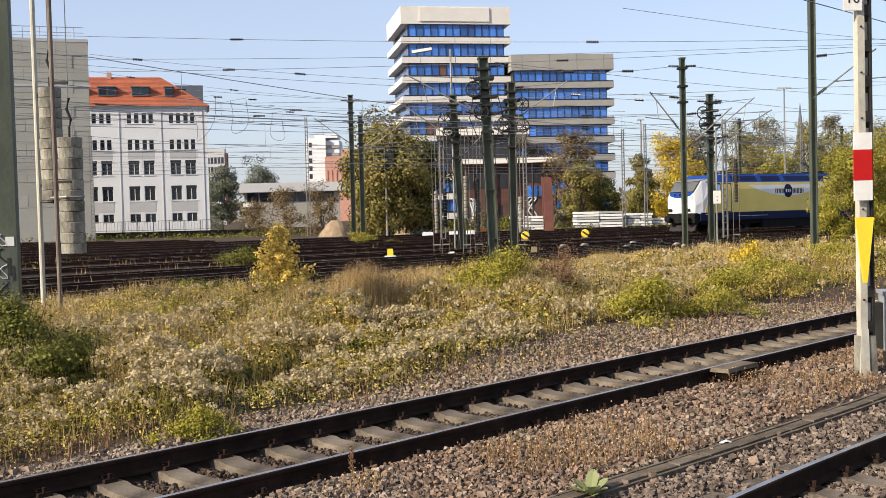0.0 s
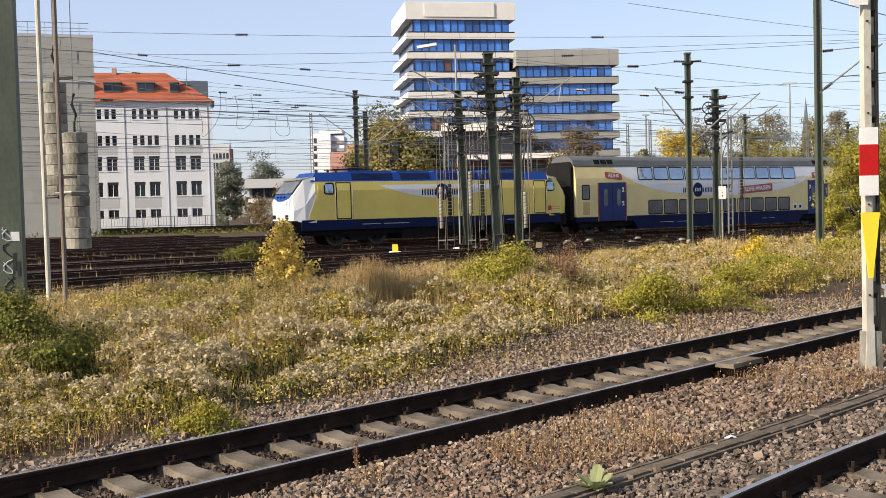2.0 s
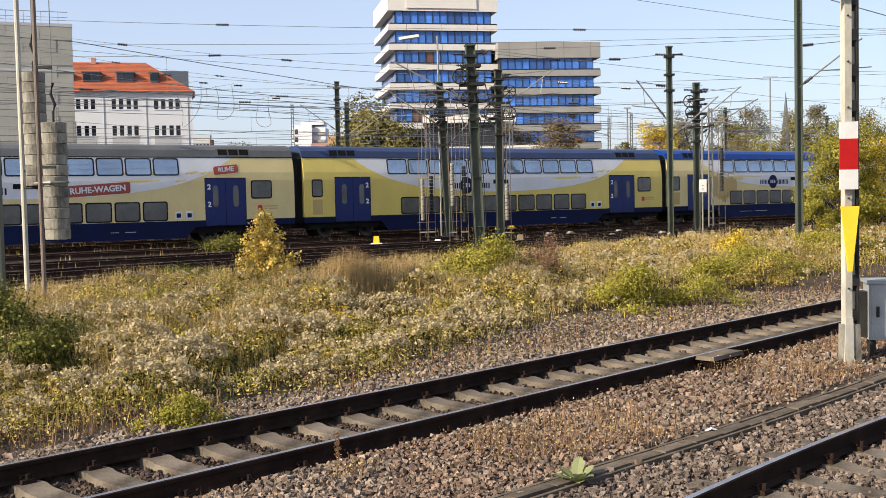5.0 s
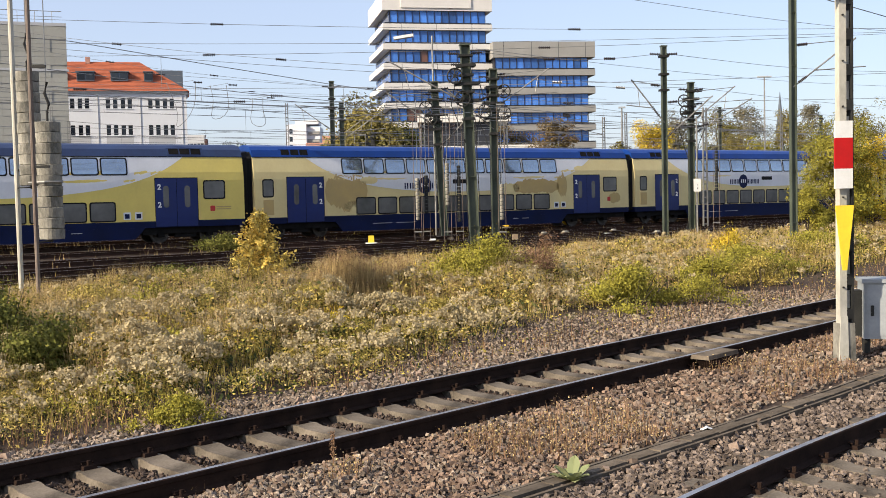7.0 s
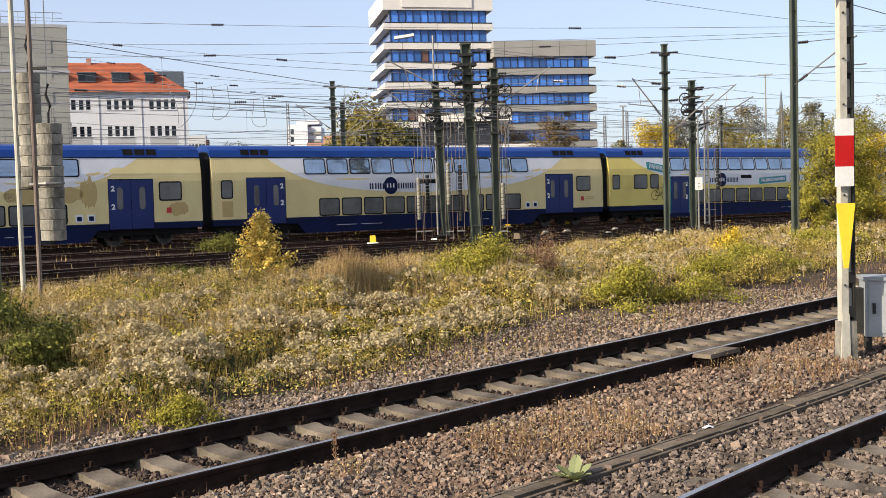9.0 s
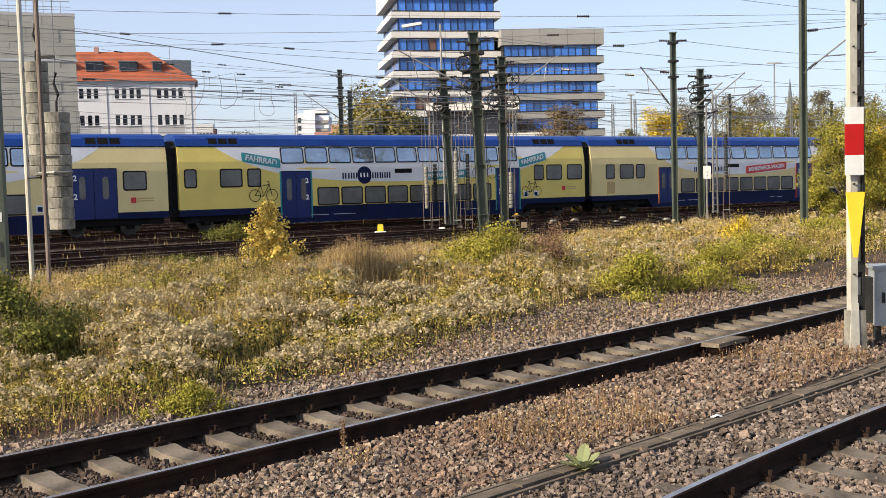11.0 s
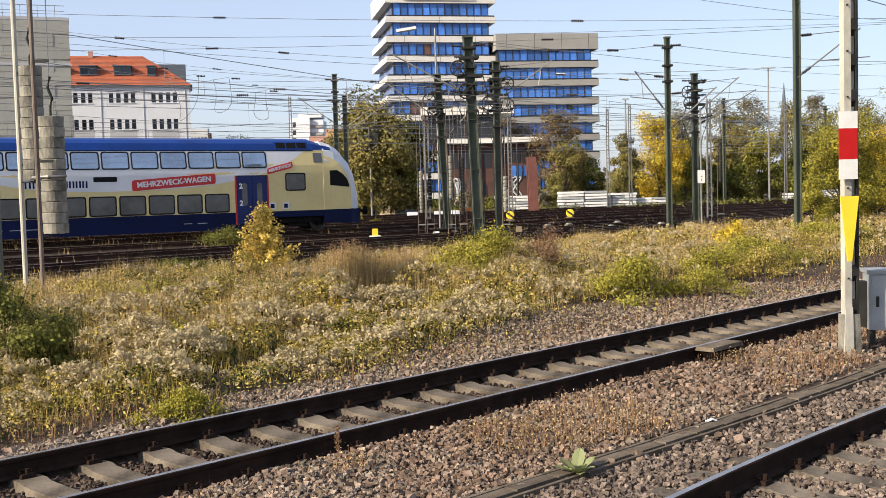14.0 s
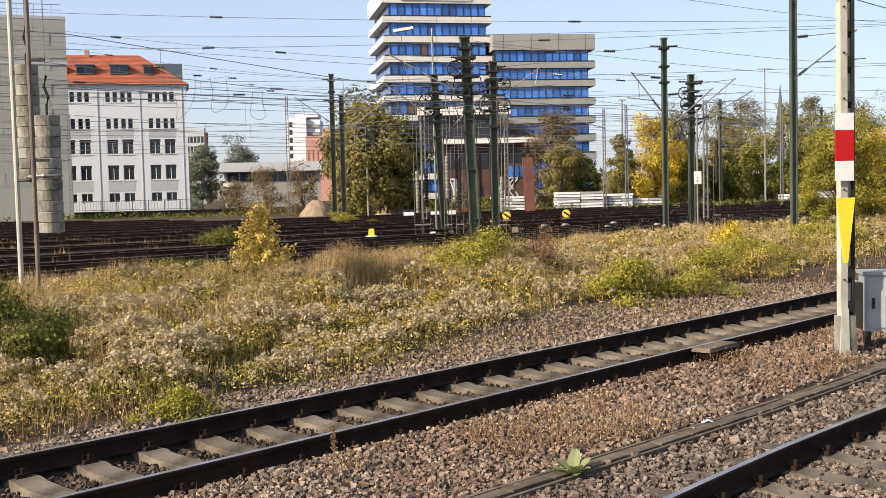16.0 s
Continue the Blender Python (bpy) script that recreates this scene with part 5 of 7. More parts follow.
def lattice_mast(x, y, h, w=0.32, lean=0.0, lamp=False, arms=(), label="slender pale lattice mast beside the far tracks", yaw=20.0):
    z0 = float(ground_level(x, y))
    m = thing("lattice_mast", label, "mast", pose(x, y, z0, 0, lean, yaw), group="lattice masts")
    H = h - z0
    for s in (-1, 1):
        part("chord", MB().add([(s * w / 2 - 0.035, -0.05, 0), (s * w / 2 + 0.035, -0.05, 0), (s * w / 2 + 0.035, 0.05, 0), (s * w / 2 - 0.035, 0.05, 0), (s * w / 3 - 0.035, -0.05, H), (s * w / 3 + 0.035, -0.05, H), (s * w / 3 + 0.035, 0.05, H), (s * w / 3 - 0.035, 0.05, H)], [(0, 1, 5, 4), (1, 2, 6, 5), (2, 3, 7, 6), (3, 0, 4, 7), (4, 5, 6, 7)]), "galvanised", m)
    n = int(H / 0.42)
    for i in range(n):
        a, b = H * i / n, H * (i + 0.5) / n
        part("lattice_bar", MB().box(-w / 2, w / 2, -0.03, 0.03, b, b + 0.07), "galvanised", m)
    for zz, reach in arms:
        part("cantilever", MB().cyl((0, 0, zz), (reach, 0, zz + 0.1), 0.035, 6).cyl((0, 0, zz - 1.2), (reach, 0, zz + 0.1), 0.035, 6).cyl((0, 0, zz - 1.2), (reach * 0.9, 0, zz - 1.0), 0.03, 6), "galvanised", m)
    part("foundation", MB().box(-0.35, 0.35, -0.35, 0.35, -0.3, 0.06), "concrete", m)
    return m


beam_mast(1.81, 46.5, 8.95, 0.42, 0.34, wheels=((-0.55, -1.35), (-0.25, -2.35)), lean=-1.9, arms=((7.9, -3.4),))
beam_mast(0.55, 55.0, 8.3, 0.36, 0.32, wheels=((-0.55, -1.3), (-0.35, -1.9)), lean=-2.8, arms=((7.4, -2.6), (6.3, 2.2)))
beam_mast(3.15, 53.5, 8.7, 0.38, 0.34, wheels=((0.5, -1.1), (-0.5, -2.1), (0.5, -2.2)), arms=((8.2, 2.9), (7.2, -2.4)))
beam_mast(11.1, 50.0, 9.2, 0.24, 0.22, arms=((6.4, 2.4), (7.2, -1.6)))
beam_mast(14.6, 59.0, 8.4, 0.32, 0.28, wheels=((-0.5, -1.0), (-0.4, -1.6)), arms=((7.7, 2.6), (7.0, 3.6)))
beam_mast(15.2, 44.0, 13.0, 0.26, 0.22, arms=((8.2, 2.8),))
beam_mast(-7.6, 80.0, 11.3, 0.36, 0.32, arms=((9.0, -2.8), (8.2, 2.9)))
beam_mast(-6.8, 79.0, 9.6, 0.36, 0.32, arms=((8.2, 2.9),))
beam_mast(33.0, 120.0, 12.0, 0.3, 0.3)
beam_mast(55.8, 150.0, 13.0, 0.36, 0.3, arms=((10.5, 3.0),))
for x, y, h, arms in ((-15.2, 110.0, 12.6, ()), (-36.3, 105.0, 10.8, ((9.5, -2.5),)), (-40.5, 112.0, 13.0, ()), (-0.7, 75.0, 7.6, ()), (5.6, 80.0, 7.9, ()), (17.2, 105.0, 10.1, ((9.4, -6.0),)),
                        (19.8, 107.0, 10.6, ()), (39.4, 118.0, 11.0, ((9.0, -3.0),)), (42.0, 122.0, 13.0, ()), (17.2, 66.0, 7.6, ()), (64.0, 140.0, 12.5, ((8.0, -5.0),))):
    lattice_mast(x, y, h, arms=arms)


# ---- foreground structures ----
def u_mast():
    """Pale mast of two channels with battens, beside the near track, with its boards."""
    m = thing("signal_mast", "weathered pale steel mast beside the track, shaded right side coloured dark", "mast", pose(5.67, 14.36, -0.16, 0, 0, 10))
    H = 6.2
    part("front_channel", MB().box(-0.115, -0.012, -0.08, -0.055, 0.35, H).box(-0.115, -0.10, -0.055, 0.03, 0.35, H), "mast_pale", m)
    # shade on the right side is put into the dark channel and battens
    part("rear_channel", MB().box(0.068, 0.095, -0.08, 0.08, 0.35, H).box(0.01, 0.068, 0.06, 0.08, 0.35, H), "steel_dark", m)
    for k in range(12):
        z = 0.55 + k * 0.48
        part("batten", MB().box(-0.012, 0.068, -0.078, -0.06, z, z + 0.15), "steel_dark", m)
        # added pale plates stand for bright sky seen through the gaps
        part("gap_plate", MB().box(-0.012, 0.068, -0.02, -0.01, z + 0.15, z + 0.40), "mast_pale", m)
    for k in range(8):
        part("bolt", MB().cyl((-0.07, -0.08, 1.0 + k * 0.62), (-0.07, -0.10, 1.0 + k * 0.62), 0.014, 6), "steel_dark", m)
    part("base", MB().loft([[(-0.125, -0.11, -0.05), (0.11, -0.11, -0.05), (0.11, 0.10, -0.05), (-0.125, 0.10, -0.05)], [(-0.118, -0.09, 0.5), (0.10, -0.09, 0.5), (0.10, 0.09, 0.5), (-0.118, 0.09, 0.5)]]), "concrete_weight", m)
    part("gusset", MB().loft([[(-0.16, -0.125, -0.02), (-0.01, -0.125, -0.02), (-0.01, -0.112, -0.02), (-0.16, -0.112, -0.02)], [(-0.12, -0.105, 0.60), (-0.015, -0.105, 0.60), (-0.015, -0.092, 0.60), (-0.12, -0.092, 0.60)]]), "mast_pale", m)
    part("cap_beam", MB().box(-0.05, 1.8, -0.08, 0.08, 5.12, 5.24), "steel_dark", m)
    b = thing("track_board", "red and white banded warning board on the mast", "sign", pose(5.60, 14.20, 0, 0, 0, 4))
    for z0, z1, c in ((2.20, 2.47, "white_paint"), (2.47, 2.89, "red_paint"), (2.89, 3.12, "white_paint")):
        part("band", MB().box(-0.13, 0.125, -0.012, 0.012, z0, z1), c, b)
    part("bracket", MB().box(-0.03, 0.03, 0.012, 0.10, 2.35, 2.43), "steel_dark", b)
    y = thing("wedge_board", "yellow downward-pointing wedge board on the mast", "sign", pose(5.61, 14.20, 0, 0, 0, 4))
    part("board", MB().loft([[(-0.03, -0.012, 1.08), (0.03, -0.012, 1.08), (0.03, 0.012, 1.08), (-0.03, 0.012, 1.08)], [(-0.13, -0.012, 1.97), (0.13, -0.012, 1.97), (0.13, 0.012, 1.97), (-0.13, 0.012, 1.97)]]), "yellow_paint", y)
    part("bracket", MB().box(-0.03, 0.03, 0.012, 0.10, 1.6, 1.68), "steel_dark", y)
    n = thing("number_plate", "small white plate with black numerals on the mast", "sign", pose(5.49, 14.22, 4.93, 0, 0, 4))
    part("plate", MB().box(-0.13, 0.13, -0.008, 0.008, -0.16, 0.16), "white_paint", n)
    cu = bpy.data.curves.new("lettering", "FONT")
    cu.body, cu.size, cu.align_x, cu.align_y, cu.extrude = "10", 0.2, "CENTER", "CENTER", 0.002
    cu.materials.append(M["black"])
    t = new("lettering", cu)
    t.parent = n
    t.matrix_basis = pose(0, -0.012, 0, 90, 0, 0)
    part("bracket", MB().box(-0.02, 0.14, 0.008, 0.08, -0.03, 0.03), "steel_dark", n)


def cabinet():
    c = thing("trackside_cabinet", "light grey metal trackside cabinet on short legs", "cabinet", pose(6.33, 14.85, -0.16, 0, 0, -12))
    part("body", MB().box(-0.22, 0.55, -0.22, 0.25, 0.22, 1.02), "cabinet_grey", c)
    part("lid", MB().box(-0.25, 0.58, -0.25, 0.28, 1.02, 1.07), "cabinet_grey", c)
    d = part("door", MB().box(-0.18, 0.51, -0.235, -0.222, 0.27, 0.98), "cabinet_grey", c)
    part("handle", MB().box(-0.13, -0.09, -0.26, -0.236, 0.55, 0.70), "steel_dark", d)
    for x in (-0.15, 0.48):
        part("leg", MB().box(x - 0.04, x + 0.04, -0.1, 0.1, -0.05, 0.22), "steel_dark", c)
    part("relay_box", MB().box(-0.36, -0.22, -0.10, 0.12, 0.25, 0.90), "steel_dark", c, "dark flat box on the cabinet's flank")


def weight_stack(x, y, z0, z1, r, label, pole, clampz=None):
    s = thing("tension_weight", label, "catenary weight", pose(x, y, 0), group="tension weights")
    n = max(6, round((z1 - z0) / 0.235))
    h = (z1 - z0) / n
    meshes = []
    for k in range(4):
        mb = MB()
        mb.lathe([(r * 0.975, 0.002), (r * 0.995, 0.012), (r * 1.02, h - 0.024), (r * 1.0, h - 0.012), (r * 0.95, h - 0.008)], 20)
        mb.v = [(p[0] * random.uniform(0.985, 1.01), p[1] * random.uniform(0.985, 1.01), p[2] + random.uniform(-0.006, 0.006)) for p in mb.v]
        meshes.append(mb.mesh("weight_disc", M["concrete_weight"]))
    for i in range(n):
        ob = part("weight_disc", meshes[i % 4], None, s)
        ob.matrix_basis = pose(random.uniform(-0.012, 0.012), random.uniform(-0.012, 0.012), z0 + i * h, 0, 0, random.uniform(0, 360))
    part("hanger_rod", MB().cyl((0, 0, z0 - 0.08), (0, 0, z1 + 0.25), 0.03, 8), "steel_dark", s)
    part("hook", MB().tube([(0, 0, z1 + 0.2), (0.05, 0, z1 + 0.4), (-0.04, 0, z1 + 0.65), (0.02, 0, z1 + 0.9)], 0.035, 6), "steel_dark", s)
    part("rope", MB().cyl((0, 0, z1 + 0.9), (0, 0, 9.5), 0.012, 5), "wire", s)
    gx0, gy0 = pole
    part("guide_arm", MB().cyl((0, 0, 9.5), (gx0 - x, gy0 - y, 9.5), 0.04, 6), "steel_dark", s)
    part("guide_ring", MB().cyl((0, 0, z0 - 0.04), (gx0 - x, gy0 - y, z0 - 0.04), 0.022, 6), "steel_dark", s)
    if clampz:
        part("guide_clamp", MB().tube([(-r - 0.16, -0.1, clampz), (-r - 0.02, -r * 0.7, clampz), (0, -r - 0.03, clampz + 0.01), (r * 0.7, -r * 0.72, clampz + 0.01), (r + 0.05, -0.08, clampz + 0.02)], 0.035, 6), "galvanised", s)
    return s


def guide_pole(x, y, r, mat="mast_pale", label="slim pale painted steel guide pole in the weeds"):
    g = thing("guide_pole", label, "pole", pose(x, y, float(ground_level(x, y))), group="guide poles")
    part("tube", MB().cyl((0, 0, -0.2), (0, 0, 10.5), r, 10), mat, g)
    for z in (3.2, 5.4):
        part("bracket", MB().box(-0.02, 0.35, -0.03, 0.03, z, z + 0.06), "steel_dark", g)
    part("socket", MB().cyl((0, 0, -0.2), (0, 0, 0.25), r * 1.5, 10), "steel_dark", g)


u_mast()
cabinet()
guide_pole(-10.08, 25.4, 0.062)
guide_pole(-8.83, 23.2, 0.050, "pole_rusty", "slim rust-stained steel guide pole in the weeds")
weight_stack(-9.58, 25.0, 2.72, 5.42, 0.262, "stack of grey concrete discs hanging on a rod", (-10.08, 25.4))
weight_stack(-8.78, 24.0, 1.46, 4.14, 0.278, "lower stack of weathered concrete discs with clamp", (-8.83, 23.2), clampz=2.75)

em = thing("trackside_mast", "broad dark green steel mast with scrawled graffiti", "mast", pose(-7.82, 18.0, -0.2, 0, 0, 15))
part("column", MB().box(-0.28, 0.26, -0.22, 0.20, 0, 8.5), "steel_green", em)
part("base", MB().box(-0.45, 0.45, -0.4, 0.4, -0.2, 0.25, taper=0.04), "concrete", em)
for k, (x, z, w, h) in enumerate(((0.08, 2.0, 0.14, 0.16), (0.10, 1.5, 0.05, 0.3), (0.17, 1.4, 0.04, 0.25))):
    part("plate" if k == 0 else "graffiti", MB().box(x, x + w, -0.228, -0.221, z, z + h), "white_paint" if k == 0 else "black", em)
for k in range(5):
    z = 1.0 + k * 0.28
    pts = [(0.02 + 0.08 * math.sin(a * 1.7 + k), -0.225, z + 0.12 * math.cos(a * 1.1)) for a in np.linspace(0, 5, 9)]
    part("graffiti", MB().tube(pts, 0.012, 4), "black" if k % 2 else "plaster_grey", em)

# cable trough of single lids along the curve of the second track
duct = thing("cable_trough", "row of weathered concrete cable trough lids", "cable trough", kind="structure")
dl = MB().box(-0.247, 0.247, -0.075, 0.075, -0.10, 0.0, taper=0.008).mesh("lid", M["duct"])
de = MB().box(-0.252, 0.252, 0.095, 0.13, -0.16, -0.005).box(-0.252, 0.252, -0.13, -0.095, -0.16, -0.012).mesh("side_wall", M["duct"])
p = np.array((-0.75, 6.72))
for i in range(38):
    a = 43.5 + 3.0 * math.sin(i * 0.16 + 0.6)
    t = heading(a)
    ob = part("lid", dl, None, duct)
    ob.matrix_basis = pose(p[0], p[1], -0.135 + random.uniform(-0.008, 0.006), random.uniform(-1.5, 1.5), random.uniform(-0.8, 0.8), 90 - a + random.uniform(-0.8, 0.8))
    ob = part("side_wall", de, None, duct)
    ob.matrix_basis = pose(p[0], p[1], -0.135, 0, 0, 90 - a)
    p = p + t * 0.5

# rail joint block on the near rail
jb = thing("rail_joint_block", "rusty wooden and steel joint block on the rail", "rail fitting", pose(3.78, 14.0, 0, 0, 0, 45.7))
part("plank", MB().box(-0.40, 0.40, -0.12, 0.16, -0.03, 0.025, taper=0.01), "duct", jb)
part("shoe", MB().loft([[(-0.36, -0.10, -0.05), (0.3, -0.10, -0.05), (0.3, 0.1, -0.05), (-0.36, 0.1, -0.05)], [(-0.22, -0.16, -0.18), (0.2, -0.16, -0.18), (0.2, 0.1, -0.18), (-0.22, 0.1, -0.18)]]), "rail_side", jb)
lt = thing("paper_scrap", "crumpled white scrap of paper on the gravel", "litter", pose(2.63, 10.11, -0.15) @ Matrix.Scale(0.7, 4))
part("sheet", MB().add([(-0.09, -0.03, 0), (0.0, -0.04, 0.04), (0.1, -0.02, 0.0), (0.09, 0.04, 0.02), (0.01, 0.03, 0.055), (-0.08, 0.05, 0.01)], [(0, 1, 4, 5), (1, 2, 3, 4)]), "white_paint", lt)

# ---- far trackside things ----
def hanging_weights(x, y, z0, z1, mat, label):
    """A slim column of weights between two guide rods, by the far masts."""
    g = thing("mast_weights", label, "catenary weight", pose(x, y, float(ground_level(x, y))), group="mast weights")
    n = round((z1 - z0) / 0.17)
    d = MB().lathe([(0.080, 0.0), (0.095, 0.015), (0.095, 0.13), (0.080, 0.15)], 12).mesh("weight_disc", M[mat])
    for i in range(n):
        ob = part("weight_disc", d, None, g)
        ob.matrix_basis = pose(0, 0, z0 + i * 0.17)
    for sx in (-0.17, 0.17):
        part("guide_rod", MB().cyl((sx, 0, -0.1), (sx, 0, 6.6), 0.013, 6), "pole_rusty", g)
    part("rope", MB().cyl((0, 0, z0), (0, 0, 7.0), 0.014, 5), "wire", g)
    part("crossbar", MB().box(-0.19, 0.19, -0.03, 0.03, 6.55, 6.62), "galvanised", g)
    part("crossbar", MB().box(-0.19, 0.19, -0.03, 0.03, 0.6, 0.66), "galvanised", g)


hanging_weights(0.66, 50.0, 1.9, 4.0, "concrete_weight", "pale column of catenary weights on guide rods")
hanging_weights(1.22, 50.3, 1.1, 3.9, "steel_dark", "dark column of catenary weights on guide rods")
hanging_weights(-0.78, 50.6, 1.2, 3.3, "concrete_weight", "pale column of catenary weights between rods")
hanging_weights(-0.36, 50.9, 1.5, 3.3, "steel_dark", "dark column of catenary weights between rods")
hanging_weights(3.2, 49.0, 1.2, 2.9, "concrete_weight", "short grey column of catenary weights")
hanging_weights(15.6, 57.5, 2.4, 4.8, "steel_dark", "dark slim column of catenary weights")


def ground_marker(x, y, cat, body, foot="white_paint", high=0.46):
    g = thing("ground_marker", cat, "track marker", pose(x, y, float(ground_level(x, y)), 0, 0, 8), group="track markers")
    part("foot", MB().box(-0.30, 0.30, -0.2, 0.2, -0.05, 0.12, taper=0.04), foot, g)
    part("board", MB().box(-0.15, 0.15, -0.05, 0.05, 0.12, high, taper=0.02), body, g)


ground_marker(-3.1, 51.0, "small yellow block sign on a white foot", "yellow_paint")
ground_marker(-0.1, 52.0, "low white track marker on a concrete foot", "white_paint", high=0.22)
ground_marker(3.9, 50.5, "small yellowed track marker between rails", "sand", "concrete")
for x, y in ((4.6, 66.5), (8.6, 68.0)):
    g = thing("point_lantern", "round yellow and black point lantern", "track signal", pose(x, y, 0.1), group="point lanterns")
    part("drum", MB().lathe([(0.06, -0.14), (0.24, -0.12), (0.27, 0.0), (0.24, 0.12), (0.06, 0.14)], 14, pose(0, 0, 0.5, 90, 0, 0)), "yellow_paint", g)
    part("stripe", MB().box(-0.25, 0.25, -0.155, -0.12, -0.06, 0.06, m=pose(0, 0, 0.5, 0, 35, 0)), "black", g)
    part("foot", MB().box(-0.3, 0.3, -0.25, 0.25, -0.05, 0.25, taper=0.05), "concrete", g)
for x, y in ((6.1, 58.0), (7.4, 59.0), (10.4, 60.5), (9.2, 55.5), (12.3, 57.5), (21.0, 62.0)):
    g = thing("point_machine", "pale point machine box beside the rails", "track machine", pose(x, y, float(ground_level(x, y)), 0, 0, 32), group="point machines")
    part("housing", MB().box(-0.26, 0.26, -0.18, 0.18, 0.0, 0.16, taper=0.05), "duct", g)
    part("cover", MB().box(-0.15, 0.15, -0.12, 0.12, 0.16, 0.24, taper=0.04), "concrete_weight", g)


def pile(x, y, w, h, label):
    g = thing("gravel_pile", label, "gravel pile", pose(x, y, 0.05), group="gravel piles")
    mb = MB()
    n, k = 22, 7
    for j in range(k + 1):
        f = j / k
        for i in range(n):
            a = 2 * math.pi * i / n
            r = w / 2 * (1 - f) ** 0.72 * (1 + 0.16 * noise.noise((math.cos(a) * 1.7 + x, math.sin(a) * 1.7, f * 2)))
            mb.v.append((r * math.cos(a), r * math.sin(a) * 0.8, h * (1 - (1 - f) ** 1.3) * (1 + 0.12 * noise.noise((a, f * 3, y)))))
    mb.f = [(j * n + i, j * n + (i + 1) % n, (j + 1) * n + (i + 1) % n, (j + 1) * n + i) for j in range(k) for i in range(n)]
    part("heap", mb, "sand", g)


pile(-11.8, 105, 3.6, 1.7, "heap of pale sandy gravel")
pile(-9.0, 106, 3.4, 1.9, "taller heap of sandy gravel")
pile(-4.4, 104, 3.0, 1.2, "low heap of sandy gravel")


def slab_stack(x, y, n, rows, length, label, yaw=4):
    g = thing("sleeper_stack", label, "stacked sleepers", pose(x, y, 0.09, 0, 0, yaw), group="sleeper stacks")
    for r in range(rows):
        for i in range(n):
            xx = -length / 2 + i * length / n + random.uniform(-0.06, 0.06)
            part("slab", MB().box(xx, xx + length / n - 0.08, -1.2 + random.uniform(-0.1, 0.1), 1.2, r * 0.30 + 0.06, r * 0.30 + 0.29, taper=0.02), "white_paint" if (r + i) % 3 else "cabinet_grey", g)
        if r:
            for xx in (-length * 0.33, length * 0.33):
                part("batten", MB().box(xx - 0.06, xx + 0.06, -1.25, 1.25, r * 0.30, r * 0.30 + 0.06), "sleeper_old", g)


slab_stack(16.1, 116, 2, 6, 5.2, "tall stack of white concrete slabs")
slab_stack(20.7, 117, 2, 5, 2.8, "stack of pale concrete slabs")
slab_stack(23.9, 118, 2, 3, 3.4, "low stack of pale concrete slabs")
slab_stack(8.2, 112, 2, 5, 4.0, "stack of pale concrete slabs near the annex")
slab_stack(44.0, 125, 2, 3, 4.5, "low stack of grey concrete blocks")
slab_stack(49.5, 126, 2, 4, 5.5, "grey stack of concrete blocks beyond the tracks")

def concrete_block(x, y, w, h, label, mat="plaster_white"):
    g = thing("concrete_block", label, "block", pose(x, y, 0.05, 0, 0, 6), group="concrete blocks")
    part("body", MB().box(-w / 2, w / 2, -0.3, 0.3, 0, h, taper=0.03), mat, g)
    part("foot", MB().box(-w / 2 - 0.04, w / 2 + 0.04, -0.34, 0.34, -0.1, 0.08), "concrete_weight", g)


concrete_block(-6.6, 97.0, 0.75, 0.9, "upright white concrete block by the gravel heaps")
concrete_block(-3.7, 97.0, 0.5, 0.6, "small white concrete block by the gravel heaps")
concrete_block(-2.7, 97.0, 1.5, 0.65, "long grey concrete trough beyond the tracks", "plaster_grey")
concrete_block(-2.2, 90.0, 0.9, 0.5, "low white concrete block beyond the tracks")
concrete_block(0.05, 90.0, 0.75, 0.5, "low white concrete block near the masts")
concrete_block(1.5, 90.0, 0.75, 0.55, "pale concrete block near the masts")
og = thing("barrier_stack", "stack of orange barrier boards on the ground", "barrier", pose(2.7, 100.0, 0.05))
for k in range(4):
    part("board", MB().box(-0.6 + 0.05 * (k % 2), 0.55 + 0.05 * (k % 2), -0.4, 0.4, k * 0.15, k * 0.15 + 0.12), "t_orange", og)
ps = thing("mast_sign", "white rounded plate with small dark marks", "sign", pose(14.42, 57.0, 0.0))
part("plate", MB().box(-0.2, 0.2, -0.02, 0.02, 2.30, 3.0, taper=0.0), "white_paint", ps)
part("mark", MB().box(-0.02, 0.02, -0.03, -0.021, 2.44, 2.52).box(-0.03, 0.03, -0.03, -0.021, 2.64, 2.68), "black", ps)
part("post", MB().cyl((0, 0.06, -0.3), (0, 0.06, 6.4), 0.05, 8), "galvanised", ps)

rb = thing("steel_post", "thick red-brown steel girder post", "post", pose(9.1, 99.0, 0.0, 0, -2, 10))
part("flange", MB().box(-0.42, 0.42, -0.35, -0.25, 0, 5.3).box(-0.42, 0.42, 0.25, 0.35, 0, 5.3), "girder", rb)
part("web", MB().box(-0.10, 0.10, -0.25, 0.25, 0, 5.3), "girder", rb)
sg = thing("railway_signal", "dark railway signal with caged ladder", "signal", pose(-5.8, 92.0, 0.05))
part("pole", MB().cyl((0, 0, 0), (0, 0, 8.0), 0.10, 10), "galvanised", sg)
part("head", MB().box(-0.05, 0.75, -0.25, 0.25, 5.9, 8.0, taper=0.05), "steel_dark", sg)
for z in (6.0, 7.2, 7.9):
    part("platform", MB().box(-1.0, 0.0, -0.4, 0.4, z, z + 0.06), "galvanised", sg)
for x in (-1.0, -0.05):
    part("guard", MB().cyl((x, -0.4, 6.0), (x, -0.4, 7.9), 0.035, 5), "galvanised", sg)
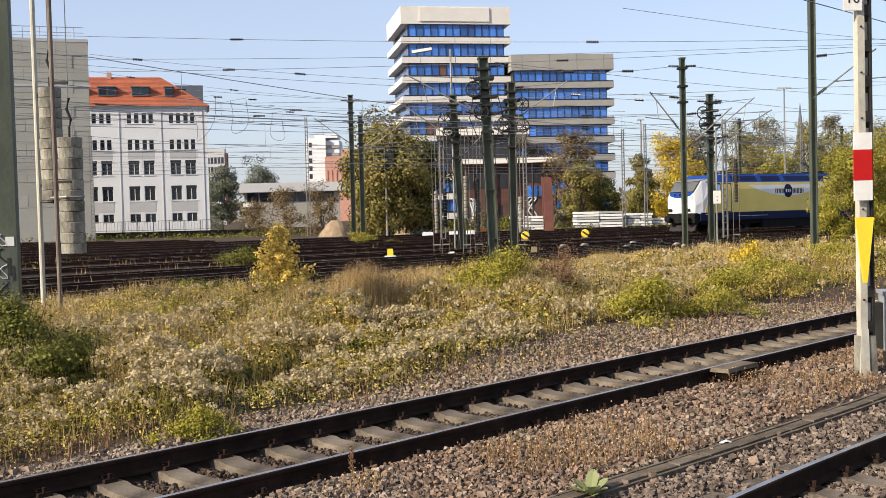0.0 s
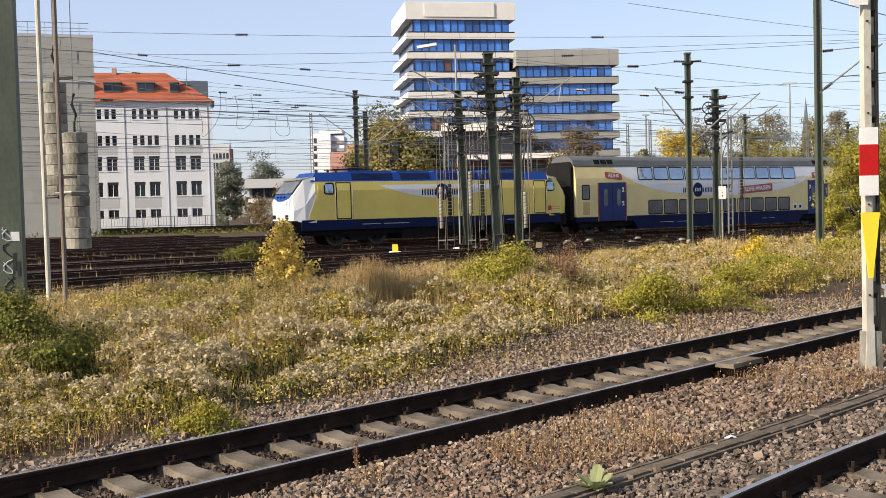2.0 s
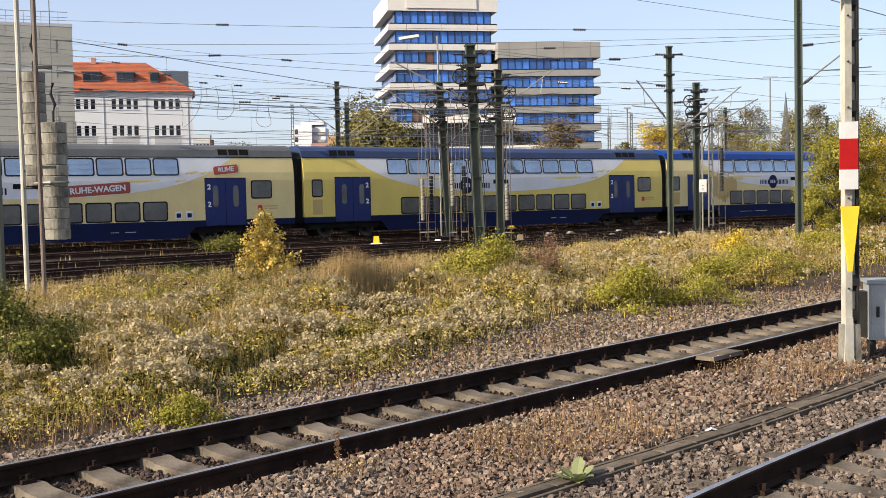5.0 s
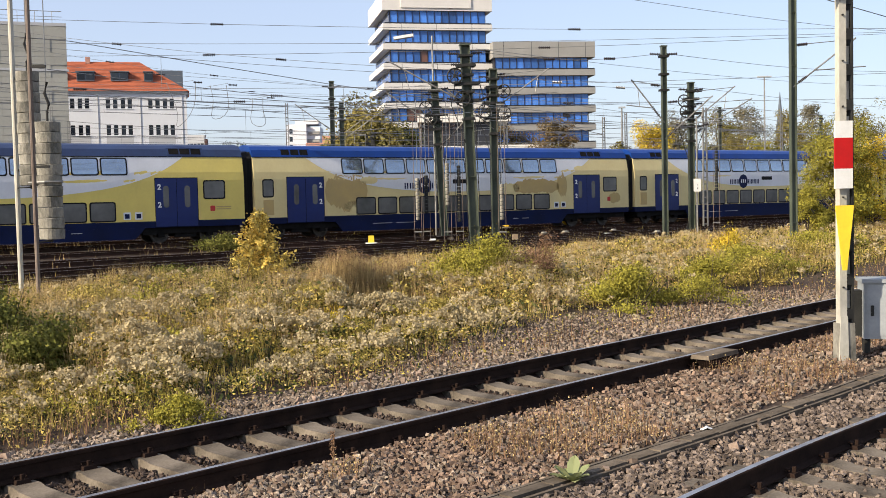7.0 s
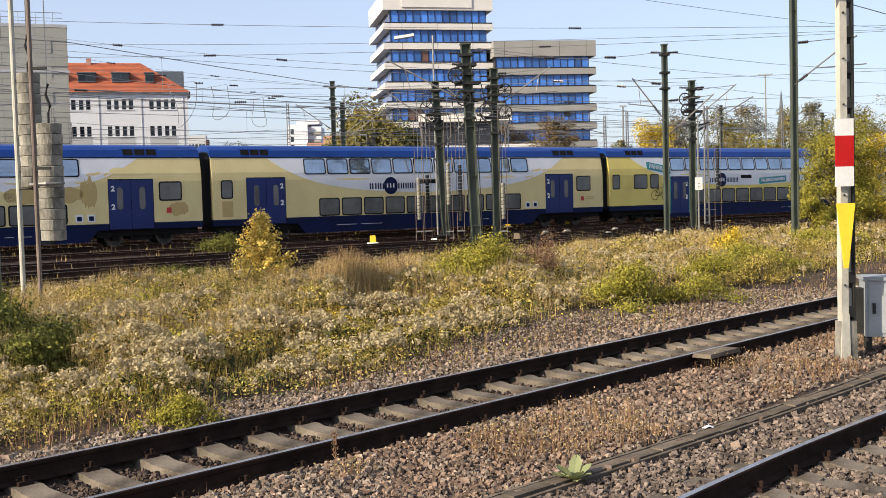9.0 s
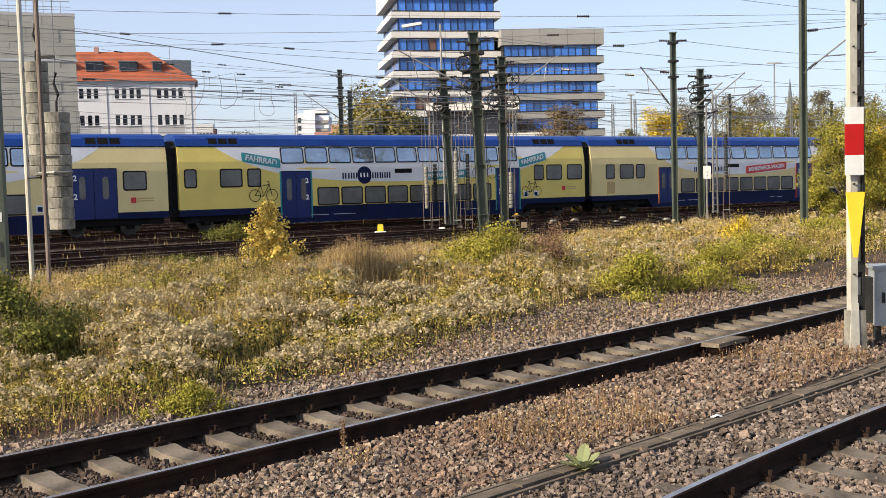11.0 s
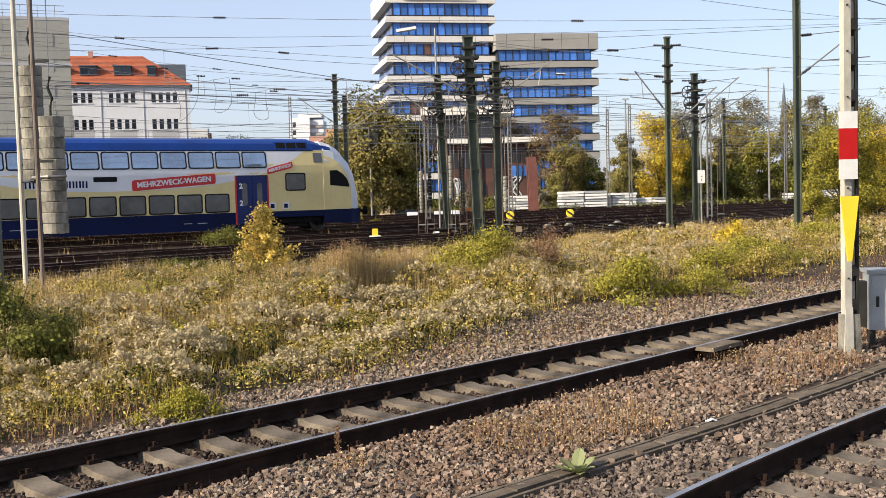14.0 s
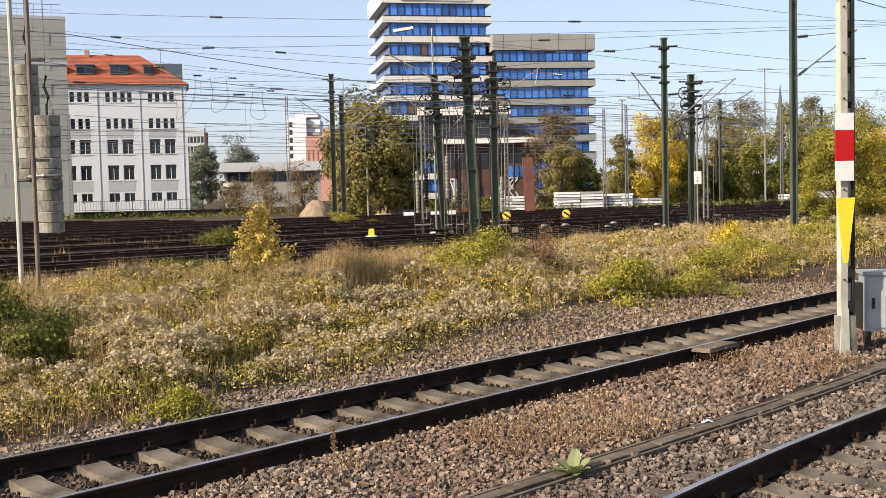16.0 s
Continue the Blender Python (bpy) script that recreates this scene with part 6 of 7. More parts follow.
for x, y, h, w in ((40.7, 128, 16.2, 0.9), (21.4, 118, 12.0, 0.4)):
    lp = thing("lamp_post", "tall slim yard lamp post", "street lamp", pose(x, y, 0.0), group="lamp posts")
    part("pole", MB().cyl((0, 0, 0), (0, 0, h), 0.14, 8, 0.08), "galvanised", lp)
    part("lamp_head", MB().box(-w, w, -0.2, 0.2, h, h + 0.18, taper=0.05), "cabinet_grey", lp)
pl = thing("floodlight_pole", "slim pole with flat white lamp", "lamp", pose(0.1, 58.0, 0.0))
part("pole", MB().cyl((0, 0, 0), (0, 0, 11.2), 0.05, 8), "galvanised", pl)
part("lamp_head", MB().box(-0.55, 0.55, -0.2, 0.2, 11.2, 11.35, m=pose(0, 0, 0, 0, -8, 0)), "white_paint", pl)

fence = thing("railing", "grey steel railing before the white building", "railing", kind="structure")
for x in np.arange(-58, -30, 2.0):
    part("post", MB().box(x - 0.04, x + 0.04, 132.0, 132.08, 0.0, 2.1), "galvanised", fence)
for z in (0.9, 2.05):
    part("rail", MB().box(-58, -30, 132.01, 132.07, z, z + 0.06), "galvanised", fence)
for x in np.arange(-58, -30, 0.35):
    part("bar", MB().box(x - 0.015, x + 0.015, 132.02, 132.06, 0.9, 2.05), "galvanised", fence)
part("edge_wall", MB().box(-70, -12, 129.4, 131.8, -0.2, 0.75), "sleeper_old", fence)

# ---- overhead wires ----
def overhead_line(axis, d, u0, u1, shift, height, label, step=55.0, r=0.012):
    """A contact wire under a sagging carrying wire, with droppers."""
    g = thing("overhead_line", label, "overhead wire", group="overhead lines")
    def at(u, z):
        p = axis + d * u
        return (p[0], p[1], float(rail_level(*p)) + z)
    us = np.arange(u0, u1 + 0.1, 5.0)
    sag = lambda u: height + 1.5 - 1.25 * math.sin(math.pi * (((u + shift) / step) % 1.0))
    part("contact_wire", MB().tube([at(u, height) for u in us], r, 4), "wire", g)
    part("carrying_wire", MB().tube([at(u, sag(u)) for u in us], r, 4), "wire", g)
    for u in np.arange(u0 + 3, u1, 7.5):
        part("dropper", MB().cyl(at(u, height), at(u, sag(u)), 0.007, 4), "wire", g)


for k, (y0, deg, dz) in enumerate(FAN):
    overhead_line(np.array((-12.0, y0)), heading(deg), -28, 75, 11 * k, 5.6 + 0.12 * k, "thin grey overhead wires above a track")
for k, off in enumerate((0, 6.0, 11.0, 17.5, 23.0, 29.0, 35.0)):
    overhead_line(TRAIN_AXIS + TRAIN_SIDE * off, TRAIN_DIR, -55, 110, 13 * k + 5, 5.7, "thin grey overhead wires above a far track")
overhead_line(NEAR_AXIS, NEAR_DIR, -5, 70, 20, 5.6, "thin overhead wires above the near track", r=0.009)
for k, (a, b) in enumerate((((-26.0, 60.0, 12.6), (3.1, 53.5, 8.6)), ((2.0, 46.5, 8.8), (40.0, 88.0, 10.8)),
                            ((-30.0, 75.0, 13.8), (-7.6, 80.0, 11.0)), ((-7.6, 80.0, 11.0), (3.1, 53.5, 8.4)), ((3.2, 53.5, 8.6), (14.6, 59.0, 8.2)), ((11.1, 50.0, 8.9), (32.0, 66.0, 9.6)), ((11.1, 50.0, 8.9), (1.9, 46.5, 8.7)),
                            ((-24.0, 52.0, 10.6), (15.2, 60.0, 8.4)), ((-30.0, 66.0, 11.8), (12.0, 72.0, 8.8)), ((-34.0, 85.0, 11.0), (20.0, 105.0, 10.2)), ((-40.0, 100.0, 14.4), (33.0, 120.0, 12.2)), ((14.6, 59.0, 8.2), (48.0, 92.0, 9.0)),
                            ((-26.0, 50.0, 11.5), (27.0, 50.0, 9.8)), ((-28.0, 53.0, 10.7), (27.0, 58.0, 10.9)), ((-26.0, 50.0, 9.5), (25.0, 53.0, 10.1)), ((-28.0, 56.0, 8.7), (26.0, 51.0, 7.9)), ((-26.0, 50.0, 7.7), (28.0, 62.0, 7.6)), ((8.0, 48.0, 11.3), (36.0, 66.0, 11.6)), ((-25.0, 48.0, 8.3), (3.1, 53.5, 7.4)))):
    g = thing("feeder_wire", "single dark feeder wire strung between masts", "overhead wire", group="feeder wires")
    a, b = Vector(a), Vector(b)
    pts = [a.lerp(b, i / 10) - Vector((0, 0, 0.35 * math.sin(math.pi * i / 10))) for i in range(11)]
    part("wire", MB().tube(pts, 0.011, 4), "wire", g)
    for f in (0.3, 0.62):
        if k % 2 == 0:
            q = a.lerp(b, f) - Vector((0, 0, 0.35 * math.sin(math.pi * f)))
            e = (b - a).normalized() * 0.30
            insulator(g, q - e, q + e, 0.075)

# ---- trees ----
def limb_tree(x, y, h, w, leaf, n=5000, size=0.26, trunk=0.22, low=0.12, lobes=12, seed=1, gap=0.0, label="autumn tree with thinning crown", name="tree", deep=0.7):
    """A tapered trunk, forking limbs and a crown of leaf clumps with an uneven outline."""
    rr = random.Random(seed)
    z0 = float(ground_level(x, y)) if y < 100 else 0.0
    t = thing(name, label, "shrub" if name == "shrub" else "tree", pose(x, y, z0))
    mb = MB()
    tips = []
    mb.cyl((0, 0, -0.2), (0.03 * h * rr.uniform(-1, 1), 0, h * trunk), 0.022 * h, 8, 0.016 * h)
    for k in range(lobes):
        f = (k + 0.5) / lobes
        a = rr.uniform(0, 2 * math.pi)
        zc = h * (low + (0.92 - low) * f ** 0.85)
        env = math.sin(math.pi * min(1, max(0.06, 0.18 + 0.80 * f))) ** 0.7
        rad = w / 2 * env * rr.uniform(0.35, 0.75)
        c = (rad * math.cos(a), rad * math.sin(a) * deep, zc)
        tips.append((c, w * rr.uniform(0.16, 0.27)))
        m1 = (c[0] * 0.35, c[1] * 0.35, h * trunk * 0.8 + (zc - h * trunk * 0.8) * 0.5)
        mb.cyl((0, 0, h * trunk * 0.75), m1, 0.011 * h, 6, 0.007 * h)
        mb.cyl(m1, c, 0.007 * h, 5, 0.002 * h)
        for q in range(3):
            e = (c[0] + rr.uniform(-1, 1) * w * 0.16, c[1] + rr.uniform(-1, 1) * w * 0.12, c[2] + rr.uniform(-0.2, 1) * w * 0.16)
            mb.cyl(c, e, 0.0025 * h, 4, 0.001 * h)
    part("trunk", mb, "bark", t)
    pts, outs = [], []
    for c, r in tips:
        k = int(2.7 * n / lobes)
        sub = rng.normal(size=(7, 3)) * np.array((r * 0.46, r * 0.46, r * 0.38)) + np.array(c)
        which = rng.integers(0, 7, k)
        d = rng.normal(size=(k, 3))
        d /= np.linalg.norm(d, axis=1)[:, None]
        pts.append(sub[which] + d * (rng.uniform(0.2, 1.0, (k, 1)) ** 0.5) * r * np.array((0.62, 0.62, 0.5)))
        away = (sub[which] - np.array((0, 0, h * 0.45))) / (w * 0.5)
        outs.append(d * 0.7 + away * 0.6)
    pts, outs = np.concatenate(pts), np.concatenate(outs)
    ok = pts[:, 2] > 0.03 * h
    pts, outs = pts[ok], outs[ok]
    v, f = leaf_quads(pts, rng.uniform(0.6, 1.3, len(pts)) * size * 0.70, aspect=0.75, normal=outs)
    tagged(part("crown", np_mesh("crown", v, f, M[leaf]), None, t))
    return t


limb_tree(-5.9, 95, 10.4, 9.8, "leaf_olive", 17000, 0.38, low=0.06, lobes=34, seed=3, label="large olive-green tree turning autumn brown")
limb_tree(-2.6, 97, 9.2, 5.5, "leaf_green", 5000, 0.28, low=0.05, lobes=14, seed=4, label="green tree in the shade behind the masts")
limb_tree(-8.2, 98, 6.0, 3.6, "leaf_green", 2600, 0.26, low=0.05, lobes=9, seed=5, label="smaller dark green tree by the gravel heaps")
limb_tree(14.6, 126, 12.2, 6.5, "leaf_russet", 4200, 0.30, low=0.25, lobes=18, seed=6, label="browning half-bare tree before the office wing")
limb_tree(14.9, 122, 7.6, 6.0, "leaf_olive", 4500, 0.28, low=0.04, lobes=14, seed=66, label="lower olive-green tree behind the concrete slabs")
for k, (px, y) in enumerate(((18.5, 127), (24.0, 127.5), (31.5, 128), (37.0, 129), (43.0, 131), (49.0, 132), (55.0, 134))):
    limb_tree(px, y, 4.6 + 0.7 * (k % 3), 6.5, "leaf_green", 1800, 0.34, low=0.03, lobes=10, seed=80 + k, name="shrub", label="dark green hedge shrub under the yard's trees", trunk=0.1)
limb_tree(10.2, 140, 12.5, 7.5, "leaf_russet", 3000, 0.30, low=0.45, lobes=12, seed=7, label="russet half-bare tree beside the brick annex")
limb_tree(21.5, 118, 8.5, 4.5, "leaf_olive", 3800, 0.30, low=0.04, lobes=12, seed=8, label="olive tree behind the concrete slabs")
limb_tree(26.0, 122, 10.8, 7.0, "leaf_yellow", 6500, 0.30, low=0.04, lobes=18, seed=9, label="bright golden yellow autumn tree")
limb_tree(29.5, 124, 8.0, 5.0, "leaf_lime", 4000, 0.30, low=0.03, lobes=12, seed=10, label="yellow-green tree beside the golden one")
limb_tree(-19.5, 122, 5.4, 6.0, "leaf_russet", 1100, 0.28, low=0.04, lobes=10, seed=11, label="brownish shrub before the low hall")
limb_tree(-14.8, 118, 5.4, 5.0, "leaf_russet", 1100, 0.28, low=0.04, lobes=10, seed=12, label="grey-brown shrub by the gravel heaps")
limb_tree(-23.6, 128, 4.0, 6.0, "leaf_russet", 1100, 0.28, low=0.04, lobes=10, seed=13, label="grey-brown thicket before the low hall")
limb_tree(-42.0, 190, 11.5, 10.0, "leaf_haze", 5200, 0.45, low=0.04, lobes=12, seed=14, label="olive tree beyond the white building")
limb_tree(-41.3, 224, 13.5, 9.5, "leaf_haze", 4200, 0.5, low=0.04, lobes=12, seed=15, label="dark green round tree beyond the hall")
for k, (px, y, h, w, mt) in enumerate(((33.5, 150, 12.5, 8, "leaf_grey"), (38.5, 165, 15.5, 9, "leaf_grey"), (44, 160, 15.0, 9, "leaf_olive"), (50, 170, 17.5, 10, "leaf_grey"), (55, 160, 15, 9, "leaf_olive"), (60.5, 165, 17, 9, "leaf_grey"),
                                       (66, 160, 15, 9, "leaf_olive"), (71, 155, 16, 9, "leaf_olive"), (36, 130, 8.5, 6, "leaf_olive"), (42, 135, 9, 7, "leaf_lime"), (48, 138, 8.0, 7, "leaf_green"), (54, 140, 8.5, 7, "leaf_olive"), (17.5, 132, 7.5, 6, "leaf_green"), (59, 140, 8.0, 7, "leaf_green"))):
    limb_tree(px, y, h, w, mt, 3600, 0.38, low=0.03, lobes=14, seed=30 + k, label=("dense trees of autumn woodland beyond the yard", "grey-green woodland tree behind the tracks")[k % 2])
limb_tree(19.8, 50.5, 5.6, 4.2, "leaf_lime", 9000, 0.13, low=0.03, lobes=20, seed=50, label="yellow-green shrub tree beside the tracks", trunk=0.1)
limb_tree(21.8, 52.0, 5.0, 3.6, "leaf_yellow", 5000, 0.13, low=0.03, lobes=18, seed=51, label="green and yellow shrub tree beside the tracks", trunk=0.1)
limb_tree(17.6, 49.0, 2.6, 2.2, "leaf_lime", 3000, 0.11, low=0.03, lobes=10, seed=52, name="shrub", label="low yellow-green shrub beside the tracks", trunk=0.1)
# far tree line along the horizon
cent = np.stack([rng.uniform(-330, 520, 9000), rng.uniform(420, 560, 9000), np.zeros(9000)], 1)
cent[:, 2] = rng.uniform(0, 1, 9000) ** 0.6 * (9 + 5 * np.sin(cent[:, 0] * 0.09) * np.sin(cent[:, 0] * 0.031 + 1) + 3 * np.sin(cent[:, 0] * 0.4))
v, f = leaf_quads(cent, rng.uniform(2.0, 4.0, 9000))
tagged(part("distant_woods", np_mesh("distant_woods", v, f, M["leaf_grey"]), None), "hazy belt of distant woods", "woods", kind="stuff")
sp = thing("church_spire", "distant pointed church spire above trees", "church", pose(173, 520, 0))
part("tower", MB().box(-1.5, 1.5, -1.5, 1.5, 0, 36), "slate", sp)
part("spire", MB().lathe([(1.7, 36), (0.1, 52)], 8), "slate", sp)

# hanging jumper cables between the wires
for k, (x, y, z, w, d) in enumerate(((-14.8, 62.0, 9.4, 1.6, 2.6), (-12.6, 62.0, 9.2, 1.3, 2.0), (-10.9, 66.0, 8.8, 1.1, 1.8))):
    j = thing("jumper_cable", "thin looping jumper cable between overhead wires", "cable", group="jumper cables")
    pts = []
    for i in range(13):
        f = i / 12
        pts.append((x + w * (f - 0.5) + 0.25 * math.sin(f * 9 + k), y, z - d * (1 - (2 * f - 1) ** 2) ** 0.7 * (0.6 + 0.4 * math.sin(3 * f))))
    part("loop", MB().tube(pts, 0.018, 5), "wire", j)
    part("clamp", MB().cyl((x - w / 2, y, z - 0.1), (x + w / 2, y, z + 0.1), 0.012, 5), "wire", j)
    insulator(j, (x + w * 0.5, y, z), (x + w * 0.5 + 0.5, y, z - 0.03), 0.07)


# ---- ballast ----
def value_noise(x, y, scale, seed):
    """Smooth random field between 0 and 1."""
    g = np.random.default_rng(seed).uniform(0, 1, (256, 256))
    x, y = np.asarray(x) / scale + 500, np.asarray(y) / scale + 500
    xi, yi = np.floor(x).astype(int), np.floor(y).astype(int)
    fx, fy = x - xi, y - yi
    fx, fy = fx * fx * (3 - 2 * fx), fy * fy * (3 - 2 * fy)
    a, b = g[xi % 256, yi % 256], g[(xi + 1) % 256, yi % 256]
    c, d = g[xi % 256, (yi + 1) % 256], g[(xi + 1) % 256, (yi + 1) % 256]
    return (a * (1 - fx) + b * fx) * (1 - fy) + (c * (1 - fx) + d * fx) * fy


def wedge_points(n, y0, y1, spread=0.47):
    """Plan points, thinning with distance, over the wedge of yard before the platform."""
    y = np.exp(rng.uniform(math.log(y0), math.log(y1), n))
    x = rng.uniform(-1, 1, n) * (spread * y + 0.4)
    return x, y


def along(x, y):
    """Plan points as distance along the near track and beyond its axis."""
    dx, dy = x - NEAR_AXIS[0], y - NEAR_AXIS[1]
    return dx * NEAR_DIR[0] + dy * NEAR_DIR[1], dx * NEAR_SIDE[0] + dy * NEAR_SIDE[1]


# bed of the near tracks, raised over the sleeper ends
bed = MB()
us = np.arange(-14, 58, 1.0)
prof = ((-6.2, -0.24), (-3.2, -0.20), (-1.3, -0.185), (-0.82, -0.18), (-0.70, -0.265), (0.70, -0.265), (0.82, -0.18), (1.3, -0.185), (2.1, -0.215), (4.2, -0.205), (4.8, -0.235))
nb = len(prof)
for u in us:
    for w, z in prof:
        q = near(u, w)
        bed.v.append((q[0], q[1], z))
bed.f = [(i * nb + j, i * nb + j + 1, (i + 1) * nb + j + 1, (i + 1) * nb + j) for i in range(len(us) - 1) for j in range(nb - 1)]
ballast = tagged(part("ballast_bed", bed, "ballast"), "brown crushed stone ballast of the near tracks", "ballast", kind="structure")

x, y = wedge_points(150000, 5.6, 25.0)
u, w = along(x, y)
patch = value_noise(x, y, 1.3, 5)
inside = (w > -6.0) & (w < 2.3 + 1.2 * (value_noise(x, y, 2.0, 9) - 0.4) + 2.6 * np.clip((u - 5) / 7, 0, 1)) & (np.abs(np.abs(w) - 0.755) > 0.10)
# keep the sleepers between the rails mostly clear
ph = (u + 14.0) % 0.605
on_sleeper = (np.minimum(ph, 0.605 - ph) < 0.15) & (np.abs(w) < 0.68)
inside &= ~on_sleeper | (rng.uniform(0, 1, len(x)) < 0.05)
# the same for the curving track: place along it and to its side
near2 = np.stack([np.hypot(x - p[0], y - p[1]) for p in TRACK2]).argmin(0)
tan2 = np.gradient(TRACK2, axis=0)
tan2 /= np.linalg.norm(tan2, axis=1)[:, None]
off2 = np.stack([x, y], 1) - TRACK2[near2]
along2 = near2 * 0.5 + (off2 * tan2[near2]).sum(1)
side2 = off2[:, 1] * tan2[near2, 0] - off2[:, 0] * tan2[near2, 1]
ph2 = along2 % 0.605
inside &= ~((np.abs(side2) < 1.28) & (np.minimum(ph2, 0.605 - ph2) < 0.14)) | (rng.uniform(0, 1, len(x)) < 0.06)
inside &= (np.abs(np.abs(side2) - 0.755) > 0.10)
inside &= ~((w > -2.98) & (w < -2.70) & (rng.uniform(0, 1, len(x)) < 0.9))
x, y, w, u = x[inside], y[inside], w[inside], u[inside]
z = np.interp(w, [a for a, _ in prof], [b for _, b in prof]) + rng.uniform(-0.03, 0.03, len(x))
r = rng.uniform(0.013, 0.031, len(x)) * (1 + 0.018 * (y - 8)) * np.where(w > 2.4, 0.75, 1.0)
pos = np.stack([x, y, z], 1)
grey = rng.uniform(0, 1, len(x)) < np.where(w > 0.9, 0.9, np.where(w < -2.6, 0.6, 0.22 + 0.5 * (value_noise(x, y, 0.9, 4) > 0.62)))
sooty = np.abs(w) < 0.72
deep2 = w < -2.9
sooty &= ~deep2
for sel, mt, lb in ((deep2, "stone_deep", "dark grey crushed stones of the curving track"), (grey & ~sooty & ~deep2, "stone_grey", "grey crushed ballast stones"), (~grey & ~sooty & ~deep2, "stone", "rust-brown crushed ballast stones"), (sooty, "stone_dark", "dark sooty ballast stones between the rails")):
    v, f = stones(pos[sel], r[sel])
    tagged(part("ballast_stones", np_mesh("ballast_stones", v, f, M[mt]), None), lb, "ballast stones", kind="stuff")
# larger single stones lying on top
sm = []
for k in range(6):
    v, f = stones(np.zeros((1, 3)), 0.045)
    sm.append(np_mesh("stone", v, f, M["stone_piece"]))
for k in range(240):
    uu, ww = random.uniform(-4, 16), random.choice((random.uniform(-3.4, -0.95), random.uniform(0.95, 2.0)))
    q = near(uu, ww)
    ob = part("stone", sm[k % 6], None, ballast)
    ob.matrix_basis = pose(q[0], q[1], -0.155, random.uniform(-20, 20), random.uniform(-20, 20), random.uniform(0, 360))

# ---- weeds of the strip between the tracks ----
def cells(x, y, size, seed):
    """Jittered clumps: distance to the nearest centre in clump sizes, and that clump's own random numbers."""
    g = np.random.default_rng(seed).uniform(0, 1, (4, 128, 128))
    x, y = np.asarray(x) / size + 640, np.asarray(y) / size + 640
    xi, yi = np.floor(x).astype(int), np.floor(y).astype(int)
    best, ida, idb = np.full(x.shape, 9.0), np.zeros(x.shape), np.zeros(x.shape)
    for a in (-1, 0, 1):
        for b in (-1, 0, 1):
            i, j = (xi + a) % 128, (yi + b) % 128
            d = np.hypot(x - (xi + a + 0.15 + 0.7 * g[0, i, j]), y - (yi + b + 0.15 + 0.7 * g[1, i, j]))
            m = d < best
            best, ida, idb = np.where(m, d, best), np.where(m, g[2, i, j], ida), np.where(m, g[3, i, j], idb)
    return best, ida, idb


def dome(d, r=0.72):
    return np.sqrt(np.clip(1 - (d / r) ** 2, 0, 1))


def cover_height(x, y):
    """Height of the plant cover: low by the near track, tall grass by the far one, in rounded cushions."""
    u, w = along(x, y)
    base = np.interp(w, (1.9, 3.2, 7.0, 11.0, 15.0, 18.0, 19.5), (0.03, 0.34, 0.56, 0.54, 0.42, 0.30, 0.05))
    right = np.clip((u - 8) / 6, 0, 1) * np.clip((6.0 - w) / 2.5, 0, 1)
    base = base * (1 - 0.75 * right)
    d1, tall, _ = cells(x, y, 1.35, 21)
    d2, tall2, _ = cells(x, y, 0.48, 22)
    mound = 0.0 + dome(d1) * (0.25 + 0.95 * tall) + 0.40 * dome(d2) * (0.4 + 0.6 * tall2) + 0.3 * (value_noise(x, y, 4.0, 23) - 0.4)
    return base * np.clip(mound, 0.05, 2.0)


def cover_normal(x, y, e=0.06):
    """Outward direction of the cushions' surface."""
    gx = (cover_height(x + e, y) - cover_height(x - e, y)) / (2 * e)
    gy = (cover_height(x, y + e) - cover_height(x, y - e)) / (2 * e)
    n = np.stack([-gx, -gy, np.full(len(x), 0.8)], 1)
    return n / np.linalg.norm(n, axis=1)[:, None]


def species(x, y, lo, hi, size=0.95, seed=31):
    """1 on the clumps whose number lies between lo and hi; their edges mingle a little."""
    _, a, _ = cells(x + rng.normal(size=len(x)) * 0.10, y + rng.normal(size=len(x)) * 0.10, size, seed)
    return ((a >= lo) & (a < hi)).astype(float)


def openness(u, w):
    """Bare gravel edge beside the near track, wider towards its far end."""
    edge = 2.0 + 2.4 * np.clip((u - 5.5) / 7, 0, 1)
    return np.clip((w - edge) / 1.2, 0.05, 1)


def plant_field(n, y0=8.5, y1=58.0):
    x, y = wedge_points(n, y0, y1)
    u, w = along(x, y)
    ok = (w > 1.7) & (w < 19.3)
    return x[ok], y[ok], u[ok], w[ok]


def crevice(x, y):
    """Thins the leaves out between the cushions, baring the undergrowth coloured dark for shade."""
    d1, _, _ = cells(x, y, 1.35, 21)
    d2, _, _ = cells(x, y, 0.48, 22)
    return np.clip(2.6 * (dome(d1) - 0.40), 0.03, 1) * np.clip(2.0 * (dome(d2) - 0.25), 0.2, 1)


def scatter_leaves(name, label, mat, n, mask, size, top=0.0, deep=0.5, flat=0.3, aspect=0.6):
    x, y, u, w = plant_field(n)
    keep = rng.uniform(0, 1, len(x)) < mask(x, y, u, w) * openness(u, w) * (1.0 if mat == "leaf_shade" else crevice(x, y))
    x, y = x[keep], y[keep]
    h = cover_height(x, y)
    z = ground_level(x, y) + h * (1 - deep * rng.uniform(0, 1, len(x)) ** 1.4) + top
    s = size * rng.uniform(0.6, 1.4, len(x)) * (0.35 + 0.036 * y)
    v, f = leaf_quads(np.stack([x, y, z], 1), s, flat, aspect, cover_normal(x, y))
    return tagged(part(name, np_mesh(name, v, f, M[mat]), None), label, "weeds", kind="stuff")


def band_mask(a, b, soft=1.5):
    return lambda w: np.clip((w - a) / soft, 0, 1) * np.clip((b - w) / soft, 0, 1)


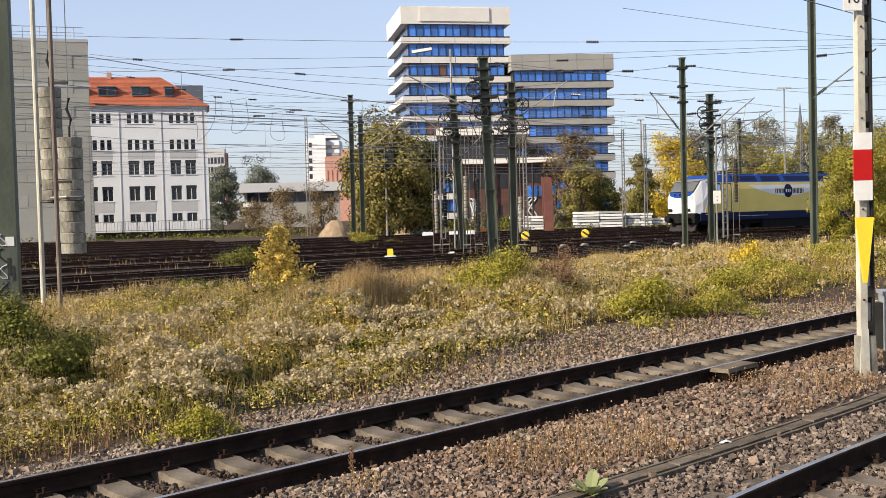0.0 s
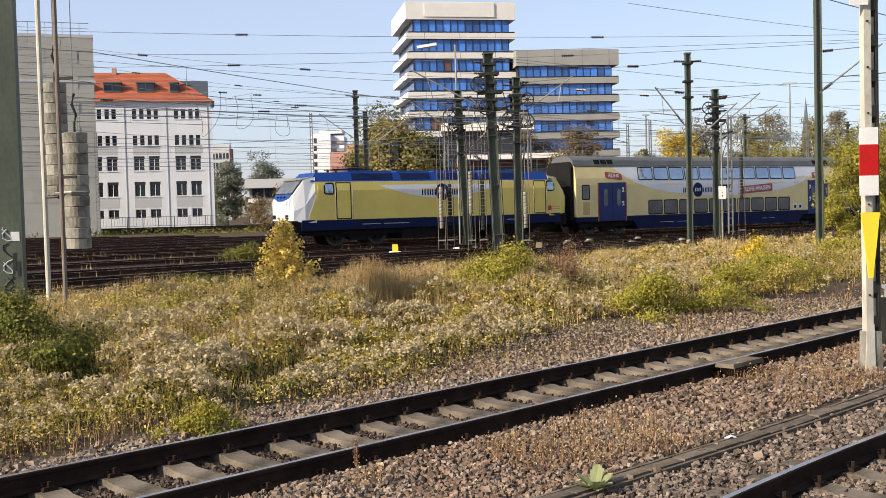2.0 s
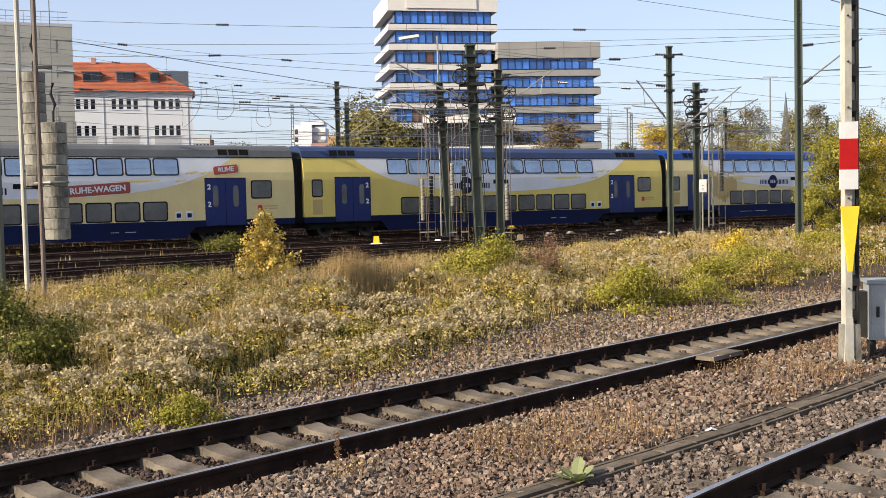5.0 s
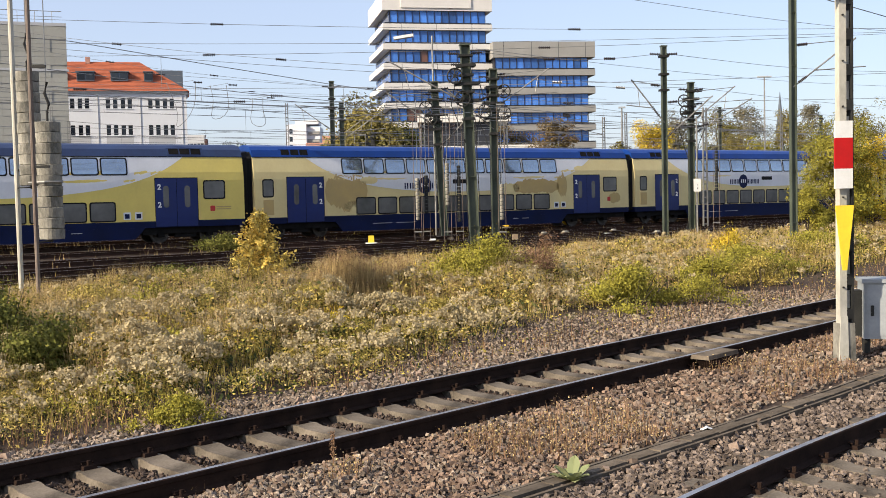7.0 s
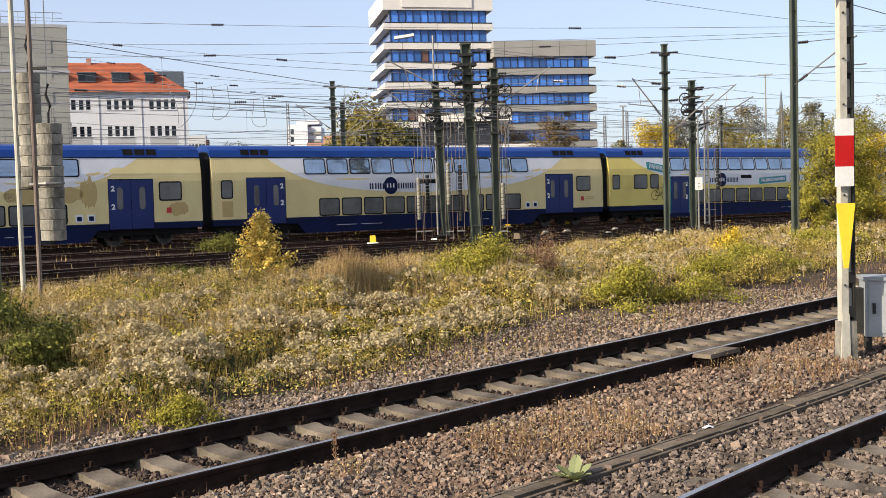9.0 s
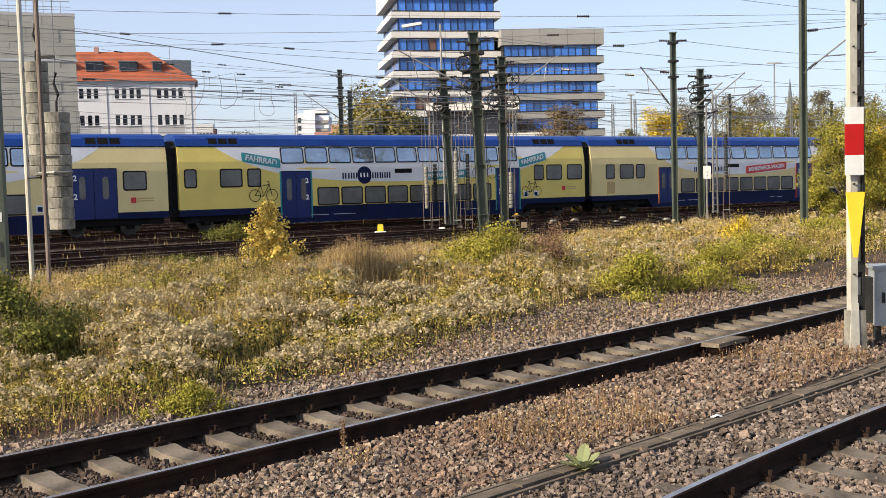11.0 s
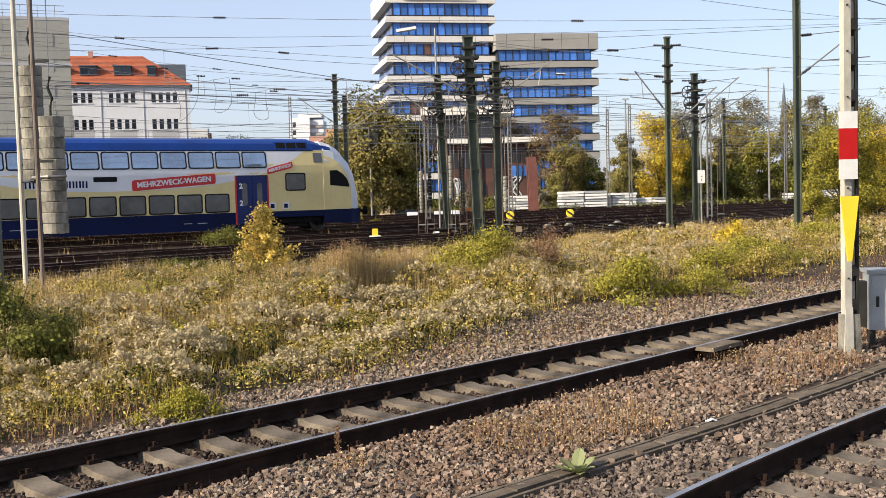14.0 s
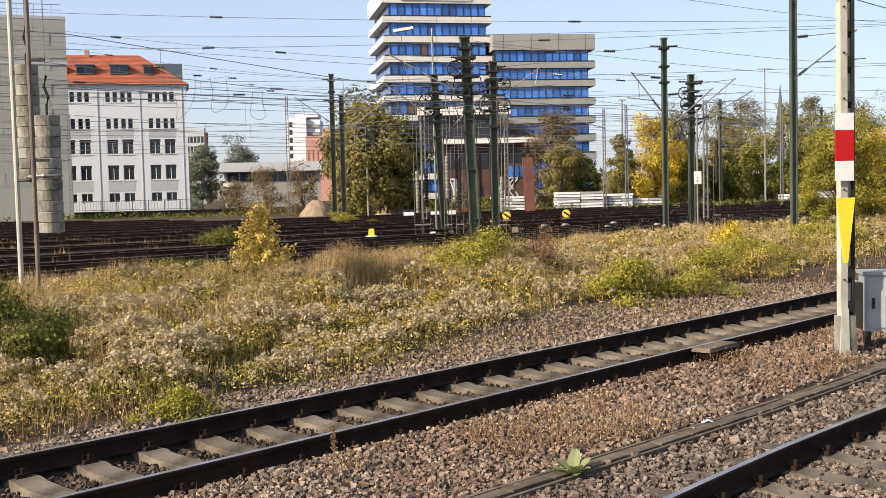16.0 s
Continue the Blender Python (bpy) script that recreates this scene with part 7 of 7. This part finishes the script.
scatter_leaves("low_weeds", "dense green and olive weeds", "weed_green", 420000, lambda x, y, u, w: 0.22 + 0.78 * species(x, y, 0.0, 0.42), 0.056, deep=0.45)
# shade below the cushions is put into the colour of these leaves
scatter_leaves("dark_undergrowth", "undergrowth leaves coloured dark for the shade beneath the weeds", "leaf_shade", 150000, lambda x, y, u, w: 0.6 + 0.0 * x, 0.085, top=-0.05, deep=0.95)
scatter_leaves("green_leaves", "deep green leaves of bramble and nettle", "leaf_green", 190000, lambda x, y, u, w: 0.05 + 0.5 * species(x, y, 0.24, 0.36), 0.055, deep=0.5)
scatter_leaves("brown_weeds", "withered reddish-brown weed leaves", "straw_red", 200000, lambda x, y, u, w: 0.12 + 0.85 * species(x, y, 0.80, 0.92), 0.050, deep=0.6)
scatter_leaves("tan_weeds", "faded tan leaves of dying goldenrod", "straw", 260000, lambda x, y, u, w: 0.15 + 0.5 * species(x, y, 0.55, 0.80), 0.046, deep=0.45)
scatter_leaves("yellow_weeds", "yellowing leaves of low brambles", "leaf_yellow", 110000, lambda x, y, u, w: 0.85 * species(x, y, 0.92, 1.0) * np.clip((w - 3) / 3, 0, 1) * np.clip((u + 6) / 10, 0.25, 1), 0.050, top=0.02, deep=0.4)
scatter_leaves("lime_weeds", "fresh lime-green leaves among the weeds", "leaf_lime", 190000, lambda x, y, u, w: 0.05 + 0.8 * species(x, y, 0.42, 0.56), 0.052, top=0.01, deep=0.45)
# pale seed heads: tight puffs on the cover
x, y, u, w = plant_field(62000)
fl = openness(u, w) * crevice(x, y) * band_mask(2.0, 10.5, 1.5)(w) * (0.14 + 0.55 * species(x, y, 0.48, 0.92)) * np.clip(1.25 - np.maximum(u - 7, 0) * 0.09, 0.3, 1) + 0.05 * band_mask(9, 20)(w)
keep = rng.uniform(0, 1, len(x)) < fl
x, y = x[keep], y[keep]
z = ground_level(x, y) + cover_height(x, y) + rng.uniform(-0.03, 0.09, len(x))
c = np.repeat(np.stack([x, y, z], 1), 26, 0)
d = rng.normal(size=c.shape)
d /= np.linalg.norm(d, axis=1)[:, None]
c += d * np.array((0.068, 0.068, 0.052)) * (0.7 + 0.03 * c[:, 1:2]) * rng.uniform(0.6, 1.05, (len(c), 1))
v, f = leaf_quads(c, 0.036 * rng.uniform(0.7, 1.4, len(c)) * (0.5 + 0.045 * c[:, 1]), 0.0, 0.8, d + np.array((0, 0, 0.25)))
tagged(part("seed_heads", np_mesh("seed_heads", v, f, M["fluff"]), None), "fluffy pale seed heads of faded goldenrod", "weeds", kind="stuff")


def scatter_blades(name, label, mat, n, mask, hmul, lean, width, hmin=0.1):
    x, y, u, w = plant_field(n)
    keep = rng.uniform(0, 1, len(x)) < mask(x, y, u, w) * openness(u, w)
    x, y, w = x[keep], y[keep], w[keep]
    h = (cover_height(x, y) * hmul + hmin) * rng.uniform(0.6, 1.25, len(x))
    base = np.stack([x, y, ground_level(x, y)], 1)
    v, f = blades(base, h, lean * rng.uniform(0.2, 1.2, len(x)), width * (0.4 + 0.035 * y))
    return tagged(part(name, np_mesh(name, v, f, M[mat]), None), label, "grass", kind="stuff")


scatter_blades("dry_grass", "tall straw-coloured dry grass", "straw", 380000, lambda x, y, u, w: 0.08 * np.clip((w - 4) / 4, 0.1, 1) + 0.8 * (value_noise(x, y, 1.1, 51) > 0.52) * np.clip((w - 3.6) / 5, 0.02, 1), 1.15, 0.22, 0.010, 0.14)
scatter_blades("green_grass", "rough green grass among weeds", "weed_green", 80000, lambda x, y, u, w: 0.3 + 0.5 * (value_noise(x, y, 1.9, 52) > 0.5), 1.05, 0.35, 0.012, 0.08)
# dry reddish stems in the ballast and on the gravel edge
x, y = wedge_points(60000, 6.2, 34)
u, w = along(x, y)
keep = (((w < -1.1) & (w > -2.72)) & (rng.uniform(0, 1, len(x)) < 0.8 * (value_noise(x, y, 0.8, 61) > 0.50) * np.clip((u + 3) / 7, 0.2, 1))) | ((w > 1.8) & (w < 4.5) & (rng.uniform(0, 1, len(x)) < 0.25 * (value_noise(x, y, 0.9, 62) > 0.40)))
x, y = x[keep], y[keep]
base = np.stack([x, y, np.full(len(x), -0.2)], 1)
hh = rng.uniform(0.06, 0.30, len(x)) * (0.6 + 0.8 * value_noise(x, y, 0.6, 63))
v, f = blades(base, hh, 0.25 * rng.uniform(0.2, 1.2, len(x)), 0.009 + 0.0004 * y)
tagged(part("dry_stems", np_mesh("dry_stems", v, f, M["straw_red"]), None), "thin dry stems growing from the ballast", "weeds", kind="stuff")
k = rng.integers(0, len(base), 9000)
lv = base[k] + np.stack([rng.normal(size=9000) * 0.02, rng.normal(size=9000) * 0.02, hh[k] * rng.uniform(0.3, 1.0, 9000)], 1)
v, f = leaf_quads(lv, rng.uniform(0.012, 0.030, 9000))
tagged(part("dry_stem_leaves", np_mesh("dry_stem_leaves", v, f, M["straw"]), None), "crumbling straw-brown leaves on dry stems", "weeds", kind="stuff")

# grass along and between the far tracks
for nm, mt, lb, n in (("track_grass", "straw", "brown dry grass along the far rails", 7000), ("track_weeds", "weed_green", "green weeds between the far rails", 9000)):
    x, y = wedge_points(n, 27, 95)
    u, w = along(x, y)
    m = value_noise(x, y, 2.5, 71 if nm == "track_grass" else 72)
    q = y - 0.8 * x
    keep = (w > 19.5) & (q < 75) & (m > (0.6 if nm == "track_grass" else 0.72))
    x, y = x[keep], y[keep]
    base = np.stack([x, y, ground_level(x, y)], 1)
    v, f = blades(base, rng.uniform(0.08, 0.38, len(x)), 0.25, 0.035)
    tagged(part(nm, np_mesh(nm, v, f, M[mt]), None), lb, "grass", kind="stuff")


def bush(x, y, w, h, leaf, n, size, label, seed, stalks=None, name="shrub"):
    """A shrub of stems and leaf clumps from the ground up."""
    z0 = float(ground_level(x, y))
    t = thing(name, label, "shrub", pose(x, y, z0))
    rr = random.Random(seed)
    for k in range(10):
        st = MB()
        a = rr.uniform(0, 2 * math.pi)
        e = (w * 0.4 * math.cos(a) * rr.random(), w * 0.4 * math.sin(a) * rr.random(), h * rr.uniform(0.5, 0.98))
        st.cyl((e[0] * 0.15, e[1] * 0.15, -0.05), e, 0.012 * h + 0.004, 5, 0.003)
        part("stem", st, "bark", t)
    k = 16
    cc = rng.normal(size=(k, 3)) * np.array((w * 0.24, w * 0.20, 0)) + np.array((0, 0, 0))
    cc[:, 2] = h * rng.uniform(0.15, 0.80, k) * np.exp(-(np.hypot(cc[:, 0], cc[:, 1]) / (w * 0.55)) ** 2)
    which = rng.integers(0, k, n)
    d = rng.normal(size=(n, 3)) * np.array((w * 0.09, w * 0.09, h * 0.10))
    p = cc[which] + d
    out = d / np.linalg.norm(d, axis=1)[:, None] * 0.7 + (cc[which] - np.array((0, 0, h * 0.2))) / w * 1.2
    ok = p[:, 2] > 0
    p, out = p[ok], out[ok]
    v, f = leaf_quads(p, size * rng.uniform(0.6, 1.4, len(p)), normal=out)
    part("foliage", np_mesh("foliage", v, f, M[leaf]), None, t)
    return t


def conic_sapling(x, y, w, h):
    z0 = float(ground_level(x, y))
    t = thing("sapling", "golden-yellow young tree with upright crown", "tree", pose(x, y, z0))
    st = MB().cyl((0, 0, -0.1), (0.03, 0, h * 0.95), 0.03, 6, 0.006)
    pts = []
    rr = random.Random(8)
    for k in range(46):
        f = k / 46
        a = k * 2.4
        ln = w * 0.52 * (1 - f) ** 0.8 * rr.uniform(0.6, 1.1) + 0.05
        b = (0, 0, h * (0.10 + 0.72 * f))
        e = (ln * math.cos(a), ln * math.sin(a), h * (0.18 + 0.80 * f))
        st.cyl(b, e, 0.009, 4, 0.003)
        m = int(120 * (0.5 + (1 - f)))
        s = rng.uniform(0.25, 1.05, (m, 1))
        pts.append(np.array(b) * (1 - s) + np.array(e) * s + rng.normal(size=(m, 3)) * 0.06)
    part("stem", st, "bark", t)
    pts = np.concatenate(pts)
    v, f = leaf_quads(pts, 0.085 * rng.uniform(0.6, 1.4, len(pts)))
    part("foliage", np_mesh("foliage", v, f, M["leaf_gold"]), None, t)


def grass_tuft(x, y, w, h, n, mat, label):
    z0 = float(ground_level(x, y))
    t = thing("grass_clump", label, "grass", pose(x, y, z0))
    b = rng.normal(size=(n, 3)) * np.array((w * 0.24, w * 0.18, 0))
    edge = np.exp(-(np.hypot(b[:, 0], b[:, 1]) / (w * 0.5)) ** 2)
    v, f = blades(b, h * rng.uniform(0.30, 1.05, n) * (0.35 + 0.65 * edge), 0.16 * rng.uniform(0.2, 1.3, n), 0.02)
    tagged(part("blades", np_mesh("blades", v, f, M[mat]), None, t), kind="stuff")
    k = rng.integers(0, n, n // 2)
    v, f = leaf_quads(v.reshape(-1, 3, 3)[k, 2] + rng.normal(size=(len(k), 3)) * 0.02, 0.03 * rng.uniform(0.6, 1.6, len(k)))
    tagged(part("seed_spikes", np_mesh("seed_spikes", v, f, M["straw_red"]), None, t), kind="stuff")


conic_sapling(-4.78, 28.4, 2.05, 2.2)
grass_tuft(-1.95, 22.6, 1.9, 1.35, 8000, "straw", "dense upright clump of brownish dry grass")
grass_tuft(-0.9, 23.4, 1.5, 1.1, 5000, "straw", "upright clump of brown dry grass")
bush(1.4, 25.6, 2.7, 1.6, "leaf_lime", 20000, 0.055, "yellow-green shrub of many small leaves", 2)
bush(2.6, 26.2, 1.9, 1.55, "straw_red", 9000, 0.05, "brown withered shrub beside the green one", 3)
bush(4.2, 22.0, 2.4, 0.95, "leaf_lime", 11000, 0.05, "low spreading yellow-green bramble", 4)
bush(5.6, 22.4, 1.8, 0.75, "leaf_lime", 4000, 0.045, "low yellow-green bramble in the weeds", 24)
bush(9.0, 30.0, 3.2, 1.0, "leaf_lime", 10000, 0.06, "low green and yellow bramble", 5)
bush(9.7, 34.5, 1.6, 1.35, "leaf_yellow", 5000, 0.07, "small golden shrub near far rails", 6)
bush(13.5, 37.0, 4.0, 1.1, "leaf_lime", 8000, 0.08, "low yellow shrub near the far tracks", 7)
bush(-6.4, 14.9, 2.1, 1.5, "leaf_green", 26000, 0.055, "dense dark green bush", 8)
bush(-6.9, 15.8, 1.6, 1.5, "leaf_lime", 7000, 0.06, "tall lime-green bush with pale tufts", 9)
bush(-5.75, 13.9, 1.6, 0.9, "leaf_green", 14000, 0.05, "low dark green bush", 10)
for k, (x, y, w, h, lf) in enumerate(((-6.7, 20.6, 1.8, 0.95, "weed_green"), (-5.5, 20.2, 1.7, 1.0, "leaf_lime"), (-4.4, 20.2, 1.7, 1.0, "weed_green"), (-3.3, 19.8, 1.6, 0.9, "leaf_green"), (-2.4, 19.9, 1.5, 0.85, "weed_green"), (-4.9, 25.6, 1.6, 1.1, "weed_green"), (-3.9, 15.8, 1.3, 0.62, "leaf_lime"), (-0.2, 19.0, 1.5, 0.7, "weed_green"), (6.6, 25.0, 1.7, 0.9, "leaf_lime"), (8.3, 26.4, 1.8, 0.8, "weed_green"), (11.3, 33.5, 2.2, 1.0, "weed_green"))):
    bush(x, y, w, h, lf, 6500, 0.05, "rounded clump of tall weeds in the strip", 100 + k, name="weed_clump")
bush(-2.75, 11.1, 0.85, 0.42, "leaf_lime", 4500, 0.028, "small lime plant with tiny yellow flowers", 11)
bush(-2.0, 18.6, 1.2, 0.6, "leaf_yellow", 2600, 0.05, "small yellowing bush in the weeds", 12)
bush(1.1, 23.5, 1.0, 0.55, "leaf_yellow", 2600, 0.05, "small yellowing bush among grass", 13)
for k, (x, y) in enumerate(((0.6, 124.0), (3.2, 125.5), (6.8, 124.5), (11.6, 121.0))):
    bush(x, y, 3.4, 2.2 + 0.5 * (k % 2), ("leaf_green", "leaf_grey")[k % 2], 1800, 0.22, "scrubby bush before the brick annex", 60 + k)
bush(-7.3, 30.5, 2.6, 0.75, "leaf_green", 5000, 0.06, "grey-green bush at the track's edge", 14)
bush(-9.2, 46.0, 2.6, 1.0, "leaf_green", 3500, 0.08, "grey-green bush between far tracks", 15)
bush(-6.9, 77.0, 2.8, 1.1, "leaf_lime", 2500, 0.1, "green bush at a mast's foot", 16)

# broad-leaved rosette between the ballast stones
ro = thing("mullein_rosette", "pale green broad-leaved rosette in the ballast", "plant", pose(1.08, 8.42, -0.17))
for k in range(13):
    a = k * 2.4
    ln = 0.11 + 0.085 * ((k * 5) % 7) / 7
    up = 0.45 + 1.0 * (k / 13)
    d = Vector((math.cos(a), math.sin(a), 0))
    s = Vector((-math.sin(a), math.cos(a), 0))
    rows = []
    for f, wd in ((0.0, 0.012), (0.3, 0.045), (0.6, 0.055), (0.85, 0.035), (1.0, 0.004)):
        c = d * (ln * f) + Vector((0, 0, ln * (up * f - 0.35 * f * f)))
        rows += [c - s * wd + Vector((0, 0, 0.012)), c, c + s * wd + Vector((0, 0, 0.012))]
    part("leaf", MB().add(rows, [(i * 3 + j, i * 3 + j + 1, i * 3 + j + 4, i * 3 + j + 3) for i in range(4) for j in range(2)]), "leaf_sage", ro)
# dead spike standing by the rail
dk = thing("dock_stalk", "dead rust-brown dock stalk beside the rail", "plant", pose(-0.93, 9.05, -0.17))
part("stalk", MB().cyl((0, 0, 0), (0.01, 0, 0.30), 0.006, 5), "straw_red", dk)
pts = np.stack([rng.normal(size=260) * 0.014, rng.normal(size=260) * 0.014, rng.uniform(0.10, 0.34, 260)], 1)
v, f = leaf_quads(pts, 0.016)
part("seeds", np_mesh("seeds", v, f, M["straw_red"]), None, dk)

# weeds along the foot of the railing and the edge of the far tracks
x = rng.uniform(-62, 60, 14000)
y = np.where(x < -8, rng.uniform(112, 128, 14000), rng.uniform(100, 122, 14000))
keep = rng.uniform(0, 1, 14000) < np.clip(2.2 * (value_noise(x, y, 4.0, 81) - 0.30), 0, 1)
x, y = x[keep], y[keep]
z = 0.03 + rng.uniform(0, 1, len(x)) ** 1.5 * (0.1 + 0.9 * value_noise(x, y, 3.0, 82))
v, f = leaf_quads(np.stack([x, y, z], 1), rng.uniform(0.15, 0.4, len(x)))
tagged(part("edge_weeds", np_mesh("edge_weeds", v, f, M["leaf_green"]), None), "dark green weeds along the yard's far edge", "weeds", kind="stuff")


motions()
